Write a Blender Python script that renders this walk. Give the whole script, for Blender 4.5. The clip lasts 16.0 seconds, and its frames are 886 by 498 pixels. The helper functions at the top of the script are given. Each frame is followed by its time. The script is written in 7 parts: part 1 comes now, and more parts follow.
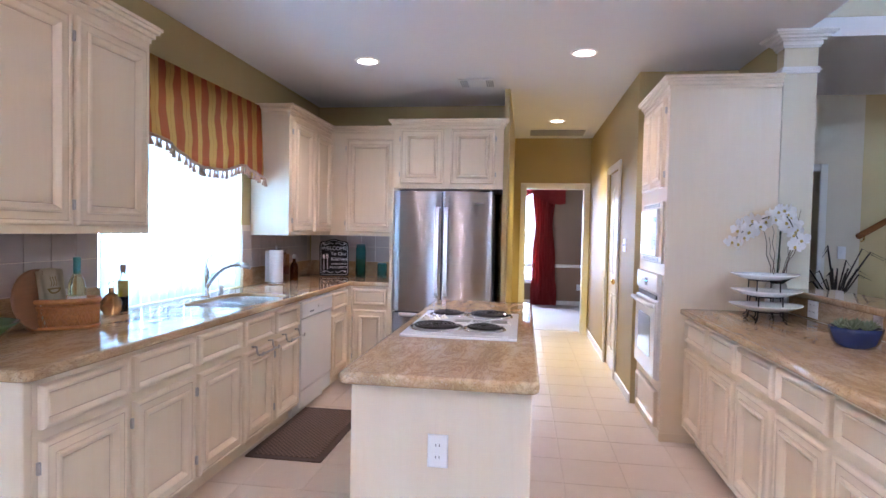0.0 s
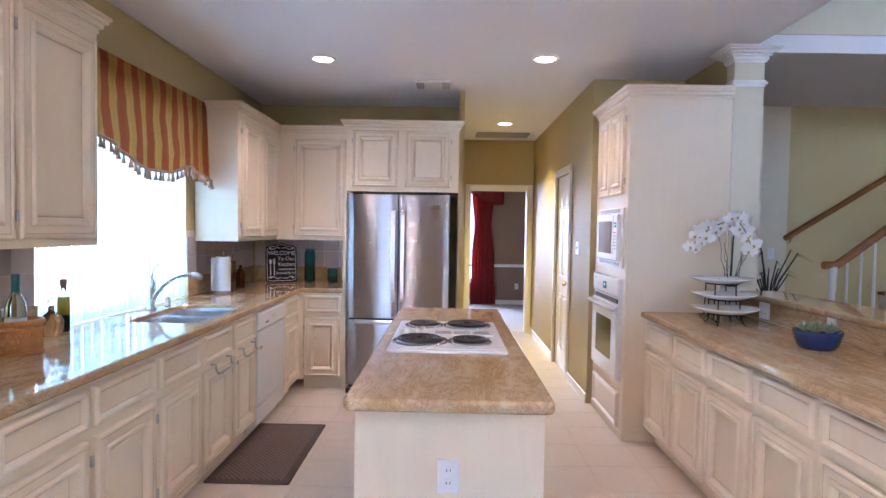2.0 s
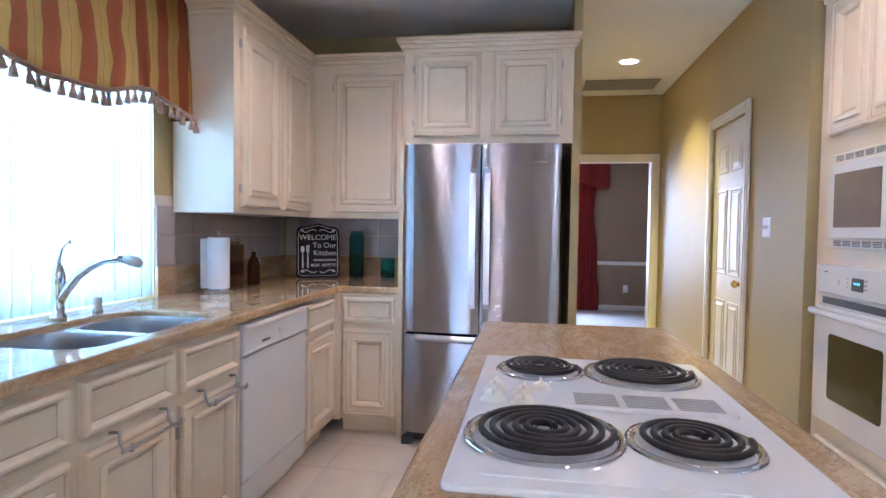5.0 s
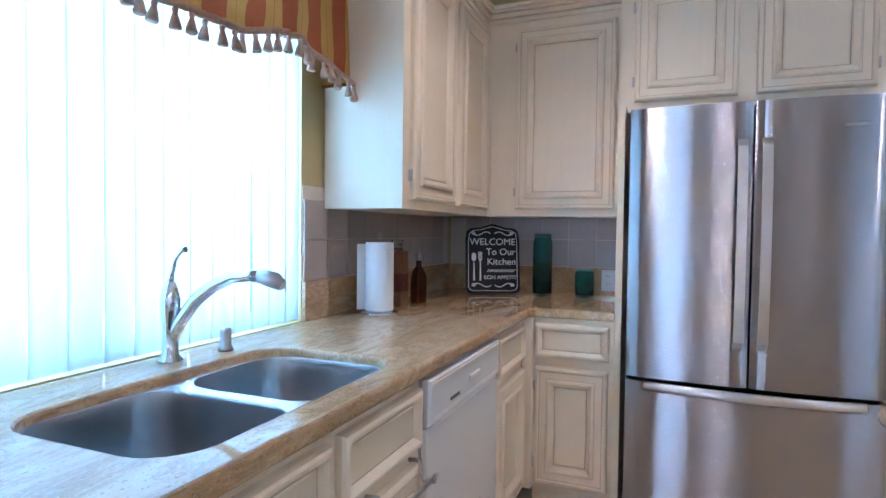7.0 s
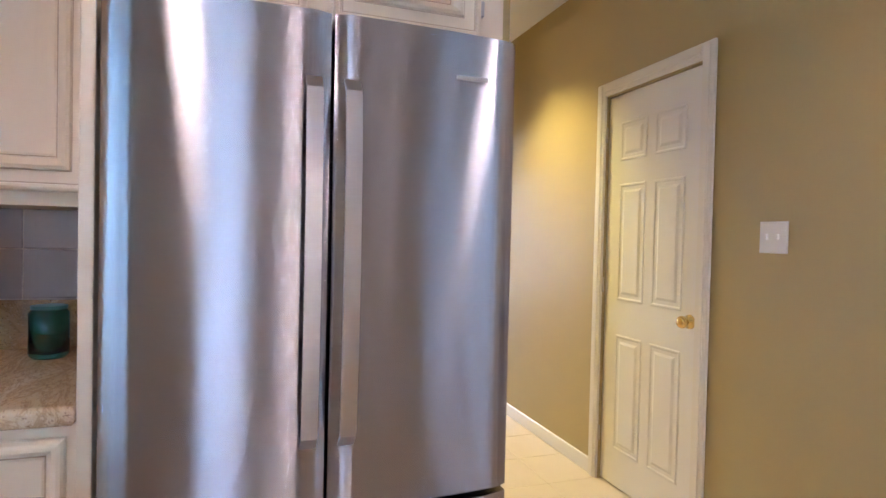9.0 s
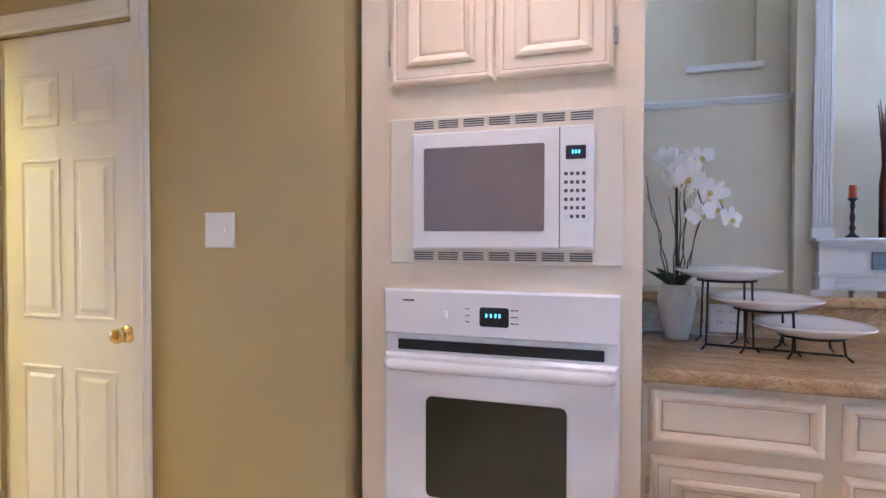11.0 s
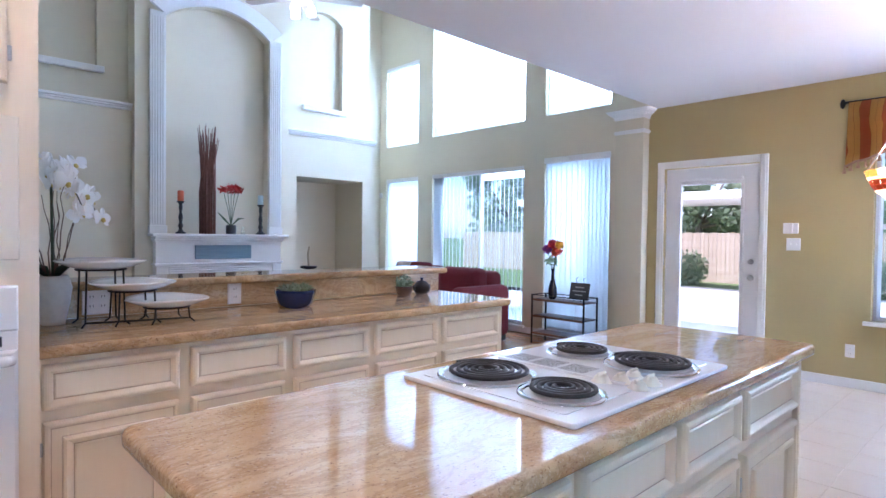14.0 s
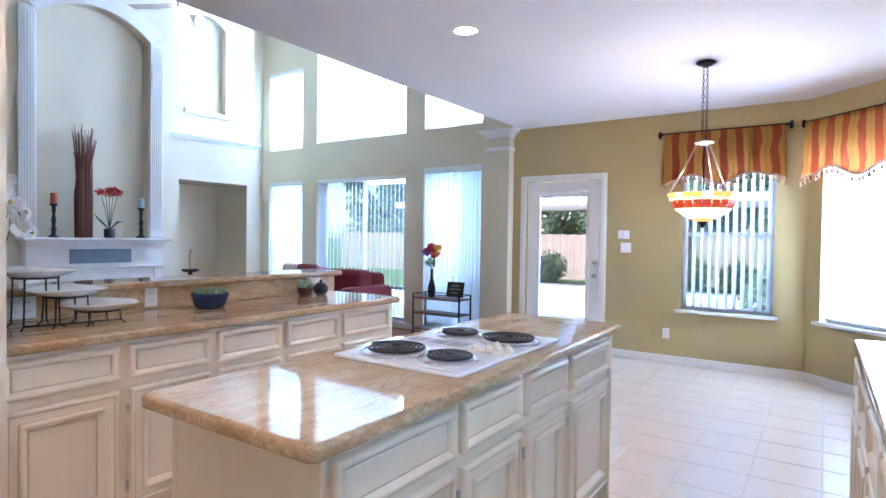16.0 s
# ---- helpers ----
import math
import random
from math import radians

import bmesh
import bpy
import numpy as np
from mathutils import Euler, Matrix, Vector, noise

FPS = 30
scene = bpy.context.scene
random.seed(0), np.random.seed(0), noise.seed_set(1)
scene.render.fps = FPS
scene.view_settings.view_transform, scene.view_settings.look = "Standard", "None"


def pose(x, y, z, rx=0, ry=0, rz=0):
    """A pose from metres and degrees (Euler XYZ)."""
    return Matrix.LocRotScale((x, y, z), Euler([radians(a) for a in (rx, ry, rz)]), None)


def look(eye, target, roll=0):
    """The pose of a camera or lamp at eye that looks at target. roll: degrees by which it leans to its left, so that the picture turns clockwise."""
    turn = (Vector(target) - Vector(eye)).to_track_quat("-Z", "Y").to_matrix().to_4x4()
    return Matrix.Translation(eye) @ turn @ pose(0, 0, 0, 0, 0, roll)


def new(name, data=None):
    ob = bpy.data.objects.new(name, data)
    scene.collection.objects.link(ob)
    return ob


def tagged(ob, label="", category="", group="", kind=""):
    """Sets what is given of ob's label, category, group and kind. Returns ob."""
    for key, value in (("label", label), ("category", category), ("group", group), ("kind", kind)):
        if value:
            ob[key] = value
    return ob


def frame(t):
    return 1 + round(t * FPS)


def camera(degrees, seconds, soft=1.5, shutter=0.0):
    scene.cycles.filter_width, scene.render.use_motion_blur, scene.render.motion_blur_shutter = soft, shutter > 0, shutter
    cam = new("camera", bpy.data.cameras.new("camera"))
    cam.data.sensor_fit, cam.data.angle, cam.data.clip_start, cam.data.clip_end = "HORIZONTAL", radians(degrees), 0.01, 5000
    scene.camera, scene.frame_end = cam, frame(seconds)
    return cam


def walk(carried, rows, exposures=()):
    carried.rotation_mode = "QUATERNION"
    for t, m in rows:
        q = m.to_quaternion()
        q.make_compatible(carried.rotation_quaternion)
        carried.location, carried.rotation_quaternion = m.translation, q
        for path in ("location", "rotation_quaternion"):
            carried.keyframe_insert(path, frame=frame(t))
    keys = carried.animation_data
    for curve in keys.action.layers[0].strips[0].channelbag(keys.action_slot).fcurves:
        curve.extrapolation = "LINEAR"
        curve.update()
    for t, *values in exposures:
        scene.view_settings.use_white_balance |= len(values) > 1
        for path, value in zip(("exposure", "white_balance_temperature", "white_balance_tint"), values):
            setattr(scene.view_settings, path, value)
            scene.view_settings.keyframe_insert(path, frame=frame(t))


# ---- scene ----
cam = camera(76.3, 16.0)
PATH = [
    (0, (1.195, 0.999, 1.405), (0.911, 2.978, 1.341), 1.2),
    (0.5, (1.068, 0.947, 1.411), (0.903, 2.939, 1.35), 1.1),
    (1, (0.957, 0.916, 1.426), (0.87, 2.913, 1.36), 1.1),
    (1.5, (0.91, 0.931, 1.436), (0.864, 2.93, 1.37), 1.0),
    (2, (0.906, 1.064, 1.461), (0.886, 3.063, 1.392), 1.0),
    (2.5, (0.894, 1.397, 1.447), (0.891, 3.395, 1.369), 1.1),
    (3, (0.857, 1.764, 1.394), (0.862, 3.762, 1.312), 1.0),
    (3.2, (0.853, 1.895, 1.369), (0.858, 3.894, 1.293), 1.0),
    (5.3, (0.697, 2.891, 1.268), (0.281, 4.846, 1.198), 0.8),
    (5.5, (0.626, 2.959, 1.291), (0.133, 4.896, 1.214), 0.8),
    (6, (0.476, 3.129, 1.271), (-0.202, 5.01, 1.194), 1.0),
    (6.3, (0.347, 3.241, 1.266), (-0.404, 5.094, 1.203), 0.7),
    (6.5, (0.282, 3.289, 1.266), (-0.476, 5.139, 1.195), 0.9),
    (7, (0.177, 3.574, 1.255), (-0.569, 5.429, 1.194), 0.7),
    (7.5, (0.11, 3.925, 1.269), (-0.46, 5.842, 1.23), 0.4),
    (8, (0.148, 4.212, 1.279), (-0.05, 6.201, 1.24), 1.0),
    (8.2, (0.128, 4.312, 1.25), (0.153, 6.312, 1.216), 2.0),
    (8.5, (0.212, 4.516, 1.273), (0.457, 6.501, 1.231), 1.2),
    (9, (0.301, 4.747, 1.281), (0.946, 6.639, 1.242), 1.3),
    (9.5, (0.376, 4.904, 1.3), (1.435, 6.6, 1.261), 1.2),
    (9.7, (0.458, 4.946, 1.296), (1.671, 6.536, 1.257), 0.9),
    (10.75, (0.555, 5.03, 1.29), (2.369, 5.872, 1.247), 0.3),
    (11.8, (0.552, 4.951, 1.283), (2.549, 4.851, 1.236), -0.2),
    (12, (0.516, 4.95, 1.283), (2.494, 4.653, 1.233), 0.0),
    (12.5, (0.435, 4.969, 1.275), (2.317, 4.295, 1.223), 0.1),
    (13, (0.291, 5.009, 1.279), (2.027, 4.016, 1.227), 0.3),
    (13.3, (0.24, 5.057, 1.293), (1.881, 3.915, 1.239), 0.3),
    (13.5, (0.165, 5.088, 1.274), (1.755, 3.876, 1.224), 0.4),
    (14, (0.018, 5.269, 1.298), (1.471, 3.896, 1.252), 0.7),
    (14.5, (-0.097, 5.447, 1.326), (1.262, 3.981, 1.279), 0.7),
    (15, (-0.203, 5.583, 1.346), (1.067, 4.039, 1.302), 0.8),
    (15.5, (-0.256, 5.688, 1.346), (0.933, 4.08, 1.304), 0.9),
    (16, (-0.282, 5.775, 1.352), (0.838, 4.119, 1.31), 0.8),
]
walk(cam, [(row[0], look(*row[1:])) for row in PATH], [(0, 0.92, 5850, 36), (3.2, 0.88, 5800, 33), (6, 0.74, 5350, 28), (7.5, 0.66, 5300, 24), (8.5, 0.55, 5950, 32), (9.2, 0.74, 5950, 35), (12, 0.88, 5550, 37), (14, 0.95, 5550, 32), (16, 1.05, 5500, 29)])

# ---- world, sun, lights ----
SUN_EL, SUN_ROT = 58.0, 20.0
world = bpy.data.worlds.new("daylight")
world.use_nodes = True
scene.world = world
wn = world.node_tree
sky = wn.nodes.new("ShaderNodeTexSky")
sky.sky_type, sky.sun_disc = "NISHITA", False
sky.sun_elevation, sky.sun_rotation = radians(SUN_EL), radians(SUN_ROT)
wn.links.new(sky.outputs[0], wn.nodes["Background"].inputs[0])
wn.nodes["Background"].inputs[1].default_value = 0.15


def sun(strength, elevation, azimuth):
    d = bpy.data.lights.new("sun", "SUN")
    d.energy, d.angle, d.color = strength, radians(0.5), (1.0, 0.97, 0.94)
    ob = new("sun", d)
    ob.matrix_world = pose(0, 0, 12, elevation - 90, 0, -azimuth)
    return ob


def area(name, x, y, z, sx, sy, aim, watts, color=(1, 1, 1)):
    """A rectangular lamp that shines along aim."""
    d = bpy.data.lights.new(name, "AREA")
    d.shape, d.size, d.size_y, d.energy, d.color = "RECTANGLE", sx, sy, watts, color
    ob = new(name, d)
    ob.matrix_world = look((x, y, z), (x + aim[0], y + aim[1], z + aim[2]))
    return ob


def spot(name, x, y, z, watts, color, degrees=120, blend=0.6):
    d = bpy.data.lights.new(name, "SPOT")
    d.energy, d.color, d.spot_size, d.spot_blend, d.shadow_soft_size = watts, color, radians(degrees), blend, 0.07
    ob = new(name, d)
    ob.matrix_world = pose(x, y, z)
    return ob


sun(5.0, SUN_EL, SUN_ROT)
DAY = (0.68, 0.85, 1.0)
area("sky_sink", -1.45, 4.52, 1.6, 1.9, 1.9, (1, 0, -0.1), 165, (0.50, 0.79, 1.0))
area("sky_bay", -1.0, -0.75, 1.5, 1.2, 1.7, (0.7, 0.7, -0.1), 570, DAY)
area("sky_upper", 5.7, -1.15, 3.85, 4.4, 2.1, (0, 1, -0.15), 490, DAY)
area("sky_lower", 7.4, -1.15, 1.3, 0.8, 2.0, (0, 1, 0), 26, DAY)
area("sky_patio", 3.4, -2.7, 3.1, 8.5, 1.5, (0, 1, -0.42), 370, DAY)
area("sky_column", 4.0, -1.35, 1.25, 0.9, 2.1, (0, 1, 0), 10, DAY)
WARM = (1.0, 0.86, 0.70)

# ---- materials ----


class Mat:
    """A small wrapper to lay out a node material."""

    def __init__(self, name):
        self.m = bpy.data.materials.new(name)
        self.m.use_nodes = True
        self.t = self.m.node_tree
        self.b = self.t.nodes["Principled BSDF"]
        self.co = self.add("ShaderNodeTexCoord").outputs["Object"]

    def add(self, kind, **props):
        n = self.t.nodes.new(kind)
        for k, v in props.items():
            if k == "operation":
                n.operation = v
            elif k == "blend_type":
                n.blend_type = v
            elif k == "data_type":
                n.data_type = v
            elif k == "feature":
                n.feature = v
        return n

    def link(self, a, b):
        self.t.links.new(a, b)

    def scaled(self, sx, sy, sz, rot=(0, 0, 0)):
        n = self.add("ShaderNodeMapping")
        n.inputs["Scale"].default_value = (sx, sy, sz)
        n.inputs["Rotation"].default_value = rot
        self.link(self.co, n.inputs["Vector"])
        return n.outputs[0]

    def noise(self, scale, detail=4, vec=None, distortion=0.0, rough=0.55):
        n = self.add("ShaderNodeTexNoise")
        n.inputs["Scale"].default_value = scale
        n.inputs["Detail"].default_value = detail
        n.inputs["Distortion"].default_value = distortion
        n.inputs["Roughness"].default_value = rough
        self.link(vec or self.co, n.inputs["Vector"])
        return n.outputs["Fac"]

    def ramp(self, fac, stops):
        n = self.add("ShaderNodeValToRGB")
        e = n.color_ramp.elements
        while len(e) < len(stops):
            e.new(0.5)
        for el, (p, c) in zip(e, stops):
            el.position, el.color = p, (*c, 1)
        self.link(fac, n.inputs[0])
        return n.outputs[0]

    def mix(self, fac, a, b, how="MIX"):
        n = self.add("ShaderNodeMix", data_type="RGBA", blend_type=how)
        for v, s in ((fac, 0), (a, 6), (b, 7)):
            if isinstance(v, (int, float)):
                n.inputs[s].default_value = v
            elif isinstance(v, tuple):
                n.inputs[s].default_value = (*v, 1)
            else:
                self.link(v, n.inputs[s])
        return n.outputs[2]

    def color(self, c):
        if isinstance(c, tuple):
            self.b.inputs["Base Color"].default_value = (*c, 1)
        else:
            self.link(c, self.b.inputs["Base Color"])

    def bump(self, h, strength=0.2, dist=0.01):
        n = self.add("ShaderNodeBump")
        n.inputs["Strength"].default_value = strength
        n.inputs["Distance"].default_value = dist
        self.link(h, n.inputs["Height"])
        self.link(n.outputs[0], self.b.inputs["Normal"])

    def set(self, rough=0.5, metal=0.0, **more):
        self.b.inputs["Roughness"].default_value = rough
        self.b.inputs["Metallic"].default_value = metal
        for k, v in more.items():
            self.b.inputs[k.replace("_", " ")].default_value = v
        return self

    def rough(self, fac, lo, hi):
        n = self.add("ShaderNodeMapRange")
        n.inputs[3].default_value, n.inputs[4].default_value = lo, hi
        self.link(fac, n.inputs[0])
        self.link(n.outputs[0], self.b.inputs["Roughness"])


def tint(c, k):
    return tuple(min(1, v * k) for v in c)


def paint(name, c, rough=0.55, vary=0.06, grain=180, bump=0.08):
    """Painted surface: broad mottling and a fine orange-peel relief."""
    m = Mat(name)
    big = m.noise(1.7, 3)
    m.color(m.mix(big, tint(c, 1 - vary), tint(c, 1 + vary)))
    fine = m.noise(grain, 2)
    m.bump(fine, bump, 0.004)
    m.rough(big, rough - 0.06, rough + 0.06)
    m.b.inputs["Metallic"].default_value = 0
    return m.m


def plain(name, c, rough=0.5, metal=0.0, vary=0.08, scale=14):
    m = Mat(name)
    n = m.noise(scale, 4)
    m.color(m.mix(n, tint(c, 1 - vary), tint(c, 1 + vary)))
    m.set(rough, metal)
    m.bump(m.noise(220, 2), 0.05, 0.003)
    return m.m


def pickled_wood(name, c, wash):
    """Whitewashed wood: fine upright grain under a thin cream stain."""
    m = Mat(name)
    grain = m.noise(26, 5, m.scaled(1.0, 1.0, 0.07), 1.2)
    big = m.noise(2.1, 3)
    base = m.mix(m.ramp(grain, [(0.38, (0, 0, 0)), (0.72, (1, 1, 1))]), wash, c)
    base = m.mix(m.ramp(big, [(0.3, (0.0,) * 3), (0.75, (0.35,) * 3)]), base, tint(wash, 0.97))
    m.color(base)
    m.bump(grain, 0.035, 0.002)
    m.rough(big, 0.30, 0.40)
    return m.m


def granite(name, veins):
    """Polished tan granite with streaks along one way, rust flecks and dark specks."""
    m = Mat(name)
    v = m.scaled(*veins, (0, 0, 0.35))
    streak = m.noise(5.5, 7, v, 1.1, 0.6)
    cloud = m.noise(2.2, 4, v, 0.5)
    base = m.ramp(streak, [(0.25, (0.34, 0.20, 0.095)), (0.40, (0.47, 0.30, 0.145)), (0.53, (0.56, 0.395, 0.22)), (0.65, (0.59, 0.455, 0.295)), (0.78, (0.56, 0.48, 0.385))])
    base = m.mix(m.ramp(cloud, [(0.45, (0,) * 3), (0.7, (0.45,) * 3)]), base, (0.44, 0.27, 0.13))
    fleck = m.noise(170, 3, m.scaled(*[q ** 0.35 for q in veins]))
    base = m.mix(m.ramp(fleck, [(0.60, (0,) * 3), (0.68, (0.75,) * 3)]), base, (0.17, 0.085, 0.05))
    vein = m.noise(9, 6, v, 2.2, 0.7)
    base = m.mix(m.ramp(vein, [(0.45, (0,) * 3), (0.49, (0.5,) * 3), (0.51, (0.5,) * 3), (0.55, (0,) * 3)]), base, (0.30, 0.165, 0.07))
    fine = m.noise(150, 2)
    base = m.mix(m.ramp(fine, [(0.60, (0,) * 3), (0.70, (0.4,) * 3)]), base, (0.66, 0.57, 0.44))
    m.color(base)
    m.set(0.07, 0.0)
    m.rough(fleck, 0.025, 0.07)
    return m.m


def tile_mat(name, a, b, rough=0.35):
    m = Mat(name)
    info = m.add("ShaderNodeObjectInfo")
    cloud = m.noise(5, 5, None, 0.8)
    c = m.mix(cloud, a, b)
    c = m.mix(m.ramp(info.outputs["Random"], [(0, (0,) * 3), (1, (0.5,) * 3)]), c, tint(a, 0.93))
    pit = m.noise(60, 3)
    c = m.mix(m.ramp(pit, [(0.6, (0,) * 3), (0.8, (0.3,) * 3)]), c, tint(b, 0.8))
    m.color(c)
    m.rough(cloud, rough - 0.06, rough + 0.1)
    m.bump(cloud, 0.1, 0.006)
    return m.m


def wood(name, c1, c2, along=(1, 0.06, 1), rough=0.35, scale=30):
    m = Mat(name)
    info = m.add("ShaderNodeObjectInfo")
    g = m.noise(scale, 5, m.scaled(*along), 1.5)
    base = m.mix(m.ramp(g, [(0.3, (0,) * 3), (0.7, (1,) * 3)]), c1, c2)
    base = m.mix(m.ramp(info.outputs["Random"], [(0, (0,) * 3), (1, (0.5,) * 3)]), base, c1)
    m.color(base)
    m.set(rough)
    m.bump(g, 0.08, 0.003)
    return m.m


def brushed(name, c, along=(25, 25, 0.12), rough=0.33, spread=0.75):
    """Brushed steel: the grain runs level, so reflections smear up and down."""
    m = Mat(name)
    g = m.noise(8, 3, m.scaled(*along))
    m.t.nodes.remove(m.b)
    gl = m.add("ShaderNodeBsdfAnisotropic")
    gl.distribution = "BECKMANN"
    m.link(m.mix(g, tint(c, 0.95), tint(c, 1.05)), gl.inputs["Color"])
    gl.inputs["Roughness"].default_value = rough
    gl.inputs["Anisotropy"].default_value = spread
    tan = m.add("ShaderNodeTangent")
    tan.direction_type, tan.axis = "RADIAL", "Z"
    m.link(tan.outputs[0], gl.inputs["Tangent"])
    m.link(gl.outputs[0], m.t.nodes["Material Output"].inputs[0])
    return m.m


def glass(name, c=(1, 1, 1), rough=0.0):
    m = Mat(name)
    m.color(c)
    m.set(rough, 0.0, Transmission_Weight=1.0, IOR=1.45)
    return m.m


def sheer(name, c, through_part):
    """Thin cloth or vinyl that lets daylight through."""
    m = Mat(name)
    n = m.noise(9, 3, m.scaled(6, 6, 0.4))
    col = m.mix(n, tint(c, 0.95), c)
    d = m.add("ShaderNodeBsdfDiffuse")
    t = m.add("ShaderNodeBsdfTranslucent")
    mx = m.add("ShaderNodeMixShader")
    mx.inputs[0].default_value = through_part
    m.link(col, d.inputs[0])
    m.link(col, t.inputs[0])
    m.link(d.outputs[0], mx.inputs[1])
    m.link(t.outputs[0], mx.inputs[2])
    m.link(mx.outputs[0], m.t.nodes["Material Output"].inputs[0])
    return m.m


def glow(name, c, strength):
    m = Mat(name)
    m.color(c)
    m.set(0.4)
    m.b.inputs["Emission Color"].default_value = (*c, 1)
    m.b.inputs["Emission Strength"].default_value = strength
    return m.m


YELLOW = paint("pale_yellow_paint", (0.62, 0.50, 0.25))
OLIVE = paint("olive_paint", (0.44, 0.345, 0.155))
BEIGE = paint("beige_paint", (0.71, 0.64, 0.49))
CEIL = paint("ceiling_paint", (0.80, 0.80, 0.82), 0.7, 0.03, 90, 0.2)
TRIM = paint("white_trim_paint", (0.80, 0.78, 0.72), 0.35, 0.03)
WHITE = paint("white_gloss_paint", (0.82, 0.81, 0.79), 0.3, 0.02)
COLUMN = paint("cream_column_paint", (0.68, 0.62, 0.47), 0.5, 0.03)
CREAM = pickled_wood("pickled_cream_wood", (0.765, 0.635, 0.455), (0.785, 0.66, 0.485))
GLAZE = plain("umber_glaze_in_grooves", (0.54, 0.40, 0.275), 0.6, 0.0, 0.25, 40)
GRANITE = granite("tan_granite", (1, 0.3, 1))
GRANITE_X = granite("tan_granite_cross", (1, 0.22, 1))
FLOOR_TILE = tile_mat("beige_floor_tile", (0.68, 0.58, 0.47), (0.60, 0.50, 0.40), 0.3)
GROUT = plain("tan_grout", (0.64, 0.555, 0.46), 0.9)
WALL_TILE = tile_mat("taupe_wall_tile", (0.40, 0.34, 0.31), (0.46, 0.39, 0.35), 0.3)
STEEL = brushed("brushed_steel", (0.40, 0.385, 0.395), (25, 25, 0.12), 0.27, 0.78)
STEEL_BAR = brushed("steel_bar", (0.74, 0.72, 0.72), (3, 3, 40), 0.3, 0.5)
CHROME = Mat("chrome")
CHROME.color((0.74, 0.76, 0.79))
CHROME = CHROME.set(0.05, 1.0).m
NICKEL = plain("brushed_nickel", (0.50, 0.48, 0.45), 0.3, 1.0)
BLACK = plain("black_plastic", (0.015, 0.015, 0.017), 0.4)
DARKGREY = plain("dark_grey_plastic", (0.06, 0.06, 0.065), 0.5)
ENAMEL = plain("white_enamel", (0.80, 0.79, 0.77), 0.12, 0.0, 0.015)
APPLIANCE = plain("white_appliance", (0.78, 0.76, 0.73), 0.22, 0.0, 0.02)
IVORY = plain("ivory_plastic", (0.72, 0.64, 0.50), 0.35, 0.0, 0.02)
BRASS = plain("polished_brass", (0.80, 0.55, 0.20), 0.15, 1.0)
IRON = plain("black_iron", (0.02, 0.018, 0.017), 0.45, 0.6)
PLATE = plain("white_plate_plastic", (0.80, 0.79, 0.78), 0.3, 0.0, 0.02)
CARPET = plain("pale_carpet", (0.62, 0.58, 0.56), 0.95, 0.0, 0.12, 60)
FLOOR_WOOD = wood("oak_floor", (0.30, 0.14, 0.055), (0.42, 0.22, 0.10), (0.06, 1, 1), 0.18)
GLASS = glass("window_glass")
TINTED = glass("teal_tinted_window_glass", (0.66, 0.84, 0.87))

# ---- shapes ----


def box(bm, x0, x1, y0, y1, z0, z1, bevel=0.0, seg=2):
    r = bmesh.ops.create_cube(bm, size=1.0, matrix=Matrix.Translation(((x0 + x1) / 2, (y0 + y1) / 2, (z0 + z1) / 2)) @ Matrix.Diagonal((abs(x1 - x0), abs(y1 - y0), abs(z1 - z0), 1)))
    if bevel:
        es = list({e for v in r["verts"] for e in v.link_edges})
        bmesh.ops.bevel(bm, geom=es, offset=bevel, segments=seg, profile=0.5, affect="EDGES")
    return bm


def bx(x0, x1, y0, y1, z0, z1, bevel=0.0, seg=2):
    return box(bmesh.new(), x0, x1, y0, y1, z0, z1, bevel, seg)


def lathe(profile, n=24, bm=None, m=Matrix()):
    """Turns (radius, z) pairs about the z axis."""
    bm = bm or bmesh.new()
    rings = []
    for r, z in profile:
        if r < 1e-5:
            rings.append([bm.verts.new(m @ Vector((0, 0, z)))])
        else:
            rings.append([bm.verts.new(m @ Vector((r * math.cos(a), r * math.sin(a), z))) for a in (2 * math.pi * i / n for i in range(n))])
    for a, b in zip(rings, rings[1:]):
        for i in range(n):
            j = (i + 1) % n
            q = [a[i % len(a)], a[j % len(a)], b[j % len(b)], b[i % len(b)]]
            q = list(dict.fromkeys(q))
            if len(q) > 2:
                bm.faces.new(q)
    bmesh.ops.recalc_face_normals(bm, faces=bm.faces)
    for f in bm.faces:
        f.smooth = True
    return bm


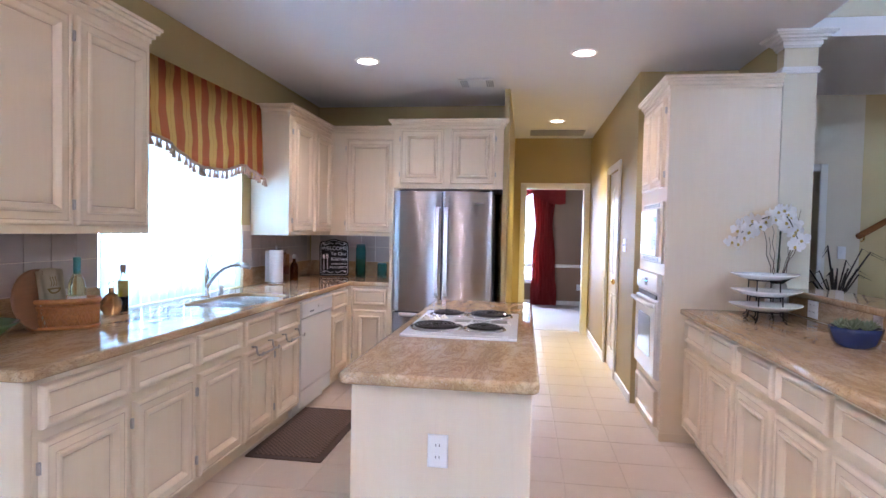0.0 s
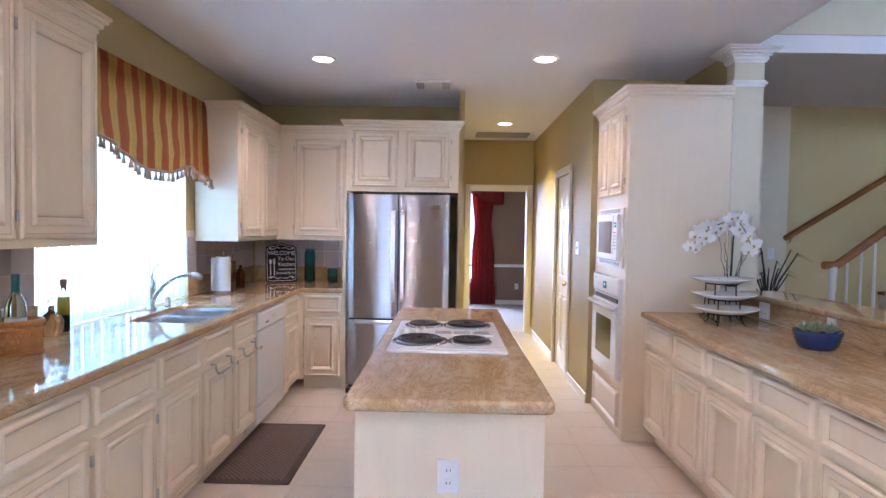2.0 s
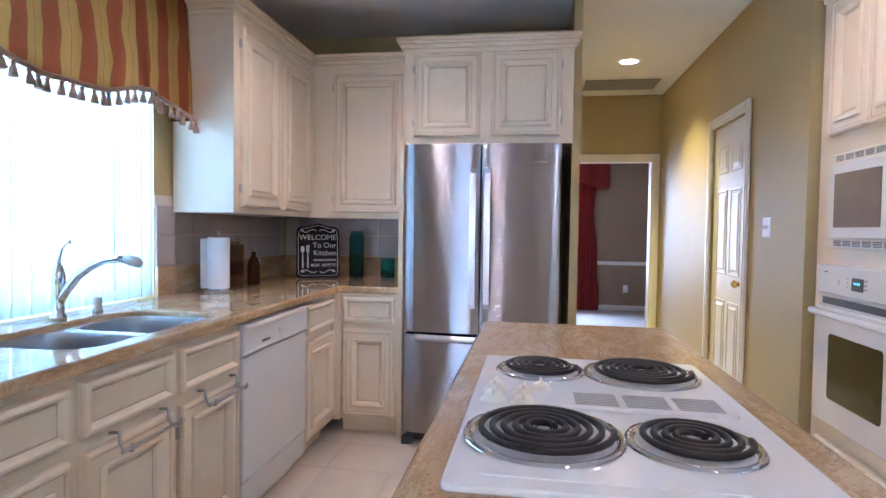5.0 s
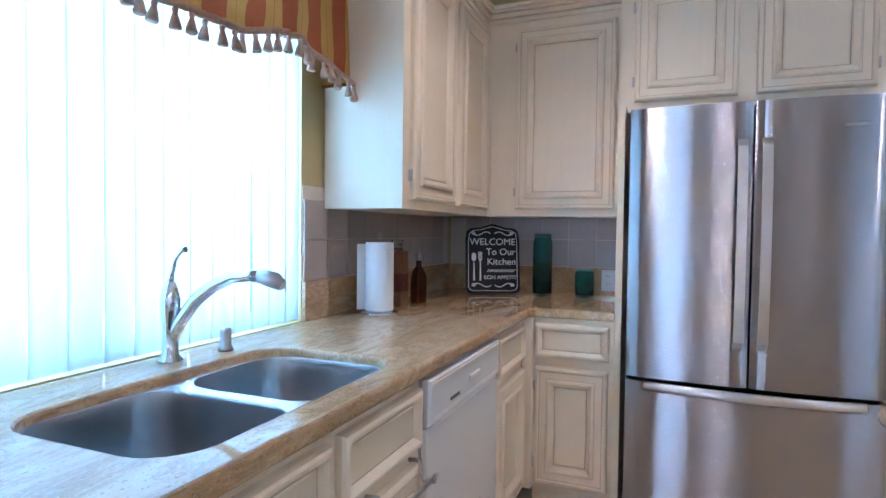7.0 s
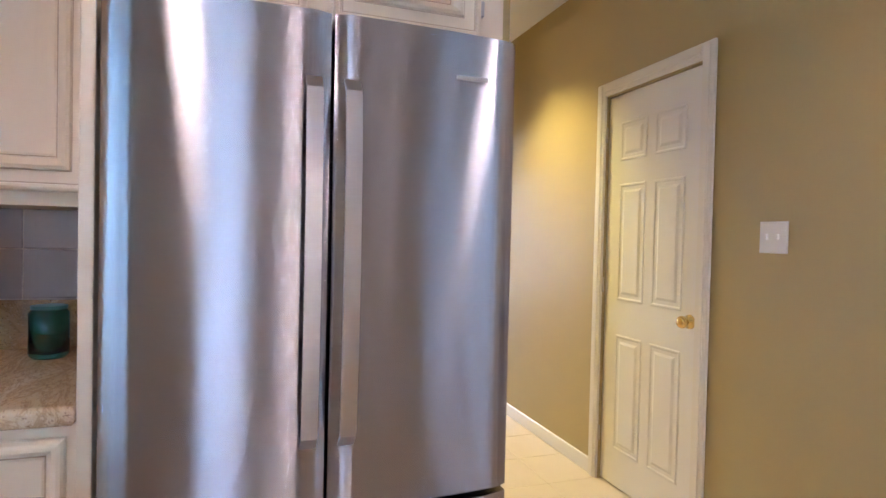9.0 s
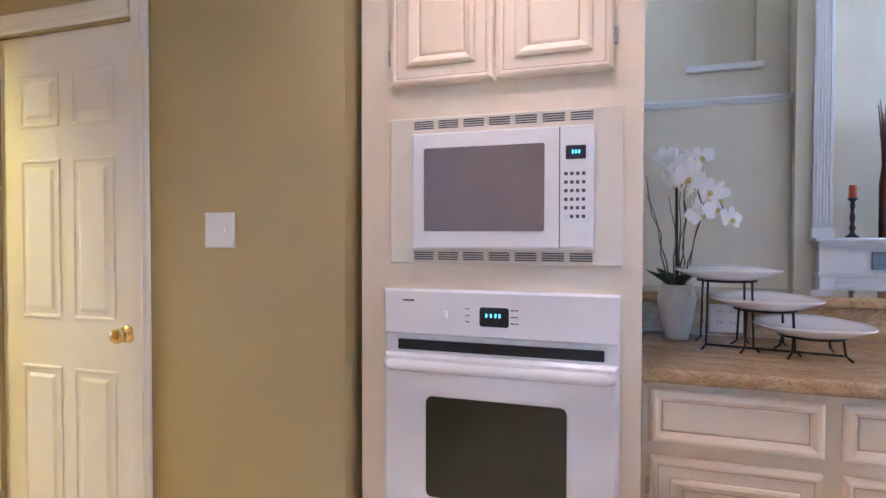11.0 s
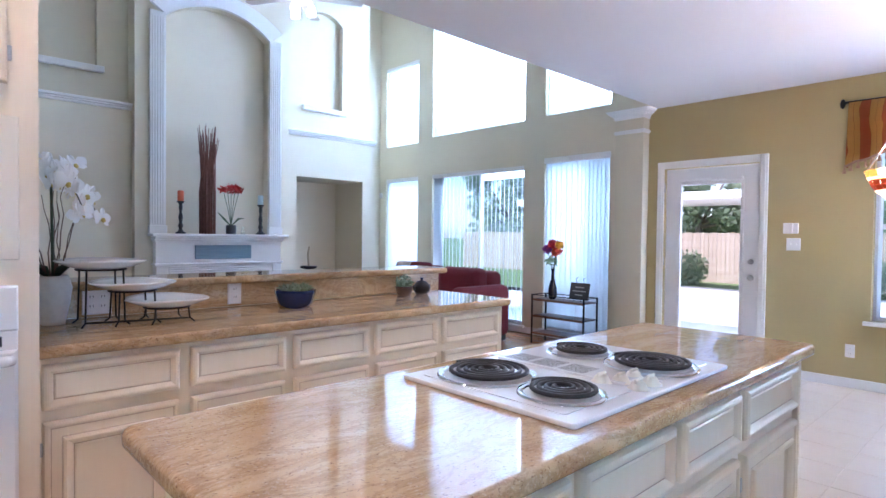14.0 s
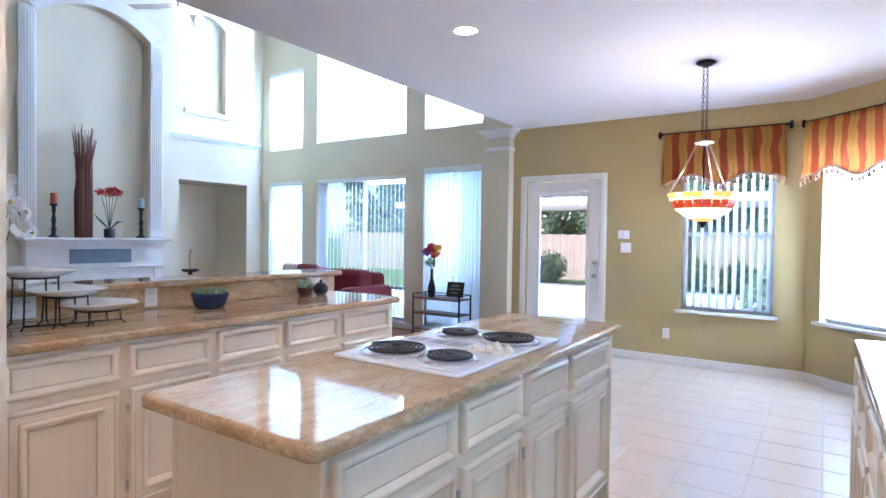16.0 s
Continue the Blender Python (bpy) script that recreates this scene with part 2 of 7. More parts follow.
def tube(points, radius, n=8, bm=None, closed=False, radii=None):
    """A round bar along a line of points."""
    bm = bm or bmesh.new()
    pts = [Vector(p) for p in points]
    rings = []
    up = Vector((0.013, 0.021, 1)).normalized()
    last = None
    for i, p in enumerate(pts):
        if closed:
            d = pts[(i + 1) % len(pts)] - pts[i - 1]
        else:
            d = pts[min(i + 1, len(pts) - 1)] - pts[max(i - 1, 0)]
        d.normalize()
        if last is None:
            a = d.cross(up if abs(d.dot(up)) < 0.95 else Vector((1, 0.03, 0.02))).normalized()
        else:
            a = (last - d * last.dot(d)).normalized()
        last = a
        b = d.cross(a)
        r = radii[i] if radii else radius
        rings.append([bm.verts.new(p + r * (math.cos(t) * a + math.sin(t) * b)) for t in (2 * math.pi * k / n for k in range(n))])
    pairs = list(zip(rings, rings[1:])) + ([(rings[-1], rings[0])] if closed else [])
    for a, b in pairs:
        for k in range(n):
            f = bm.faces.new((a[k], a[(k + 1) % n], b[(k + 1) % n], b[k]))
            f.smooth = True
    if not closed:
        bm.faces.new(rings[0])
        bm.faces.new(rings[-1])
    bmesh.ops.recalc_face_normals(bm, faces=bm.faces)
    return bm


def prism(outline, y0, y1, bm=None, axis="y", bevel=0.0):
    """An outline (a, b) pushed along an axis: y -> (a, y, b), x -> (x, a, b), z -> (a, b, z)."""
    bm = bm or bmesh.new()

    def put(a, b, c):
        return {"y": (a, c, b), "x": (c, a, b), "z": (a, b, c)}[axis]
    r0 = [bm.verts.new(put(a, b, y0)) for a, b in outline]
    r1 = [bm.verts.new(put(a, b, y1)) for a, b in outline]
    n = len(outline)
    made = [bm.faces.new(r0), bm.faces.new(r1)]
    for i in range(n):
        made.append(bm.faces.new((r0[i], r0[(i + 1) % n], r1[(i + 1) % n], r1[i])))
    bmesh.ops.recalc_face_normals(bm, faces=made)
    if bevel:
        es = [e for e in bm.edges if e.verts[0] in r1 + r0 and e.verts[1] in r1 + r0 and (e.verts[0] in r1) == (e.verts[1] in r1)]
        bmesh.ops.bevel(bm, geom=es, offset=bevel, segments=3, profile=0.5, affect="EDGES")
    return bm


def raised(x0, x1, z0, z1, steps, bm=None, back=0.0, glaze=()):
    """A panelled front in the xz plane that looks to -y: rings of (inset, height)."""
    bm = bm or bmesh.new()
    rings = []
    for inset, h in [(0.0, back)] + list(steps):
        rings.append([bm.verts.new(p) for p in ((x0 + inset, -h, z0 + inset), (x1 - inset, -h, z0 + inset), (x1 - inset, -h, z1 - inset), (x0 + inset, -h, z1 - inset))])
    for i, (a, b) in enumerate(zip(rings, rings[1:])):
        for k in range(4):
            bm.faces.new((a[k], a[(k + 1) % 4], b[(k + 1) % 4], b[k])).material_index = 1 if i in glaze else 0
    bm.faces.new(rings[-1])
    bm.faces.new(list(reversed(rings[0])))
    bmesh.ops.recalc_face_normals(bm, faces=bm.faces)
    return bm


DOOR_STEPS = [(0.0, 0.016), (0.004, 0.024), (0.011, 0.027), (0.017, 0.026), (0.020, 0.021), (0.023, 0.021), (0.052, 0.021), (0.054, 0.021), (0.057, 0.030), (0.065, 0.033), (0.073, 0.028), (0.084, 0.018), (0.088, 0.008), (0.091, 0.008), (0.096, 0.011)]
DOOR_GLAZE = (5, 7, 13)
DRAWER_STEPS = [(0.0, 0.016), (0.004, 0.024), (0.011, 0.028), (0.018, 0.028), (0.026, 0.020), (0.032, 0.011), (0.035, 0.011), (0.039, 0.014)]
DRAWER_GLAZE = (6,)


def thing(name, x, y, z, label, category, group="", kind="", rz=0.0):
    ob = new(name)
    ob.empty_display_size = 0.1
    ob.matrix_world = pose(x, y, z, 0, 0, rz)
    return tagged(ob, label, category, group, kind)


def mesh_ob(name, bm, mat):
    me = bpy.data.meshes.new(name)
    bm.to_mesh(me)
    bm.free()
    me.materials.append(mat)
    if any(p.material_index for p in me.polygons):
        me.materials.append(GLAZE)
    return new(name, me)


def part(name, bm, mat, parent, label=""):
    """One mesh object in its parent's own coordinates."""
    ob = mesh_ob(name, bm, mat)
    ob.parent = parent
    return tagged(ob, label) if label else ob


def solo(name, bm, mat, label, category="", group="", kind="", origin=None):
    """A thing that is one mesh, its origin at its base."""
    if origin is None:
        lo = [min(v.co[i] for v in bm.verts) for i in range(3)]
        hi = [max(v.co[i] for v in bm.verts) for i in range(3)]
        origin = ((lo[0] + hi[0]) / 2, (lo[1] + hi[1]) / 2, lo[2])
    bmesh.ops.translate(bm, verts=bm.verts, vec=[-q for q in origin])
    ob = mesh_ob(name, bm, mat)
    ob.location = origin
    return tagged(ob, label, category, group, kind)


def structure(name, bm, mat, label, category=""):
    ob = mesh_ob(name, bm, mat)
    return tagged(ob, label, category, "", "structure")


def wall_with_holes(name, along, fixed0, fixed1, a0, a1, z0, z1, holes, mat, label):
    """A wall of real thickness; holes are (a0, a1, z0, z1) clear through it."""
    bm = bmesh.new()
    cuts = sorted({a0, a1, *[h[0] for h in holes], *[h[1] for h in holes]})
    for p, q in zip(cuts, cuts[1:]):
        zs = [z0]
        for h in sorted(holes, key=lambda h: h[2]):
            if h[0] < q - 1e-6 and h[1] > p + 1e-6:
                zs += [h[2], h[3]]
        zs.append(z1)
        for lo, hi in zip(zs[::2], zs[1::2]):
            if hi - lo > 1e-4:
                if along == "x":
                    box(bm, p, q, fixed0, fixed1, lo, hi)
                else:
                    box(bm, fixed0, fixed1, p, q, lo, hi)
    bmesh.ops.remove_doubles(bm, verts=bm.verts, dist=1e-5)
    return structure(name, bm, mat, label, "wall")

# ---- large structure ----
# taupe with the shade of an unlit room put into its colour
TAN0 = paint("taupe_darkened_as_shade", (0.16, 0.14, 0.13))
C = 2.74          # kitchen ceiling
WX = -1.08        # window wall of the sink run
NY = 7.02          # wall behind the refrigerator
SY = -0.77        # wall of the garden door
EX = 8.05         # far wall of the living room
TOP = 5.6         # living room ceiling

wall_with_holes("wall_west", "y", WX - 0.16, WX, 0.11, NY + 0.16, 0, C, [(3.74, 5.30, 0.919, 2.30)], OLIVE, "olive painted wall with the sink window")
wall_with_holes("wall_north", "x", NY, NY + 0.16, WX, 1.03, 0, C, [], OLIVE, "olive painted wall behind the refrigerator and corner cabinets")
wall_with_holes("wall_corner_lining", "x", 6.78, NY, WX, -0.036, 0, 2.36, [], OLIVE, "olive painted lining behind the corner cabinets")
wall_with_holes("wall_hall_west", "y", 0.985, 1.035, 6.32, 9.12, 0, C, [], OLIVE, "olive painted wall end beside the refrigerator")
wall_with_holes("wall_hall_east", "y", 2.10, 2.24, 5.84, 9.12, 0, C, [(6.66, 7.34, 0, 2.05)], OLIVE, "olive painted passage wall with the pantry door")
wall_with_holes("wall_oven_side", "x", 5.84, 5.98, 2.24, 3.06, 0, C, [], OLIVE, "olive painted wall behind the oven cabinet")
wall_with_holes("wall_hall_end", "x", 9.12, 9.26, 0.9, 2.3, 0, C, [(1.20, 2.02, 0, 2.04)], OLIVE, "olive painted wall with an open cased doorway")
wall_with_holes("wall_oven_back", "y", 2.86, 3.02, 5.092, 5.84, 0, C, [], OLIVE, "olive painted wall between oven cabinet and living room")
wall_with_holes("wall_south_nook", "x", SY - 0.16, SY, -0.14, 3.06, 0, C, [(0.13, 1.01, 0.60, 2.25), (1.91, 2.87, 0, 2.06)], OLIVE, "olive painted wall with garden door and nook window")
LRW = [(3.54, 4.49, 0.10, 2.30), (4.83, 6.68, 0.10, 2.26), (7.02, 7.87, 0.10, 2.26), (3.54, 4.49, 2.88, 4.20), (4.83, 6.68, 2.86, 4.85), (7.02, 7.87, 2.81, 4.16)]
wall_with_holes("wall_south_living", "x", SY - 0.16, SY, 3.06, EX + 0.2, 0, TOP, LRW, BEIGE, "beige painted two-storey wall full of windows")
wall_with_holes("wall_east_living", "y", EX, EX + 0.16, SY, 9.6, 0, TOP, [], BEIGE, "beige painted far wall of the living room")
wall_with_holes("wall_upper_living", "y", 2.96, 3.10, SY, 5.069, C + 0.16, TOP, [], BEIGE, "beige painted upper wall above the kitchen ceiling edge")
wall_with_holes("wall_upper_hall", "x", 5.07, 5.21, 2.96, EX, C + 0.125, TOP, [], COLUMN, "cream painted upper wall above the entry hall")
wall_with_holes("wall_entry_back", "x", 6.72, 6.86, 4.27, EX, 0, 5.2, [], YELLOW, "pale olive yellow wall behind the stairs")
wall_with_holes("wall_entry_room", "x", 8.60, 8.72, 2.3, 5.6, 0, C, [(4.36, 5.10, 0.55, 2.0)], TAN0, "back wall of the room behind the entry, coloured dark as if unlit")
wall_with_holes("wall_entry_room_side", "y", 5.45, 5.57, 6.862, 8.60, 0, C, [], TAN0, "side wall of the room behind the entry, coloured dark as if unlit")
wall_with_holes("wall_entry_left", "x", 6.72, 6.86, 3.02, 4.27, 0, C, [(3.435, 3.905, 0, 2.03)], BEIGE, "beige painted entry wall")
# angled bay wall
B0, B1 = Vector((-0.14, SY, 0)), Vector((WX, 0.11, 0))
BAY = Matrix.Translation(B0) @ Matrix.Rotation(math.atan2(B1.y - B0.y, B1.x - B0.x), 4, "Z")
BL = (B1 - B0).length
w = wall_with_holes("wall_bay", "x", 0.0, 0.16, 0, BL, 0, C, [(0.16, BL - 0.14, 0.60, 2.25)], OLIVE, "olive painted angled bay wall with a window")
w.matrix_world = BAY

structure("ceiling_kitchen", bx(WX - 0.16, 2.96, SY - 0.16, 9.26, C, C + 0.16), CEIL, "smooth white painted kitchen ceiling", "ceiling")
structure("ceiling_living", bx(2.96, EX + 0.16, SY - 0.16, 5.21, TOP, TOP + 0.15), CEIL, "white painted high living room ceiling", "ceiling")
structure("ceiling_entry", bx(2.962, EX + 0.16, 5.072, 9.6, C - 0.002, C + 0.12), CEIL, "white painted low entry ceiling", "ceiling")
structure("floor_base", bx(WX - 0.16, 3.0, SY - 0.16, 9.26, -0.14, -0.0025), GROUT, "tan grout bed under the floor tiles", "floor")
structure("floor_living", bx(3.0, EX + 0.16, SY - 0.16, 9.6, -0.14, -0.010), FLOOR_WOOD, "warm brown oak living room floor", "floor")
structure("floor_room_beyond", bx(-2.0, 3.0, 9.262, 13.2, -0.14, 0.004), CARPET, "pale carpet of the room beyond the passage", "floor")



def tile_mesh(sx, sy, h, bevel, mat):
    bm = bx(-sx / 2, sx / 2, -sy / 2, sy / 2, 0, h)
    top = [e for e in bm.edges if all(v.co.z > h * 0.9 for v in e.verts)]
    bmesh.ops.bevel(bm, geom=top, offset=bevel, segments=1, affect="EDGES")
    me = bpy.data.meshes.new("tile")
    bm.to_mesh(me)
    bm.free()
    me.materials.append(mat)
    return me


# ---- cabinets ----


def cabinet_door(parent, x0, x1, z0, z1, hinge_left=True, pull=False):
    d = part("door", raised(x0, x1, z0, z1, DOOR_STEPS, None, 0.0, DOOR_GLAZE), CREAM, parent)
    hx = x0 - 0.005 if hinge_left else x1 + 0.005
    for z in (z0 + 0.09, z1 - 0.09):
        part("hinge", bx(hx - 0.006, hx + 0.006, -0.014, 0.0, z - 0.022, z + 0.022, 0.002, 1), NICKEL, d, "small dull nickel hinge")
    return d


def base_cabinet(x, y, rz, width, depth, group, label, height=0.875, drawer=True, hinge_left=True, doors=1, edge=0.0215, hollow=False):
    """A base unit: its front looks to local -y, x runs along it, origin at the front left foot."""
    t = thing("base_cabinet", x, y, 0, label, "cabinet", group, "", rz)
    bm = bx(0, width, 0, depth, 0.10, 0.62 if hollow else height)
    if hollow:
        box(bm, 0, width, 0, 0.02, 0.62, height)
    part("body", bm, CREAM, t)
    part("toe_kick", bx(0, width, 0.07, depth - 0.02, 0, 0.10), CREAM, t)
    top = height - 0.025
    zd = 0.698 if drawer else top
    if drawer:
        part("drawer", raised(edge, width - edge, zd, top, DRAWER_STEPS, None, 0.0, DRAWER_GLAZE), CREAM, t)
    w = (width - 2 * edge) / doors
    for i in range(doors):
        cabinet_door(t, edge + i * w + 0.002, edge + (i + 1) * w - 0.002, 0.125, (0.655 if drawer else top), hinge_left if doors == 1 else i == 0)
    return t


def crown(parent, x0, x1, depth, z, ret_left=True, ret_right=True, size=0.06):
    """A stepped cornice along the top front and its returns."""
    bm = bmesh.new()
    for k, (o, h0, h1) in enumerate(((0.008, -0.045, -0.02), (0.022, -0.02, 0.005), (0.038, 0.005, 0.022), (0.048, 0.022, 0.04))):
        box(bm, x0 - (o if ret_left else 0), x1 + (o if ret_right else 0), -o, depth, z + h0, z + h1, 0.003, 1)
    return part("cornice", bm, CREAM, parent)


def wall_cabinet(x, y, rz, width, depth, z0, z1, doors, label, group="wall cabinets", ret=(True, True), edge=0.03, dz=(0.035, 0.085), gap=0.03, edge2=None):
    t = thing("wall_cabinet", x, y, z0, label, "cabinet", group, "", rz)
    part("body", bx(0, width, 0, depth, 0, z1 - z0), CREAM, t)
    edge2 = edge if edge2 is None else edge2
    w = (width - edge - edge2 - gap * (doors - 1)) / doors
    for i in range(doors):
        a = edge + i * (w + gap)
        cabinet_door(t, a, a + w, dz[0], z1 - z0 - dz[1], i % 2 == 0)
    crown(t, 0, width, depth, z1 - z0, *ret)
    return t


BX = -0.43        # cabinet fronts of the sink run
# sink run: rz 90, local x runs along +y
ys = [2.664, 3.128, 3.605, 4.076, 4.500, 4.922]
for i, (a, b) in enumerate(zip(ys, ys[1:])):
    base_cabinet(BX, a, 90, b - a, 0.63, "sink run base cabinets", "cream pickled wood base cabinet with drawer front and panelled door", hinge_left=i != 3, hollow=i in (2, 3, 4))
base_cabinet(BX, 5.586, 90, 0.455, 0.63, "sink run base cabinets", "narrow cream base cabinet beside the dishwasher", hinge_left=True)
base_cabinet(-0.40, 6.10, 0, 0.365, 0.66, "corner base cabinets", "cream base cabinet between corner and refrigerator")
structure("trim_sink_end", bx(WX + 0.01, BX + 0.002, 2.628, 2.6625, 0, 0.875, 0.003, 1), CREAM, "cream end panel of the sink run", "panel")
wall_cabinet(-0.735, 2.17, 90, 1.51, 0.335, 1.36, 2.38, 3, "cream pickled wood wall cabinet with three panelled doors beside the window")
wall_cabinet(-0.735, 5.435, 90, 1.0, 0.335, 1.34, 2.38, 2, "cream pickled wood wall cabinet beside the sink window", ret=(True, False), edge=0.06, gap=0.055, edge2=0.015)
wall_cabinet(-0.735, 6.435, 0, 0.70, 0.34, 1.34, 2.38, 1, "cream corner wall cabinet with one wide panelled door", ret=(False, False), edge=0.165, edge2=0.045)

# right run: rz -90, local x runs along -y
RX = 2.30
rys = [4.975, 4.495, 4.05, 3.60, 3.14, 2.635]
for i, (a, b) in enumerate(zip(rys, rys[1:])):
    base_cabinet(RX, a, -90, a - b, 0.60, "bar counter base cabinets", "cream pickled wood base cabinet under the bar counter")
# island: drawers to the sink side, plain end to the nook
iy = [4.90, 4.36, 3.92, 3.49, 2.93]
IXW, IXE = 0.625, 1.215
for a, b in zip(iy, iy[1:]):
    base_cabinet(IXW, a, -90, a - b, 0.56, "island base cabinets", "cream pickled wood island cabinet with drawer front and door")
island_panel = solo("island_end_panel", bx(IXW - 0.02, IXE + 0.02, 2.905, 2.928, 0, 0.875, 0.004, 1), CREAM, "plain cream end panel of the kitchen island", "panel")
solo("island_back_panel", bx(IXE - 0.028, IXE, 2.93, 4.90, 0, 0.875, 0.004, 1), CREAM, "plain cream back panel of the kitchen island", "panel")


def slab(name, outline, z0, z1, mat, label):
    """A worktop with a rounded edge."""
    bm = prism(outline, z0, z1, axis="z")
    es = [e for e in bm.edges if abs(e.verts[0].co.z - e.verts[1].co.z) < 1e-6]
    bmesh.ops.bevel(bm, geom=es, offset=0.014, segments=4, profile=0.5, affect="EDGES")
    for f in bm.faces:
        f.smooth = abs(f.normal.z) < 0.99
    return solo(name, bm, mat, label, "worktop")


def rounded(x0, x1, y0, y1, r, n=5, which=(1, 1, 1, 1)):
    out = []
    for k, (cx, cy, a0) in enumerate(((x0 + r, y0 + r, 180), (x1 - r, y0 + r, 270), (x1 - r, y1 - r, 0), (x0 + r, y1 - r, 90))):
        if which[k]:
            out += [(cx + r * math.cos(radians(a0 + 90 * i / n)), cy + r * math.sin(radians(a0 + 90 * i / n))) for i in range(n + 1)]
        else:
            out.append(((x0, x1, x1, x0)[k], (y0, y0, y1, y1)[k]))
    return out


slab("island_worktop", rounded(0.574, 1.258, 2.835, 4.975, 0.035), 0.875, 0.917, GRANITE, "polished tan granite island worktop with rust veins")
slab("bar_worktop", rounded(2.25, 2.925, 2.56, 4.98, 0.03, 5, (1, 1, 0, 0)), 0.875, 0.917, GRANITE, "polished tan granite bar counter worktop")

# ---- worktop with the sink ----


def cut_slab(name, outline, holes, z0, z1, mat, label):
    bm = bmesh.new()
    for loop in [outline] + list(holes):
        vs = [bm.verts.new((x, y, z1)) for x, y in loop]
        for i in range(len(vs)):
            bm.edges.new((vs[i], vs[(i + 1) % len(vs)]))
    bmesh.ops.triangle_fill(bm, use_beauty=True, use_dissolve=False, edges=bm.edges[:])
    r = bmesh.ops.extrude_face_region(bm, geom=bm.faces[:])
    bmesh.ops.translate(bm, verts=[v for v in r["geom"] if isinstance(v, bmesh.types.BMVert)], vec=(0, 0, z0 - z1))
    bmesh.ops.recalc_face_normals(bm, faces=bm.faces)
    es = [e for e in bm.edges if abs(e.verts[0].co.z - e.verts[1].co.z) < 1e-6 and len(e.link_faces) == 2 and any(abs(f.normal.z) < 0.5 for f in e.link_faces)]
    bmesh.ops.bevel(bm, geom=es, offset=0.011, segments=3, profile=0.5, affect="EDGES")
    return solo(name, bm, mat, label, "worktop")


BIG = rounded(-0.895, -0.487, 4.178, 4.506, 0.09, 6)
SMALL = rounded(-0.872, -0.487, 4.542, 4.893, 0.09, 6)
CUT = rounded(-0.90, -0.482, 4.17, 4.90, 0.10, 6)
cut_slab("sink_worktop", [(WX + 0.002, 2.612), (-0.43, 2.612), (-0.40, 2.642), (-0.40, 6.06), (-0.38, 6.08), (-0.038, 6.08), (-0.038, 6.778), (WX + 0.002, 6.778)], [CUT], 0.875, 0.917, GRANITE, "polished tan granite worktop with an undermount sink")


def bowl(outline, z_top, depth):
    bm = bmesh.new()
    cx = sum(p[0] for p in outline) / len(outline)
    cy = sum(p[1] for p in outline) / len(outline)
    rings = []
    for k, z in ((1.0, 0.0), (0.996, -0.003), (0.985, -0.05), (0.95, -depth * 0.8), (0.90, -depth * 0.95), (0.82, -depth), (0.15, -depth - 0.006)):
        rings.append([bm.verts.new((cx + (x - cx) * k, cy + (y - cy) * k, z_top + z)) for x, y in outline])
    n = len(outline)
    for a, b in zip(rings, rings[1:]):
        for i in range(n):
            bm.faces.new((a[i], b[i], b[(i + 1) % n], a[(i + 1) % n])).smooth = True
    bm.faces.new(rings[-1])
    bmesh.ops.solidify(bm, geom=bm.faces[:], thickness=0.003)
    return bm


SINK_STEEL = plain("sink_steel", (0.88, 0.89, 0.91), 0.27, 1.0, 0.04, 30)
sink = thing("sink", -0.7, 4.48, 0.70, "stainless steel double bowl sink set under the granite", "sink")
for o, d in ((BIG, 0.20), (SMALL, 0.16)):
    b = bowl([(x + 0.7, y - 4.48) for x, y in o], 0.194, d)
    part("bowl", b, SINK_STEEL, sink)
    cy = sum(y for x, y in o) / len(o) - 4.48
    part("drain", lathe([(0, 0.0), (0.045, 0.0), (0.045, 0.006), (0.03, 0.006), (0.0, 0.003)], 20, None, Matrix.Translation((0.0, cy, 0.1945 - d - 0.005))), CHROME, sink, "round chrome drain")


bm = bmesh.new()
for loop in ([(x * 0.998 + 0.6986, y - 4.48) for x, y in CUT], [(x + 0.7, y - 4.48) for x, y in BIG], [(x + 0.7, y - 4.48) for x, y in SMALL]):
    vs = [bm.verts.new((x, y, 0.194)) for x, y in loop]
    for i in range(len(vs)):
        bm.edges.new((vs[i - 1], vs[i]))
bmesh.ops.triangle_fill(bm, use_beauty=True, use_dissolve=False, edges=bm.edges[:])
bmesh.ops.solidify(bm, geom=bm.faces[:], thickness=0.002)
part("flange", bm, SINK_STEEL, sink, "steel rim and divider between the bowls")

faucet = thing("faucet", -0.985, 4.63, 0.917, "tall chrome single lever kitchen faucet with arched spout", "faucet")
part("body", lathe([(0, 0), (0.032, 0), (0.032, 0.008), (0.022, 0.02), (0.021, 0.09), (0.026, 0.13), (0.027, 0.16), (0.02, 0.19), (0.014, 0.205), (0, 0.208)], 20), CHROME, faucet)
part("lever", tube([(0, 0, 0.20), (0.004, 0.003, 0.23), (0.012, 0.006, 0.26), (0.028, 0.01, 0.283), (0.045, 0.012, 0.286)], 0.007, 8, radii=[0.010, 0.007, 0.006, 0.007, 0.009]), CHROME, faucet)
part("spout", tube([(0.0, 0, 0.055), (0.03, 0.006, 0.105), (0.075, 0.014, 0.16), (0.13, 0.024, 0.20), (0.185, 0.033, 0.222), (0.235, 0.042, 0.226), (0.262, 0.047, 0.222)], 0.016, 12, radii=[0.019, 0.0185, 0.018, 0.017, 0.016, 0.0155, 0.015]), CHROME, faucet)
part("spray_head", tube([(0.255, 0.046, 0.224), (0.275, 0.05, 0.222), (0.305, 0.055, 0.215), (0.325, 0.058, 0.203)], 0.018, 12, radii=[0.015, 0.02, 0.021, 0.014]), NICKEL, faucet, "grey spray head")
faucet.scale = (0.93, 0.93, 1)
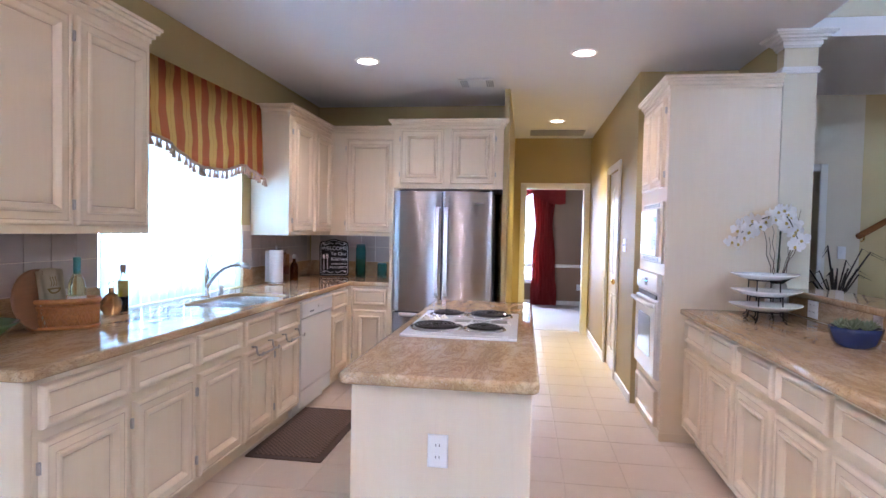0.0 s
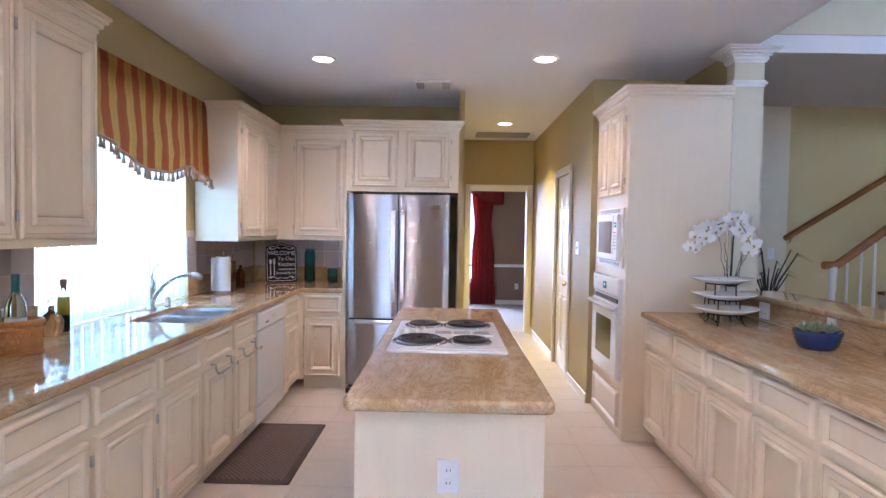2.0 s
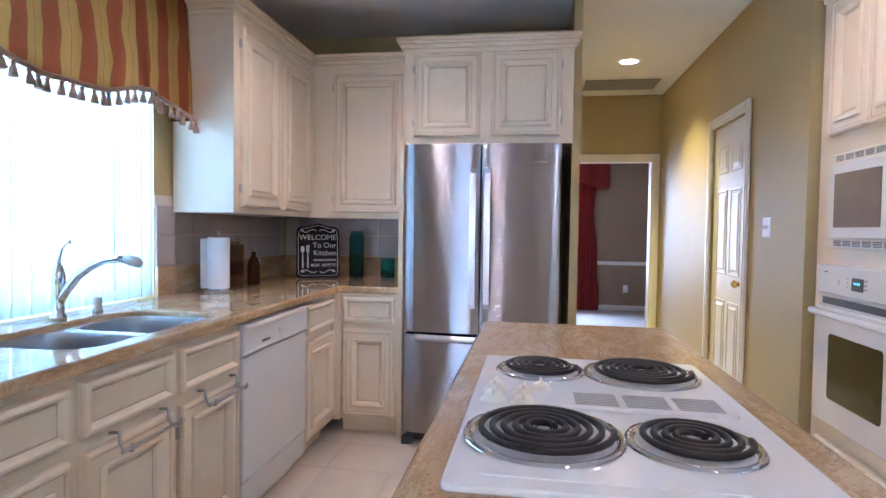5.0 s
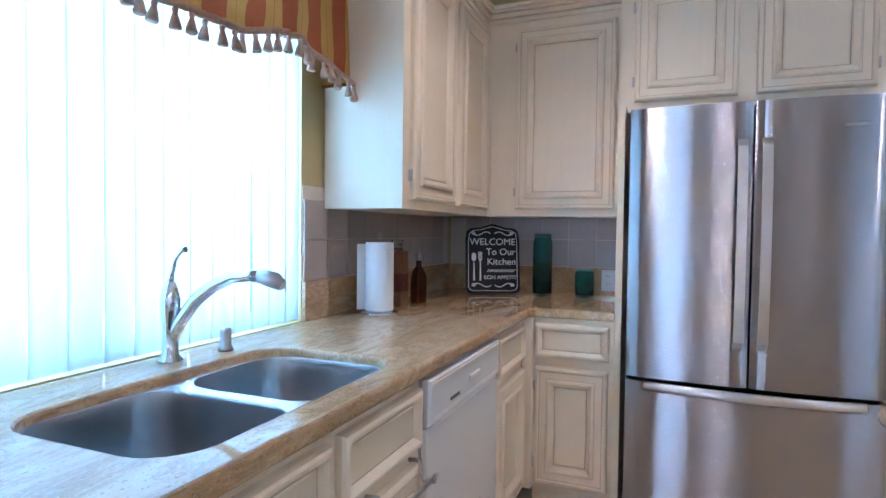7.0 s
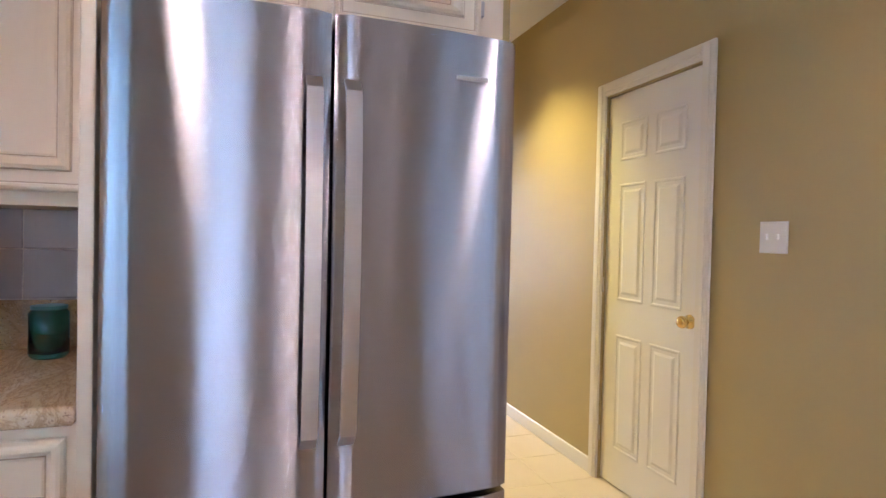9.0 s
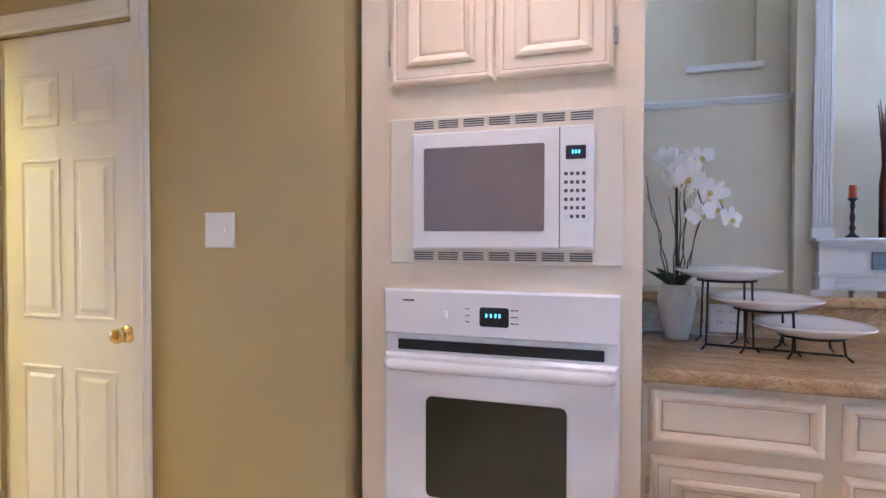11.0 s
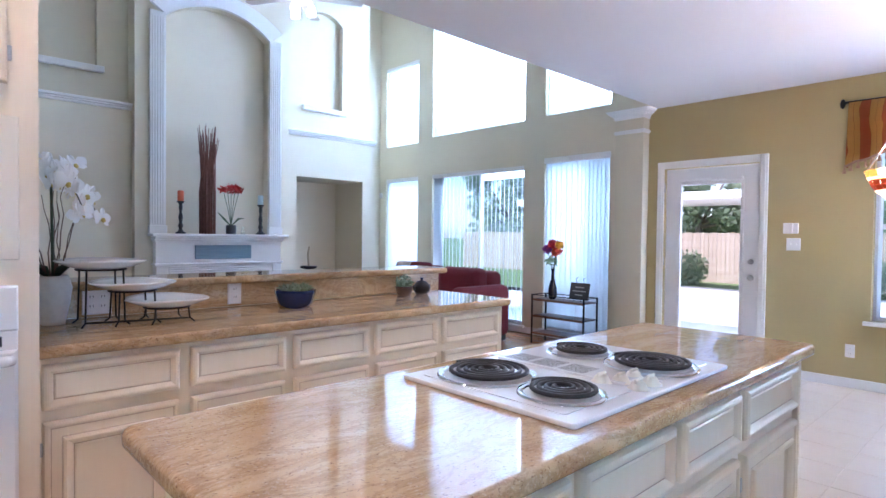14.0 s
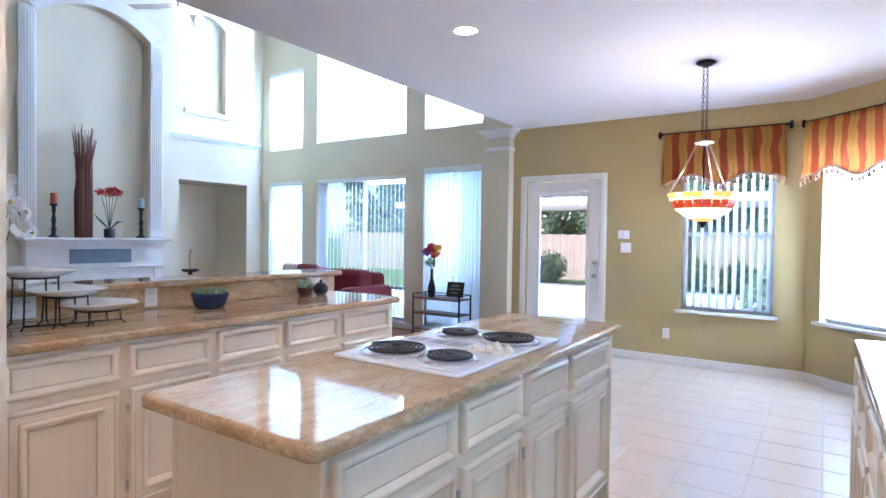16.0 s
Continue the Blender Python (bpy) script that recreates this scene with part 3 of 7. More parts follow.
solo("soap_dispenser", lathe([(0, 0), (0.02, 0), (0.02, 0.01), (0.016, 0.014), (0.016, 0.055), (0.014, 0.062), (0, 0.064)], 16, None, Matrix.Translation((-0.965, 4.80, 0.917))), NICKEL, "short chrome air gap cap beside the faucet", "cap")

# granite upstands and wall tiles behind the counters
structure("backsplash_north", bx(-1.06, -0.04, 6.758, 6.777, 0.9175, 1.065, 0.002, 1), GRANITE_X, "tan granite upstand on the corner wall", "backsplash")
structure("backsplash_west_corner", bx(WX + 0.001, WX + 0.02, 5.304, 6.757, 0.9175, 1.065, 0.002, 1), GRANITE, "tan granite upstand beside the sink window", "backsplash")
structure("backsplash_west_end", bx(WX + 0.001, WX + 0.02, 2.64, 3.74, 0.9175, 1.065, 0.002, 1), GRANITE, "tan granite upstand behind the basket", "backsplash")

# ---- refrigerator ----


def curved_door(x0, x1, z0, z1, y, bulge, xc, half, thick=0.07):
    """A door whose face swells a little towards the middle of the whole refrigerator."""
    bm = bmesh.new()
    n = 14
    front = []
    for i in range(n + 1):
        x = x0 + (x1 - x0) * i / n
        e = min(x - x0, x1 - x)
        yy = y + bulge * ((x - xc) / half) ** 2 + 0.012 * max(0, 1 - e / 0.012) ** 2
        front.append((x, yy))
    outline = front + [(x1, y + bulge + thick), (x0, y + bulge + thick)]
    prism(outline, z0, z1, bm, axis="z")
    for f in bm.faces:
        f.smooth = abs(f.normal.z) < 0.5 and f.normal.y < -0.5
    bmesh.ops.split_edges(bm, edges=[e for e in bm.edges if len(e.link_faces) == 2 and e.calc_face_angle(0) > 0.5])
    return bm


fr = thing("refrigerator", 0.464, 6.40, 0.0, "stainless steel french door refrigerator with bottom freezer drawer", "refrigerator")
F = -0.40
part("case", bx(-0.445, 0.448, F + 0.10, 0.42, 0.03, 1.765, 0.004, 1), DARKGREY, fr, "dark grey painted case")
part("door", curved_door(-0.447, -0.004, 0.672, 1.761, F - 0.018, 0.024, 0, 0.45), STEEL, fr)
part("door", curved_door(0.004, 0.447, 0.672, 1.761, F - 0.018, 0.024, 0, 0.45), STEEL, fr)
part("freezer_drawer", curved_door(-0.447, 0.447, 0.075, 0.655, F - 0.018, 0.024, 0, 0.45), STEEL, fr)
part("kick_grille", bx(-0.43, 0.43, F + 0.06, F + 0.12, 0.012, 0.072), BLACK, fr, "black base grille")
for x in (-0.42, 0.42):
    part("foot", bx(x - 0.03, x + 0.03, F - 0.005, F + 0.06, 0.0, 0.045, 0.006), DARKGREY, fr)
for x in (-0.041, 0.041):
    bm = bmesh.new()
    pts = [(x, F - 0.02, 0.82), (x, F - 0.052, 0.85), (x, F - 0.066, 1.0), (x, F - 0.07, 1.22), (x, F - 0.066, 1.45), (x, F - 0.052, 1.59), (x, F - 0.02, 1.62)]
    for (a, b, c), (d, e, f) in zip(pts, pts[1:]):
        vs = [bm.verts.new(p) for p in ((a - 0.017, b, c), (a + 0.017, b, c), (d + 0.017, e, f), (d - 0.017, e, f), (a - 0.017, b + 0.012, c), (a + 0.017, b + 0.012, c), (d + 0.017, e + 0.012, f), (d - 0.017, e + 0.012, f))]
        for q in ((0, 1, 2, 3), (4, 5, 6, 7), (0, 3, 7, 4), (1, 2, 6, 5)):
            bm.faces.new([vs[k] for k in q])
    bmesh.ops.remove_doubles(bm, verts=bm.verts, dist=1e-5)
    bmesh.ops.recalc_face_normals(bm, faces=bm.faces)
    part("door_handle", bm, STEEL_BAR, fr, "flat bowed steel door handle")
bm = bmesh.new()
ring = []
for i in range(13):
    s = i / 12
    x = -0.375 + 0.75 * s
    y = F - 0.03 - 0.035 * math.sin(math.pi * s)
    ring.append([bm.verts.new(p) for p in ((x, y, 0.628), (x, y - 0.006, 0.640), (x, y, 0.662), (x, y + 0.014, 0.662), (x, y + 0.014, 0.628))])
for a, b in zip(ring, ring[1:]):
    for k in range(5):
        bm.faces.new((a[k], a[(k + 1) % 5], b[(k + 1) % 5], b[k])).smooth = k < 2
bm.faces.new(ring[0])
bm.faces.new(ring[-1])
bmesh.ops.recalc_face_normals(bm, faces=bm.faces)
part("freezer_handle", bm, STEEL_BAR, fr, "wide bowed steel drawer handle")
for x in (-0.37, 0.37):
    part("hinge", bx(x - 0.05, x + 0.05, F + 0.10, F + 0.2, 1.765, 1.778, 0.004), DARKGREY, fr)
part("badge", bx(0.285, 0.365, F - 0.0125, F - 0.004, 1.652, 1.662, 0.002, 1), NICKEL, fr, "small dull maker's badge")

t = thing("fridge_wall_cabinet", -0.05, 6.26, 1.80, "cream pickled wood cabinet above the refrigerator with two doors", "cabinet", "wall cabinets")
part("body", bx(0, 1.035, 0, 0.74, 0, 0.60), CREAM, t)
cabinet_door(t, 0.065, 0.478, 0.045, 0.555, True)
cabinet_door(t, 0.547, 0.96, 0.045, 0.555, False)
crown(t, 0, 1.035, 0.74, 0.61)
solo("fridge_side_panel", bx(-0.037, -0.008, 6.09, 7.018, 0, 1.799, 0.002, 1), CREAM, "tall cream panel beside the refrigerator", "panel")

# ---- dishwasher ----
dw = thing("dishwasher", -0.425, 4.925, 0, "white built-in dishwasher with control panel on top", "dishwasher", "", "", 90)
part("body", bx(0.005, 0.62, 0.005, 0.58, 0.09, 0.872), APPLIANCE, dw)
part("control_panel", raised(0.006, 0.619, 0.735, 0.862, [(0.0, 0.018), (0.006, 0.026), (0.016, 0.026), (0.02, 0.024)]), APPLIANCE, dw)
part("vent_strip", bx(0.02, 0.605, -0.029, -0.02, 0.842, 0.852, 0.002, 1), IVORY, dw)
part("latch", bx(0.30, 0.39, -0.034, -0.024, 0.785, 0.806, 0.004), APPLIANCE, dw, "recessed white door latch")
part("badge", bx(0.15, 0.22, -0.0265, -0.0235, 0.768, 0.777), DARKGREY, dw, "small dark lettering bar")
part("front_panel", raised(0.006, 0.619, 0.205, 0.728, [(0.0, 0.014), (0.005, 0.020)]), APPLIANCE, dw)
part("lower_panel", raised(0.006, 0.619, 0.075, 0.198, [(0.0, 0.010), (0.004, 0.015)]), APPLIANCE, dw)
part("toe_kick", bx(0.01, 0.615, 0.05, 0.10, 0.0, 0.09), APPLIANCE, dw)
dw.scale = (1.055, 1, 1)

# towel bars hooked over two doors
for y0 in (4.10, 4.53):
    tb = thing("towel_bar", BX, y0 + 0.06, 0.60, "bronze towel bar hooked over the cabinet door", "towel bar", "towel bars", "", 90)
    for x in (0.05, 0.27):
        part("hook", tube([(x, -0.004, 0.075), (x, -0.034, 0.078), (x, -0.037, 0.05), (x, -0.045, 0.03), (x, -0.075, 0.03), (x, -0.078, 0.05)], 0.006, 6), NICKEL, tb)
    part("bar", tube([(0.02, -0.068, 0.034), (0.30, -0.068, 0.034)], 0.006, 8), NICKEL, tb)

# ---- oven cabinet ----
oc = thing("oven_cabinet", 2.14, 5.802, 0, "tall cream pickled wood cabinet housing oven and microwave", "cabinet", "", "", -90)
W = 0.822
part("body", bx(0, W, 0, 0.695, 0.0, 2.43), CREAM, oc)
cabinet_door(oc, 0.105, 0.420, 1.735, 2.35, True)
cabinet_door(oc, 0.428, 0.745, 1.735, 2.35, False)
part("lower_drawer", raised(0.09, 0.745, 0.07, 0.32, DRAWER_STEPS, None, 0.0, DRAWER_GLAZE), CREAM, oc)
part("skirt", bx(-0.003, W + 0.003, -0.006, 0.5, 0.0, 0.06, 0.002, 1), CREAM, oc)
crown(oc, 0, W, 0.695, 2.43)

ov = thing("wall_oven", 2.14, 5.712, 0.400, "white built-in wall oven with dark glass window", "oven", "", "", -90)
part("frame", bx(0.0, 0.765, -0.022, 0.0, 0.0, 0.735, 0.004, 1), APPLIANCE, ov)
part("control_panel", raised(0.0, 0.765, 0.60, 0.735, [(0.0, 0.028), (0.006, 0.036), (0.012, 0.036)], None, 0.022), APPLIANCE, ov)
d = part("oven_door", raised(0.005, 0.76, 0.01, 0.545, [(0.0, 0.034), (0.008, 0.042), (0.016, 0.042)], None, 0.022), APPLIANCE, ov)
OVEN_GLASS = plain("dark_oven_glass", (0.045, 0.045, 0.028), 0.05, 0.0, 0.1)
part("oven_window", prism(rounded(0.155, 0.612, 0.13, 0.425, 0.02), -0.0445, -0.0415, axis="y"), OVEN_GLASS, d, "dark reflecting oven window")
part("door_handle", tube([(0.02, -0.044, 0.515), (0.04, -0.072, 0.518), (0.38, -0.085, 0.520), (0.725, -0.072, 0.518), (0.745, -0.044, 0.515)], 0.017, 10), APPLIANCE, ov, "wide white oven handle")
part("vent_gap", bx(0.05, 0.72, -0.030, -0.022, 0.555, 0.585), BLACK, ov, "black vent slot")
part("display", prism(rounded(0.335, 0.43, 0.635, 0.69, 0.008), -0.0385, -0.0355, axis="y"), BLACK, ov, "black oven clock display")
LED = glow("blue_green_digits", (0.1, 0.75, 0.85), 1.5)
for i, x in enumerate((0.355, 0.370, 0.385, 0.398)):
    part("digit", bx(x, x + 0.005, -0.0395, -0.0385, 0.662, 0.672), LED, ov, "glowing clock digit")
part("switch", bx(0.212, 0.228, -0.042, -0.036, 0.652, 0.675, 0.003, 1), APPLIANCE, ov)
for x in (0.30, 0.447, 0.46):
    for z in (0.645, 0.663, 0.682):
        part("marking", bx(x - 0.012, x, -0.0368, -0.0355, z, z + 0.003), DARKGREY, ov)
part("marking", bx(0.07, 0.11, -0.0368, -0.0355, 0.70, 0.705), DARKGREY, ov)

mw = thing("microwave", 2.14, 5.70, 1.21, "white built-in microwave oven with ivory vented frame", "microwave", "", "", -90)
part("trim_frame", bx(0.0, 0.735, -0.014, 0.0, 0.0, 0.43, 0.003, 1), IVORY, mw, "ivory trim frame with vents")
for z in (0.008, 0.392):
    for i in range(7):
        for k in range(4):
            x = 0.085 + i * 0.083
            part("vent_slot", bx(x, x + 0.066, -0.0150, -0.0135, z + 0.004 + k * 0.0065, z + 0.0075 + k * 0.0065), DARKGREY, mw)
part("body", raised(0.085, 0.655, 0.045, 0.38, [(0.0, 0.030), (0.006, 0.036), (0.010, 0.036)], None, 0.014), APPLIANCE, mw)
part("door_window", prism(rounded(0.128, 0.51, 0.095, 0.335, 0.006), -0.0385, -0.0355, axis="y"), plain("grey_microwave_glass", (0.20, 0.17, 0.17), 0.10), mw, "grey tinted microwave window")
part("door_rim", bx(0.553, 0.556, -0.0372, -0.0355, 0.05, 0.375), DARKGREY, mw)
part("display", bx(0.572, 0.63, -0.0382, -0.0355, 0.288, 0.325, 0.001, 1), BLACK, mw, "small black clock display")
for i in range(3):
    part("digit", bx(0.59 + i * 0.009, 0.595 + i * 0.009, -0.0389, -0.038, 0.303, 0.312), LED, mw, "glowing clock digit")
key = None
for r in range(6):
    for c in range(4):
        part("key", bx(0.568 + c * 0.017, 0.578 + c * 0.017, -0.0372, -0.0355, 0.13 + r * 0.023, 0.139 + r * 0.023), plain("key_grey", (0.62, 0.61, 0.62), 0.4) if key is None else key, mw)
        key = key or mw.children[-1].data.materials[0]
part("door_button", bx(0.558, 0.65, -0.0380, -0.0355, 0.052, 0.092, 0.002, 1), APPLIANCE, mw)

ov.scale = (0.885, 1, 1)
mw.scale = (0.912, 1, 1)

# ---- cooktop ----
ct = thing("cooktop", 0.91, 3.92, 0.917, "white enamel electric cooktop with four coil burners", "cooktop")
part("deck", prism(rounded(-0.272, 0.265, -0.40, 0.40, 0.012), 0.0, 0.012, axis="z", bevel=0.004), ENAMEL, ct)
for y0, y1 in ((-0.365, -0.06), (0.075, 0.365)):
    part("burner_tray", prism(rounded(-0.225, 0.225, y0, y1, 0.012), 0.012, 0.0145, axis="z"), ENAMEL, ct)
COIL = plain("dark_coil", (0.012, 0.010, 0.010), 0.5, 0.0)
for x, y, r in ((-0.13, -0.20, 0.112), (0.105, -0.20, 0.085), (-0.13, 0.24, 0.085), (0.105, 0.24, 0.112)):
    bn = part("burner", lathe([(0, 0.004), (r * 0.5, 0.004), (r + 0.003, 0.008), (r + 0.007, 0.016), (r + 0.018, 0.019), (r + 0.021, 0.0135)], 36, None, Matrix.Translation((x, y, 0.002))), CHROME, ct, "chrome drip bowl")
    turns = 5 if r > 0.09 else 4
    pts = []
    for i in range(turns * 26 + 1):
        a = 2 * math.pi * i / 26
        rr = 0.018 + (r - 0.017) * i / (turns * 26)
        pts.append((x + rr * math.cos(a), y + rr * math.sin(a), 0.029 + 0.012 * (r - rr)))
    part("coil", tube(pts, 0.0058, 6), COIL, bn, "black spiral heating coil")
    part("coil_cap", lathe([(0, 0.030), (0.012, 0.030), (0.014, 0.026)], 16, None, Matrix.Translation((x, y, 0.0))), CHROME, bn)
part("vent_grille", prism(rounded(-0.185, 0.23, -0.045, 0.06, 0.01), 0.012, 0.0195, axis="z", bevel=0.002), ENAMEL, ct)
for g in range(3):
    for k in range(8):
        x0 = -0.065 + g * 0.096
        part("vent_slot", bx(x0, x0 + 0.082, -0.032 + k * 0.0105, -0.027 + k * 0.0105, 0.0188, 0.0202), plain("slot_grey", (0.25, 0.24, 0.23), 0.6) if (g, k) == (0, 0) else bpy.data.materials["slot_grey"], ct)
KNOB = plain("cream_knob_plastic", (0.74, 0.69, 0.57), 0.3, 0.0, 0.03)
for x, y in ((-0.225, -0.01), (-0.225, 0.055), (-0.165, -0.035), (-0.165, 0.03), (-0.13, 0.065)):
    k = part("knob", lathe([(0, 0.032), (0.012, 0.032), (0.017, 0.028), (0.021, 0.019), (0.027, 0.0145), (0.027, 0.012)], 20, None, Matrix.Translation((x, y, 0.0))), KNOB, ct, "cream control knob")
    part("knob_grip", bx(x - 0.004, x + 0.004, y - 0.018, y + 0.018, 0.026, 0.039, 0.003), KNOB, k)


def outlet(x, y, z, rz, label="white duplex wall outlet", name="wall_outlet", gang=1, toggles=False):
    t = thing(name, x, y, z, label, "outlet" if not toggles else "switch", "", "", rz)
    w = 0.036 + 0.045 * (gang - 1) / 2
    part("plate", raised(-w, w, -0.058, 0.058, [(0.0, 0.002), (0.004, 0.006)]), PLATE, t)
    for g in range(gang):
        cx = (g - (gang - 1) / 2) * 0.045
        if toggles:
            part("toggle", bx(cx - 0.005, cx + 0.005, -0.018, -0.005, -0.008, 0.012, 0.002, 1), PLATE, t)
        else:
            for zz in (-0.021, 0.021):
                s = part("socket", prism(rounded(cx - 0.016, cx + 0.016, zz - 0.014, zz + 0.014, 0.008), -0.0082, -0.005, axis="y"), PLATE, t)
                for sx in (-0.006, 0.006):
                    part("slot", bx(cx + sx - 0.0012, cx + sx + 0.0012, -0.0087, -0.0081, zz - 0.003, zz + 0.006), BLACK, s)
    return t


outlet(0.918, 2.905, 0.645, 0, "white duplex outlet on the island end panel")
outlet(2.10, 6.30, 1.31, -90, "white double light switch on the olive wall", "light_switch", 2, True)
outlet(-0.13, 6.758, 1.00, 0, "white outlet on the granite upstand")
outlet(WX + 0.02, 6.32, 1.0, 90, "white outlet on the granite upstand")
outlet(WX + 0.02, 3.52, 1.02, 90, "white double outlet on the granite upstand", "wall_outlet", 2)
outlet(2.925, 4.66, 0.985, -90, "white outlet on the bar upstand", "wall_outlet", 2)
outlet(2.925, 4.03, 0.985, -90, "white outlet on the bar upstand")
outlet(1.15, SY, 0.325, 180, "white outlet low on the olive wall")
outlet(1.61, SY, 1.26, 180, "white switch plate beside the garden door", "light_switch", 2, True)
th = thing("thermostat", 1.62, SY, 1.36, "two small white control boxes on the olive wall", "thermostat", "", "", 180)
part("box", bx(-0.075, 0.005, -0.028, 0, 0, 0.10, 0.006), PLATE, th)
part("box", bx(0.010, 0.05, -0.024, 0, 0.0, 0.10, 0.006), PLATE, th)

# ---- raised bar and columns ----
structure("bar_half_wall", bx(2.945, 3.07, 2.56, 4.984, 0, 1.035), BEIGE, "beige painted half wall behind the bar counter", "wall")
structure("backsplash_bar", bx(2.9255, 2.9445, 2.56, 4.978, 0.9175, 1.035, 0.002, 1), GRANITE, "tan granite upstand below the bar ledge", "backsplash")
slab("bar_ledge", rounded(2.885, 3.22, 2.50, 4.983, 0.03, 5, (1, 1, 0, 0)), 1.037, 1.077, GRANITE, "raised tan granite bar ledge")
structure("trim_bar_end", bx(2.302, 2.944, 2.60, 2.634, 0, 0.873, 0.003, 1), CREAM, "cream end panel of the bar counter", "panel")


def column(name, x0, x1, y0, y1, label):
    t = thing(name, (x0 + x1) / 2, (y0 + y1) / 2, 0, label, "column", "", "structure")
    a, b = (x1 - x0) / 2, (y1 - y0) / 2
    part("shaft", bx(-a, a, -b, b, 0.0, C), COLUMN, t)
    bm = bmesh.new()
    for o, z0, z1 in ((0.012, 0.10, 0.085), (0.02, 0.085, 0.06), (0.035, 0.06, 0.045), (0.055, 0.045, 0.028), (0.075, 0.028, 0.014), (0.085, 0.014, 0.001)):
        box(bm, -a - o, a + o, -b - o, b + o, C - z0, C - z1, 0.003, 1)
    part("capital", bm, WHITE, t, "white crown capital")
    bm = bmesh.new()
    for o, z0, z1 in ((0.010, 0.265, 0.25), (0.02, 0.25, 0.235), (0.012, 0.235, 0.222)):
        box(bm, -a - o, a + o, -b - o, b + o, C - z0, C - z1, 0.003, 1)
    part("neck_moulding", bm, WHITE, t, "white neck moulding")
    return t


column("column_bar", 2.842, 3.045, 4.985, 5.09, "cream square column with white crown capital at the bar")
column("column_south", 3.062, 3.40, SY + 0.001, SY + 0.13, "cream half column with white capital beside the garden door")

# ---- ceiling lights and vents ----
LAMP = glow("warm_lamp_disc", (1.0, 0.86, 0.66), 14)
for x, y in ((-0.07, 5.38), (1.60, 5.30), (1.55, 7.86), (1.74, 2.55)):
    l = thing("recessed_light", x, y, C - 0.012, "round recessed ceiling light with white trim, switched on", "ceiling light", "recessed lights")
    part("trim_ring", lathe([(0.098, 0.011), (0.095, 0.002), (0.085, 0.0), (0.074, 0.004), (0.072, 0.010)], 28), WHITE, l)
    part("lamp", lathe([(0, 0.004), (0.06, 0.006), (0.0735, 0.0085)], 24), LAMP, l, "glowing warm lamp face")
    spot("downlight", x, y, C - 0.02, 37 if y < 7 else 140, WARM if y < 7 else (1.0, 0.88, 0.26), 125 if y < 7 else 105, 0.8)
cv = thing("ceiling_vent", 0.745, 6.08, C - 0.0145, "white square ceiling air vent", "vent")
part("frame", bx(-0.16, 0.16, -0.13, 0.13, 0.004, 0.014, 0.003, 1), WHITE, cv)
part("centre_plate", bx(-0.075, 0.075, -0.10, 0.10, 0.0, 0.004, 0.001, 1), WHITE, cv)
for s in (-1, 1):
    for k in range(4):
        x = s * (0.088 + k * 0.017)
        part("slat", bx(x - 0.005, x + 0.005, -0.10, 0.10, -0.003, 0.004), plain("vent_grey", (0.35, 0.35, 0.36), 0.6) if "vent_grey" not in bpy.data.materials else bpy.data.materials["vent_grey"], cv)
rv = thing("return_vent", 1.59, 8.62, C - 0.0145, "wide louvred return air grille in the passage ceiling", "vent")
part("frame", bx(-0.38, 0.38, -0.22, 0.22, 0.006, 0.014, 0.003, 1), WHITE, rv)
# no hollow here: a thin dark sheet gives the shade between the louvres
part("duct", bx(-0.35, 0.35, -0.19, 0.19, 0.003, 0.0065), DARKGREY, rv, "dark sheet behind the louvres for the shade in the duct")
for k in range(14):
    y = -0.18 + k * 0.0275
    part("slat", bx(-0.35, 0.35, y, y + 0.012, -0.002, 0.003), bpy.data.materials["vent_grey"], rv)

# ---- pantry door and casings ----


def six_panel_door(t, w, h, mat):
    bm = raised(0, w, 0.01, h, [(0.0, 0.016)], None, -0.019)
    leaf = part("leaf", bm, mat, t)
    c = 0.06 if w < 0.72 else 0.11
    zs = ((0.20, 0.80), (0.98, 1.58), (1.70, 1.90))
    pw = (w - 2 * 0.105 - c) / 2
    for z0, z1 in zs:
        for k in range(2):
            x0 = 0.105 + k * (pw + c)
            bm = raised(x0, x0 + pw, z0, z1, [(0.0, 0.0168), (0.004, 0.0205), (0.010, 0.0205), (0.016, 0.0165), (0.032, 0.0168), (0.045, 0.0225), (0.05, 0.0225)], None, 0.015)
            part("panel", bm, mat, leaf)
    return leaf


def casing(t, x0, x1, h, w=0.07, proud=0.018):
    """A stepped door surround on local -y."""
    for a, b in ((x0 - w, x0), (x1, x1 + w)):
        bm = bx(a, b, -proud, 0, 0, h + w, 0.004, 1)
        box(bm, a + 0.012, b - 0.022, -proud - 0.005, -proud + 0.002, 0, h + w - 0.012, 0.002, 1)
        part("casing", bm, TRIM, t)
    bm = bx(x0 + 0.001, x1 - 0.001, -proud, 0, h, h + w, 0.004, 1)
    box(bm, x0 + 0.001, x1 - 0.001, -proud - 0.005, -proud + 0.002, h + 0.022, h + w - 0.012, 0.002, 1)
    part("casing", bm, TRIM, t)


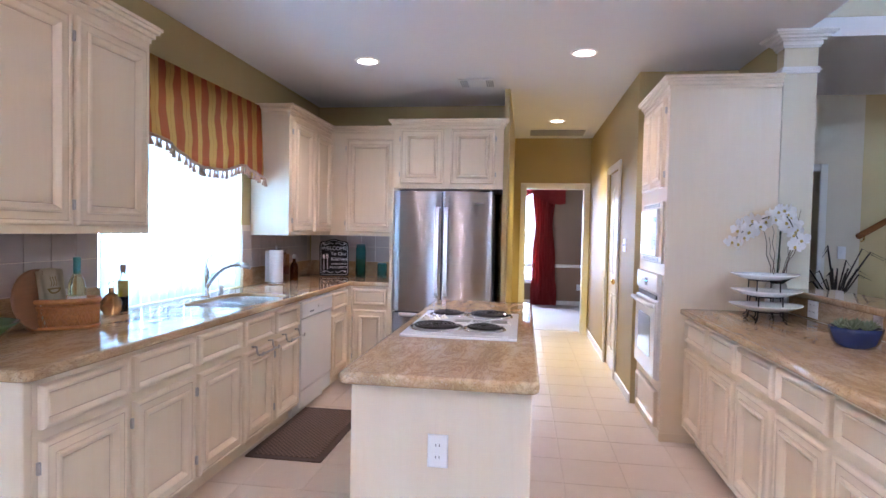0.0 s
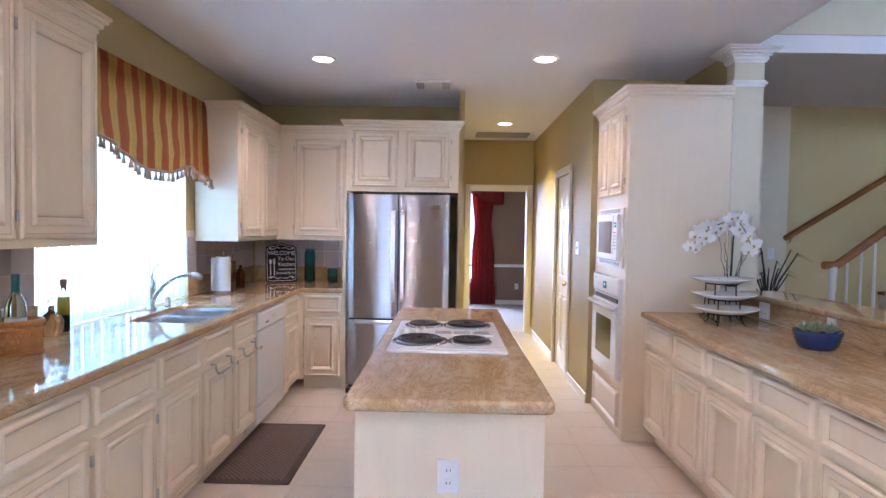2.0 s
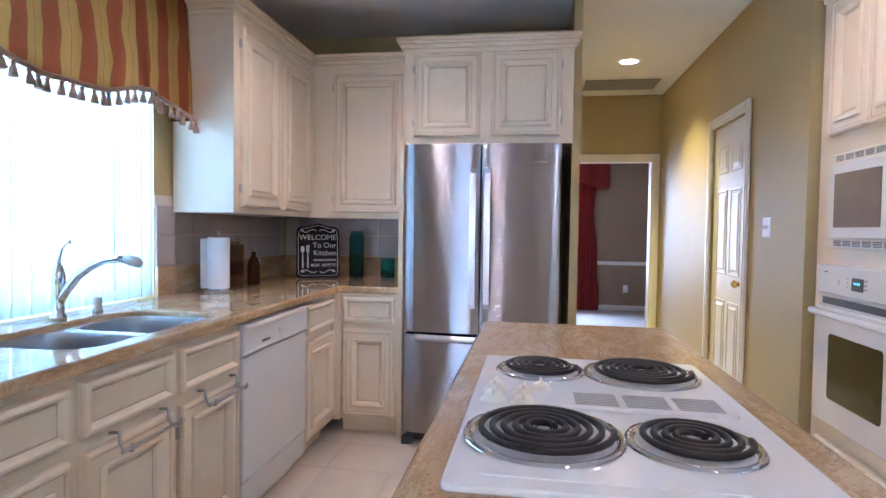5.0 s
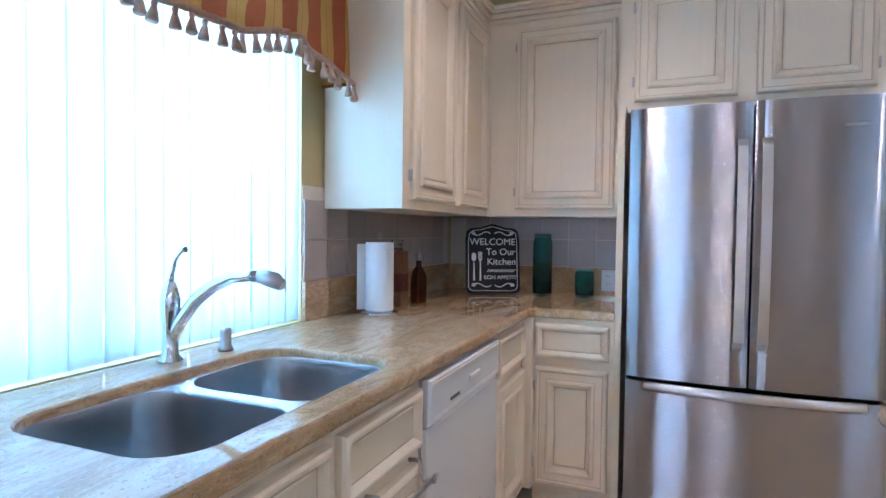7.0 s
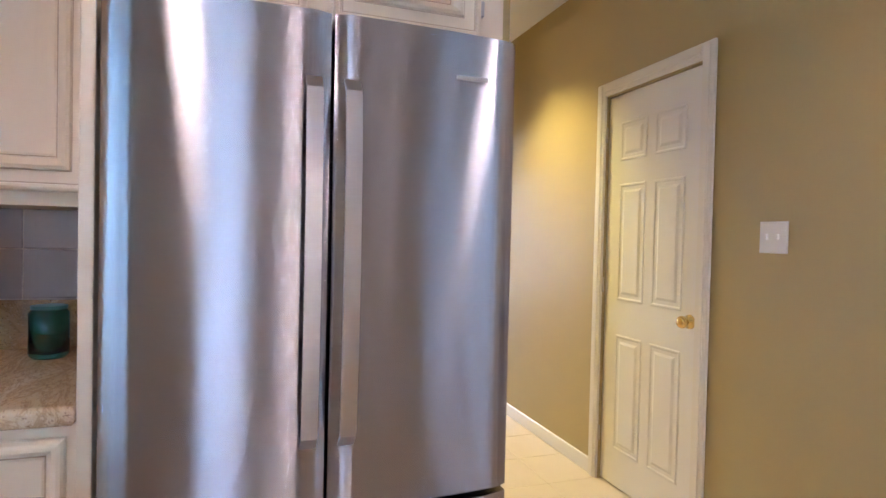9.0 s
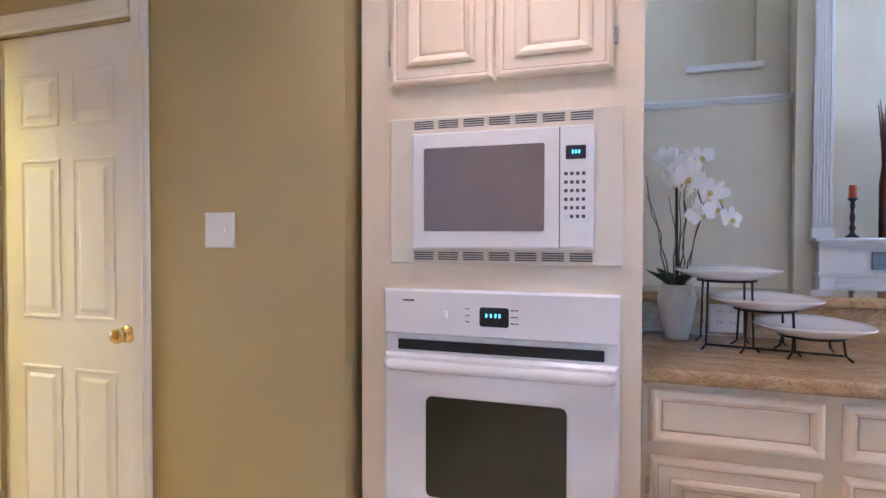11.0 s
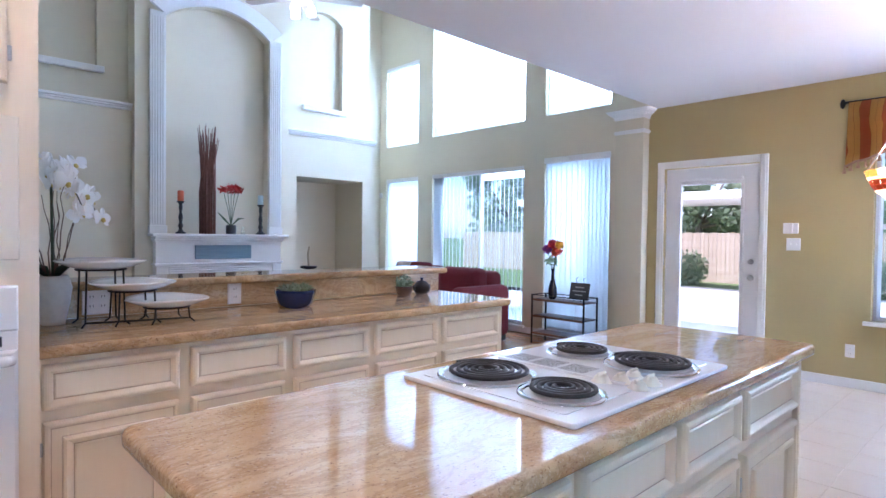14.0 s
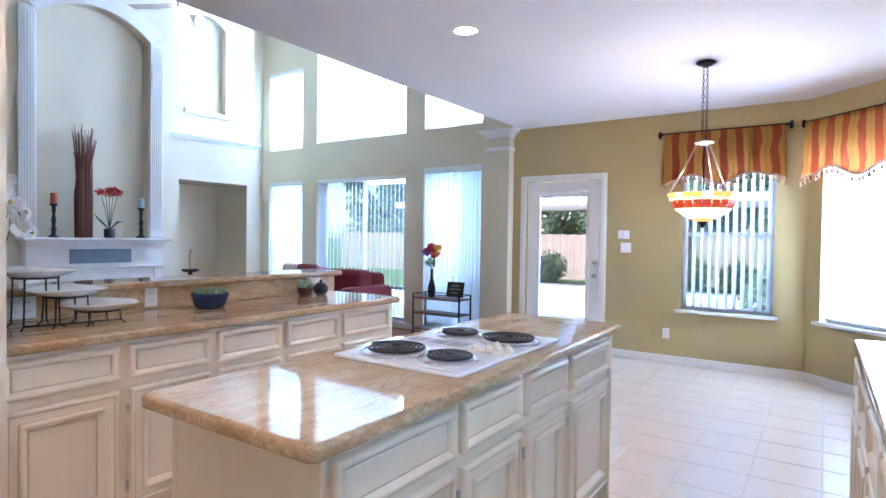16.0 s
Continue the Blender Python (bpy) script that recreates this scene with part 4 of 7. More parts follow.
pdoor = thing("door_1", 2.10, 7.34, 0, "white six panel pantry door with brass knob, closed", "door", "", "structure", -90)
lf = six_panel_door(pdoor, 0.676, 2.045, WHITE)
lf.location = (0.002, 0.03, 0)
casing(pdoor, -0.002, 0.682, 2.055)
part("doorknob", lathe([(0, 0.062), (0.018, 0.06), (0.027, 0.048), (0.027, 0.038), (0.016, 0.026), (0.011, 0.012), (0.03, 0.008), (0.032, 0.0), (0, 0)], 20, None, Matrix.Translation((0.625, 0.014, 0.94)) @ Matrix.Rotation(radians(90), 4, "X")), BRASS, pdoor, "polished brass knob")
for z in (0.25, 1.05, 1.85):
    part("hinge", tube([(0.002, -0.002, z - 0.04), (0.002, -0.002, z + 0.04)], 0.007, 8), NICKEL, pdoor)
hd = thing("doorway_passage", 1.20, 9.12, 0, "white cased open doorway at the passage end", "doorway", "", "structure")
casing(hd, 0.0, 0.82, 2.04)
for a, b in ((0.0, 0.012), (0.808, 0.82)):
    part("jamb", bx(a, b, 0.0, 0.14, 0, 2.04), TRIM, hd)
part("jamb", bx(0.012, 0.808, 0.0, 0.14, 2.028, 2.04), TRIM, hd)


def baseboard(x0, y0, x1, y1, h=0.085):
    v = Vector((x1 - x0, y1 - y0, 0))
    bm = bx(0, v.length, -0.014, 0, 0, h, 0.004, 1)
    ob = structure("baseboard", bm, WHITE, "white painted wooden baseboard", "baseboard")
    ob.matrix_world = Matrix.Translation((x0, y0, 0)) @ Matrix.Rotation(math.atan2(v.y, v.x), 4, "Z")


baseboard(2.10, 9.12, 2.10, 7.41)
baseboard(2.10, 6.585, 2.10, 5.84)
baseboard(1.84, SY, -0.14, SY)
baseboard(B0.x, B0.y, B1.x, B1.y)
baseboard(WX, 0.11, WX, 2.65)
baseboard(1.035, 6.32, 1.035, 9.12)
baseboard(EX, SY, 3.41, SY)

structure("trim_corner_filler", bx(-0.432, -0.385, 6.055, 6.125, 0.10, 0.874, 0.002, 1), CREAM, "cream filler strip in the cabinet corner", "trim")

# ---- windows and blinds ----
SLAT = sheer("white_vinyl_slat", (0.85, 0.89, 0.91), 0.62)
RAILM = plain("white_aluminium", (0.75, 0.76, 0.78), 0.4, 0.0, 0.03)


def window(name, x, y, rz, width, z0, z1, label, mullions=(), rails=(), sill=True, depth=0.16):
    """A window in its opening; the room is on local -y, x runs along it."""
    t = thing(name, x, y, z0, label, "window", "", "structure", rz)
    h = z1 - z0
    fw = 0.04
    y0, y1 = depth - 0.07, depth - 0.02
    for a, b, c, d in ((0.001, fw, 0.001, h - 0.001), (width - fw, width - 0.001, 0.001, h - 0.001), (fw, width - fw, 0.001, fw), (fw, width - fw, h - fw, h - 0.001)):
        part("window_frame", bx(a, b, y0, y1, c, d, 0.003, 1), RAILM, t)
    for m in mullions:
        part("mullion", bx(m * width - 0.02, m * width + 0.02, y0, y1 - 0.004, fw, h - fw), RAILM, t)
    for r in rails:
        part("sash_rail", bx(fw, width - fw, y0 + 0.003, y1 - 0.006, r * h - 0.022, r * h + 0.022), DARKGREY if r < 0.35 and h > 2 else RAILM, t)
    g = part("pane", bx(fw, width - fw, depth - 0.047, depth - 0.043, fw, h - fw), TINTED, t)
    g.visible_shadow = False
    if sill:
        part("window_sill", bx(-0.05, width + 0.05, -0.045, depth - 0.071, -0.035, 0.0, 0.006), WHITE, t)
    return t


def blind(x, y, rz, width, z0, z1, angles, label, rail_w=None, pitch=0.079, wand=True):
    """Vertical blind: a head rail and hanging slats, each turned by its own angle."""
    t = thing("vertical_blind", x, y, z0, label, "blind", "vertical blinds", "", rz)
    h = z1 - z0
    part("headrail", bx(-0.02, width + 0.02, -0.05, 0.035, h - 0.045, h + 0.03, 0.012), WHITE, t, "white headrail cover")
    bm = bmesh.new()
    n = 4
    for i in range(n):
        a, b = -0.0445 + 0.089 * i / n, -0.0445 + 0.089 * (i + 1) / n
        fa, fb = 0.006 * (1 - (a / 0.0445) ** 2), 0.006 * (1 - (b / 0.0445) ** 2)
        bm.faces.new([bm.verts.new(p) for p in ((a, fa, 0.01), (b, fb, 0.01), (b, fb, h - 0.04), (a, fa, h - 0.04))]).smooth = True
    bmesh.ops.remove_doubles(bm, verts=bm.verts, dist=1e-5)
    bmesh.ops.solidify(bm, geom=bm.faces[:], thickness=0.0008)
    me = bpy.data.meshes.new("slat")
    bm.to_mesh(me)
    bm.free()
    me.materials.append(SLAT)
    k = 0
    px = 0.03
    while px < width - 0.02:
        a = angles(px / width)
        if a is None:
            px += pitch
            continue
        ang, step = a
        s = new("slat", me)
        s.parent = t
        s.location = (px, 0.0, 0.0)
        s.rotation_euler = (0, 0, radians(ang + 3 * math.sin(k * 2.3)))
        px += step
        k += 1
    if wand:
        part("wand", tube([(0.03, -0.05, h - 0.05), (0.035, -0.055, h * 0.45)], 0.004, 6), WHITE, t)
    return t


window("window_1", WX, 3.74, 90, 1.56, 0.919, 2.30, "wide bright window above the sink", (0.5,), (), False)
blind(WX + 0.005, 3.76, 90, 1.53, 0.919, 2.28, lambda u: (4, 0.0855), "closed white vertical blind glowing with daylight at the sink", wand=False)
window("window_2", 1.01, SY, 180, 0.88, 0.60, 2.25, "nook window with white sill and vertical blind", (), (0.5,))
blind(1.0, SY - 0.06, 180, 0.86, 0.615, 2.24, lambda u: (-58, 0.079), "open white vertical blind in the nook window")
wb = window("window_3", 0, 0, 0, BL - 0.30, 0.60, 2.25, "angled bay window with white sill", (), ())
wb.matrix_world = BAY @ Matrix.Translation((0.16, 0.0, 0.60))
bb = blind(0, 0, 0, BL - 0.34, 0.615, 2.24, lambda u: (14, 0.074), "closed white vertical blind in the bay window", wand=False)
bb.matrix_world = BAY @ Matrix.Translation((0.18, 0.07, 0.615))
NAMES = ("window_4", "window_5", "window_6", "window_7", "window_8", "window_9")
for nm, (a, b, z0, z1) in zip(NAMES, LRW):
    big = b - a > 1.2
    window(nm, b, SY, 180, b - a, z0, z1, "tall living room window with white frame" if z0 < 1 else "high living room window with white frame", (0.52,) if big else (), (0.22,) if z0 < 1 else (), z0 < 1)
blind(6.66, SY - 0.05, 180, 1.81, 0.12, 2.25, lambda u: (20, 0.03) if u < 0.09 else (-50, 0.079), "open white vertical blind on the wide living room window")
blind(4.47, SY - 0.03, 180, 0.92, 0.12, 2.30, lambda u: (8, 0.078) if u < 0.5 else ((70, 0.06) if u < 0.62 else (25, 0.055)), "half drawn white vertical blind beside the column")
blind(7.86, SY - 0.05, 180, 0.84, 0.12, 2.25, lambda u: (10, 0.080), "closed white vertical blind in the narrow window")
blind(7.86, SY - 0.05, 180, 0.84, 2.82, 4.15, lambda u: (10, 0.080), "closed white vertical blind in the high window", wand=False)
blind(6.66, SY - 0.05, 180, 1.81, 2.87, 4.84, lambda u: (38, 0.080), "partly turned white vertical blind in the wide high window", wand=False)
blind(4.47, SY - 0.05, 180, 0.92, 2.88, 4.19, lambda u: (10, 0.080), "closed white vertical blind in the high window", wand=False)

# ---- striped valances ----


def striped(name):
    m = Mat(name)
    sep = m.add("ShaderNodeSeparateXYZ")
    m.link(m.co, sep.inputs[0])
    wob = m.noise(1.3, 2, m.scaled(1.5, 0, 2.2))
    mul = m.add("ShaderNodeMath", operation="MULTIPLY_ADD")
    m.link(wob, mul.inputs[0])
    mul.inputs[1].default_value = 0.13
    m.link(sep.outputs[0], mul.inputs[2])
    div = m.add("ShaderNodeMath", operation="DIVIDE")
    m.link(mul.outputs[0], div.inputs[0])
    div.inputs[1].default_value = 0.155
    fr_ = m.add("ShaderNodeMath", operation="FRACT")
    m.link(div.outputs[0], fr_.inputs[0])
    terra, gold, line = (0.44, 0.115, 0.045), (0.58, 0.30, 0.085), (0.30, 0.11, 0.04)
    n = m.add("ShaderNodeValToRGB")
    n.color_ramp.interpolation = "CONSTANT"
    e = n.color_ramp.elements
    stops = [(0.0, terra), (0.40, line), (0.42, gold), (0.70, line), (0.715, gold), (0.97, line), (0.985, terra)]
    while len(e) < len(stops):
        e.new(0.5)
    for el, (p, c) in zip(e, stops):
        el.position, el.color = p, (*c, 1)
    m.link(fr_.outputs[0], n.inputs[0])
    weave = m.noise(320, 2)
    col = m.mix(m.ramp(weave, [(0.35, (0,) * 3), (0.7, (0.25,) * 3)]), n.outputs[0], (0.15, 0.05, 0.02))
    d = m.add("ShaderNodeBsdfDiffuse")
    tr = m.add("ShaderNodeBsdfTranslucent")
    mx = m.add("ShaderNodeMixShader")
    mx.inputs[0].default_value = 0.3
    m.link(col, d.inputs[0])
    m.link(col, tr.inputs[0])
    m.link(d.outputs[0], mx.inputs[1])
    m.link(tr.outputs[0], mx.inputs[2])
    m.link(mx.outputs[0], m.t.nodes["Material Output"].inputs[0])
    return m.m


STRIPE = striped("striped_valance_cloth")
FRINGE = plain("mauve_gold_fringe", (0.40, 0.235, 0.15), 0.9, 0.0, 0.5, 60)


def tassel_mesh():
    bm = lathe([(0, 0.0), (0.006, -0.002), (0.009, -0.009), (0.006, -0.016), (0.010, -0.026), (0.016, -0.05), (0.014, -0.055), (0, -0.054)], 8)
    me = bpy.data.meshes.new("tassel")
    bm.to_mesh(me)
    bm.free()
    me.materials.append(FRINGE)
    return me


TASSEL = tassel_mesh()


def valance(m, width, z_top, drop, hem, label, pleats=(0.72,), out=0.11, rod=False):
    """Board-mounted striped valance; hem(u) gives the drop, local -y is the room."""
    t = thing("valance", 0, 0, 0, label, "valance", "striped valances")
    t.matrix_world = m @ Matrix.Translation((0, 0, z_top))
    bm = bmesh.new()
    n, k = 110, 7

    def front(u):
        y = -out - 0.012 * math.sin(u * 34) * 0.5 - 0.006 * math.sin(u * 71 + 1)
        for p in pleats:
            d = (u - p) / 0.012
            if abs(d) < 1:
                y += 0.045 * (1 - abs(d))
        return y
    cols = [(0.0, 0.0, 0.0)] + [(i / n * width, None, i / n) for i in range(n + 1)] + [(width, 0.0, 1.0)]
    grid = []
    for x, y, u in cols:
        row = []
        for j in range(k + 1):
            v = j / k
            yy = (-out * 0.92 + (front(u) + out) * min(1, v * 1.5) - 0.02 * v) if y is None else 0.0
            row.append(bm.verts.new((x + 0.02 * v * (u - 0.5), yy, -hem(u) * v)))
        grid.append(row)
    for a, b in zip(grid, grid[1:]):
        for j in range(k):
            bm.faces.new((a[j], b[j], b[j + 1], a[j + 1])).smooth = True
    bmesh.ops.solidify(bm, geom=bm.faces[:], thickness=0.003)
    part("cloth", bm, STRIPE, t)
    part("board", bx(0.002, width - 0.002, -out * 0.9, -0.001, -0.03, -0.004), plain("board_wood", (0.4, 0.3, 0.2), 0.7) if "board_wood" not in bpy.data.materials else bpy.data.materials["board_wood"], t)
    line = [(width * i / 80 + 0.02 * (i / 80 - 0.5), front(i / 80) - 0.025, -hem(i / 80) + 0.004) for i in range(81)]
    part("fringe_braid", tube(line, 0.011, 6), FRINGE, t, "braided mauve and gold fringe")
    count = int(width / 0.047)
    for i in range(count + 1):
        u = i / count
        s = new("tassel", TASSEL)
        s.parent = t
        s.location = (width * u + 0.02 * (u - 0.5), front(u) - 0.027, -hem(u) - 0.004)
        s.rotation_euler = (0.1 * math.sin(i * 1.7), 0.12 * math.sin(i * 2.9), i)
    if rod:
        part("rod", tube([(-0.04, -out * 0.6, 0.008), (width + 0.04, -out * 0.6, 0.008)], 0.012, 8), IRON, t, "dark iron rod")
        for x in (-0.05, width + 0.05):
            part("finial", lathe([(0, -0.045), (0.016, -0.03), (0.022, 0.0), (0.016, 0.03), (0, 0.045)], 10, None, Matrix.Translation((x, -out * 0.6, 0.0))), IRON, t, "dark iron rod finial")
    return t


def smooth(u, pts):
    for (a, p), (b, q) in zip(pts, pts[1:]):
        if a <= u <= b:
            s = (u - a) / (b - a)
            s = s * s * (3 - 2 * s)
            return p + (q - p) * s
    return pts[-1][1]


valance(Matrix.Translation((WX, 3.70, 0)) @ Matrix.Rotation(radians(90), 4, "Z"), 1.72, 2.40, 0.6, lambda u: smooth(u, [(0, 0.52), (0.10, 0.46), (0.2, 0.48), (0.48, 0.605), (0.62, 0.60), (0.80, 0.53), (0.9, 0.56), (1.0, 0.60)]), "terracotta and gold striped valance with tassels over the sink", (0.79,))
NH = [(0, 0.56), (0.08, 0.52), (0.27, 0.455), (0.5, 0.555), (0.74, 0.455), (0.93, 0.49), (1.0, 0.54)]
valance(Matrix.Translation((1.19, SY, 0)) @ Matrix.Rotation(math.pi, 4, "Z"), 1.13, 2.50, 0.55, lambda u: smooth(u, NH), "gold and terracotta striped valance with tassels over the nook window", (0.27, 0.74), 0.11, True)
valance(BAY @ Matrix.Translation((0.045, 0, 0)), BL - 0.12, 2.50, 0.55, lambda u: smooth(u, NH), "gold and terracotta striped valance with tassels over the bay window", (0.27, 0.74), 0.11, True)

# ---- garden door ----
gd = thing("door_2", 2.87, SY, 0, "white garden door with one tall clear pane, closed", "door", "", "structure", 180)
casing(gd, 0.0, 0.96, 2.06, 0.075)
part("leaf", (lambda bm: (box(bm, 0.012, 0.15, 0.03, 0.075, 0.01, 2.05), box(bm, 0.81, 0.948, 0.03, 0.075, 0.01, 2.05), box(bm, 0.15, 0.81, 0.03, 0.075, 1.90, 2.05), box(bm, 0.15, 0.81, 0.03, 0.075, 0.01, 0.26))[0])(bmesh.new()), WHITE, gd)
for a, b, c, d in ((0.15, 0.18, 0.26, 1.90), (0.78, 0.81, 0.26, 1.90), (0.18, 0.78, 1.87, 1.90), (0.18, 0.78, 0.26, 0.29)):
    part("glazing_bead", bx(a, b, 0.018, 0.05, c, d, 0.006), WHITE, gd)
g = part("pane", bx(0.18, 0.78, 0.05, 0.055, 0.29, 1.87), GLASS, gd)
g.visible_shadow = False
part("roller_bar", bx(0.16, 0.80, 0.0, 0.03, 1.905, 1.935, 0.006), WHITE, gd, "white roller shade rail")
for z, r in ((0.92, 0.027), (1.08, 0.024)):
    part("doorknob" if z < 1 else "deadbolt", lathe([(0, 0.05), (r * 0.7, 0.048), (r, 0.036), (r * 0.5, 0.02), (r * 1.1, 0.006), (r * 1.1, 0), (0, 0)], 18, None, Matrix.Translation((0.885, 0.03, z)) @ Matrix.Rotation(radians(90), 4, "X")), NICKEL, gd, "satin nickel knob")
for z in (0.25, 1.05, 1.85):
    part("hinge", tube([(0.004, 0.0, z - 0.045), (0.004, 0.0, z + 0.045)], 0.008, 8), NICKEL, gd)

# ---- pendant lamp in the nook ----
PX, PY = 0.51, 1.0
pl = thing("pendant_lamp", PX, PY, 1.500, "stained glass bowl pendant lamp on chains, lit, over the nook", "pendant lamp")
ZC = C - 1.500
part("canopy", lathe([(0, 0), (0.06, 0.0), (0.075, -0.012), (0.05, -0.028), (0.02, -0.04), (0, -0.05)][::-1], 24, None, Matrix.Translation((0, 0, ZC))), IRON, pl)
for dx in (-0.012, 0.016):
    z = ZC - 0.04
    i = 0
    while z > 0.63:
        pts = [(dx + (0.008 * math.cos(a) if i % 2 else 0), (0 if i % 2 else 0.008 * math.cos(a)), z - 0.016 + 0.019 * math.sin(a)) for a in (2 * math.pi * q / 8 for q in range(8))]
        part("chain_link", tube(pts, 0.0022, 4, closed=True), IRON, pl)
        z -= 0.03
        i += 1
part("crown_ring", lathe([(0.0, 0.59), (0.03, 0.595), (0.07, 0.61), (0.072, 0.616), (0.03, 0.63), (0.0, 0.632)], 20), NICKEL, pl)
for a in (20, 140, 260):
    c, s = math.cos(radians(a)), math.sin(radians(a))
    part("support_chain", tube([(0.055 * c, 0.055 * s, 0.60), (0.11 * c, 0.11 * s, 0.48), (0.185 * c, 0.185 * s, 0.33), (0.249 * c, 0.249 * s, 0.218)], 0.0045, 5), NICKEL, pl)
part("stem", tube([(0, 0, 0.0), (0, 0, 0.60)], 0.007, 6), IRON, pl)


def bowl_glass(name, c, strength):
    m = Mat(name)
    info = m.noise(18, 2)
    col = m.mix(info, tint(c, 0.6), c)
    m.color(col)
    m.link(col, m.b.inputs["Emission Color"])
    m.set(0.25, 0.0, Emission_Strength=strength)
    return m.m


AMBER, RED_G, PALE = bowl_glass("amber_art_glass", (0.85, 0.45, 0.10), 0.35), bowl_glass("red_art_glass", (0.34, 0.055, 0.015), 0.2), bowl_glass("pale_lit_glass", (1.0, 0.78, 0.36), 1.1)
BOWL = [(0.262, 0.220), (0.247, 0.179), (0.239, 0.163), (0.228, 0.132), (0.208, 0.102), (0.155, 0.058), (0.097, 0.025), (0.041, 0.0)]
bands = [(0, AMBER, 22), (1, PALE, 22), (2, RED_G, 22), (3, RED_G, 22), (4, PALE, 16), (5, PALE, 16), (6, AMBER, 16)]
for k, mt, n in bands:
    (r0, z0), (r1, z1) = BOWL[k], BOWL[k + 1]
    for i in range(n):
        bm = bmesh.new()
        a0, a1 = 2 * math.pi * (i + 0.03) / n, 2 * math.pi * (i + 0.97) / n
        vs = [bm.verts.new((r * math.cos(a), r * math.sin(a), z)) for r, z, a in ((r0, z0 - 0.002, a0), (r0, z0 - 0.002, a1), (r1, z1 + 0.001, a1), (r1, z1 + 0.001, a0))]
        bm.faces.new(vs)
        bmesh.ops.solidify(bm, geom=bm.faces[:], thickness=0.003)
        part("glass_piece", bm, mt if not (k == 0 and i % 3 == 0) else PALE, pl)
part("finial", lathe([(0, -0.055), (0.008, -0.045), (0.012, -0.035), (0.02, -0.028), (0.026, -0.012), (0.042, 0.0), (0.03, 0.006), (0, 0.008)], 16), IRON, pl, "dark bronze finial")
d = bpy.data.lights.new("pendant_bulb", "POINT")
d.energy, d.color, d.shadow_soft_size = 20, WARM, 0.04
new("pendant_bulb", d).location = (PX, PY, 1.80)

# ---- fireplace wall of the living room ----
FX = 6.95


def arch_outline(y0, y1, z0, z1, rise, n=14):
    """A flat-topped shape with a segmental arch."""
    half, cy = (y1 - y0) / 2, (y0 + y1) / 2
    r = (half * half + rise * rise) / (2 * rise)
    a = math.asin(half / r)
    top = [(cy + r * math.sin(-a + 2 * a * i / n), z1 - r + r * math.cos(-a + 2 * a * i / n)) for i in range(n + 1)]
    return [(y0, z0)] + top + [(y1, z0)]


def arch_wall(name, x0, x1, ya, yb, za, zb, hole, mat, label):
    """A wall slab with an arched hole through it."""
    bm = bmesh.new()
    y0, y1, z0, z1, rise = hole
    box(bm, x0, x1, ya, y0, za, zb)
    box(bm, x0, x1, y1, yb, za, zb)
    if z0 > za:
        box(bm, x0, x1, y0, y1, za, z0)
    arc = arch_outline(y0, y1, z0, z1, rise)[1:-1]
    prism(arc + [(y1, zb), (y0, zb)], x0, x1, bm, axis="x")
    return structure(name, bm, mat, label, "wall")


arch_wall("chimney_breast", FX, FX + 0.12, 1.58, 3.45, 0, TOP, (1.88, 3.13, 1.29, 4.02, 0.24), BEIGE, "beige chimney breast with a tall arched recess")
structure("chimney_recess", bx(FX + 0.12, EX, 1.58, 3.45, 0, TOP), BEIGE, "pale back of the arched recess", "wall")
LXW = 7.06
structure("ledge_left", bx(LXW, EX, 3.45, 5.06, 0, 2.70), BEIGE, "beige built-out wall with a ledge", "wall")
bm = bmesh.new()
box(bm, LXW, EX, 0.10, 0.30, 0, 2.70)
box(bm, LXW, EX, 1.40, 1.58, 0, 2.70)
box(bm, LXW, EX, 0.30, 1.40, 2.10, 2.70)
box(bm, EX - 0.25, EX, 0.30, 1.40, 0, 2.10)
structure("ledge_right", bm, BEIGE, "beige built-out wall with a deep media niche", "wall")
for y0, y1 in ((3.451, 5.06), (0.08, 1.579)):
    bm = bmesh.new()
    for o, z0, z1 in ((0.015, 2.66, 2.685), (0.035, 2.685, 2.705), (0.055, 2.705, 2.735)):
        box(bm, LXW - o, LXW + 0.2, y0, y1, z0, z1, 0.004, 1)
    structure("trim_ledge", bm, WHITE, "white crown moulding along the ledge", "moulding")
for y0, y1 in ((3.76, 4.38), (0.58, 1.20)):
    arch_wall("niche_wall_left" if y0 > 2 else "niche_wall_right", 7.20, 7.29, 3.45 if y0 > 2 else 0.10, 5.06 if y0 > 2 else 1.58, 2.70, TOP, (y0, y1, 3.12, 4.50, 0.14), BEIGE, "beige upper wall with a small arched niche")
    structure("trim_niche_sill", bx(7.13, 7.1995, y0 - 0.06, y1 + 0.06, 3.05, 3.118, 0.01), WHITE, "white sill under the arched niche", "sill")
structure("niche_back_left", bx(7.29, EX, 3.45, 5.06, 2.70, TOP), BEIGE, "beige back of the small arched niche", "wall")
structure("niche_back_right", bx(7.29, EX, 0.10, 1.58, 2.70, TOP), BEIGE, "beige back of the small arched niche", "wall")
# pilasters with flutes, arch trim, mantel
mantel = thing("fireplace_mantel", FX, 2.505, 0, "white painted fireplace mantel with fluted pilasters and arch", "fireplace")
for s in (-1, 1):
    yc = s * 0.715
    pil = part("pilaster", bx(-0.045, 0.0, yc - 0.085, yc + 0.085, 1.29, 3.80, 0.003, 1), WHITE, mantel)
    for k in range(5):
        y = yc - 0.056 + k * 0.028
        part("flute", bx(-0.053, -0.044, y - 0.008, y + 0.008, 1.40, 3.74, 0.004, 1), WHITE, pil)
    part("plinth", bx(-0.06, 0.0, yc - 0.095, yc + 0.095, 1.29, 1.38, 0.004, 1), WHITE, pil)
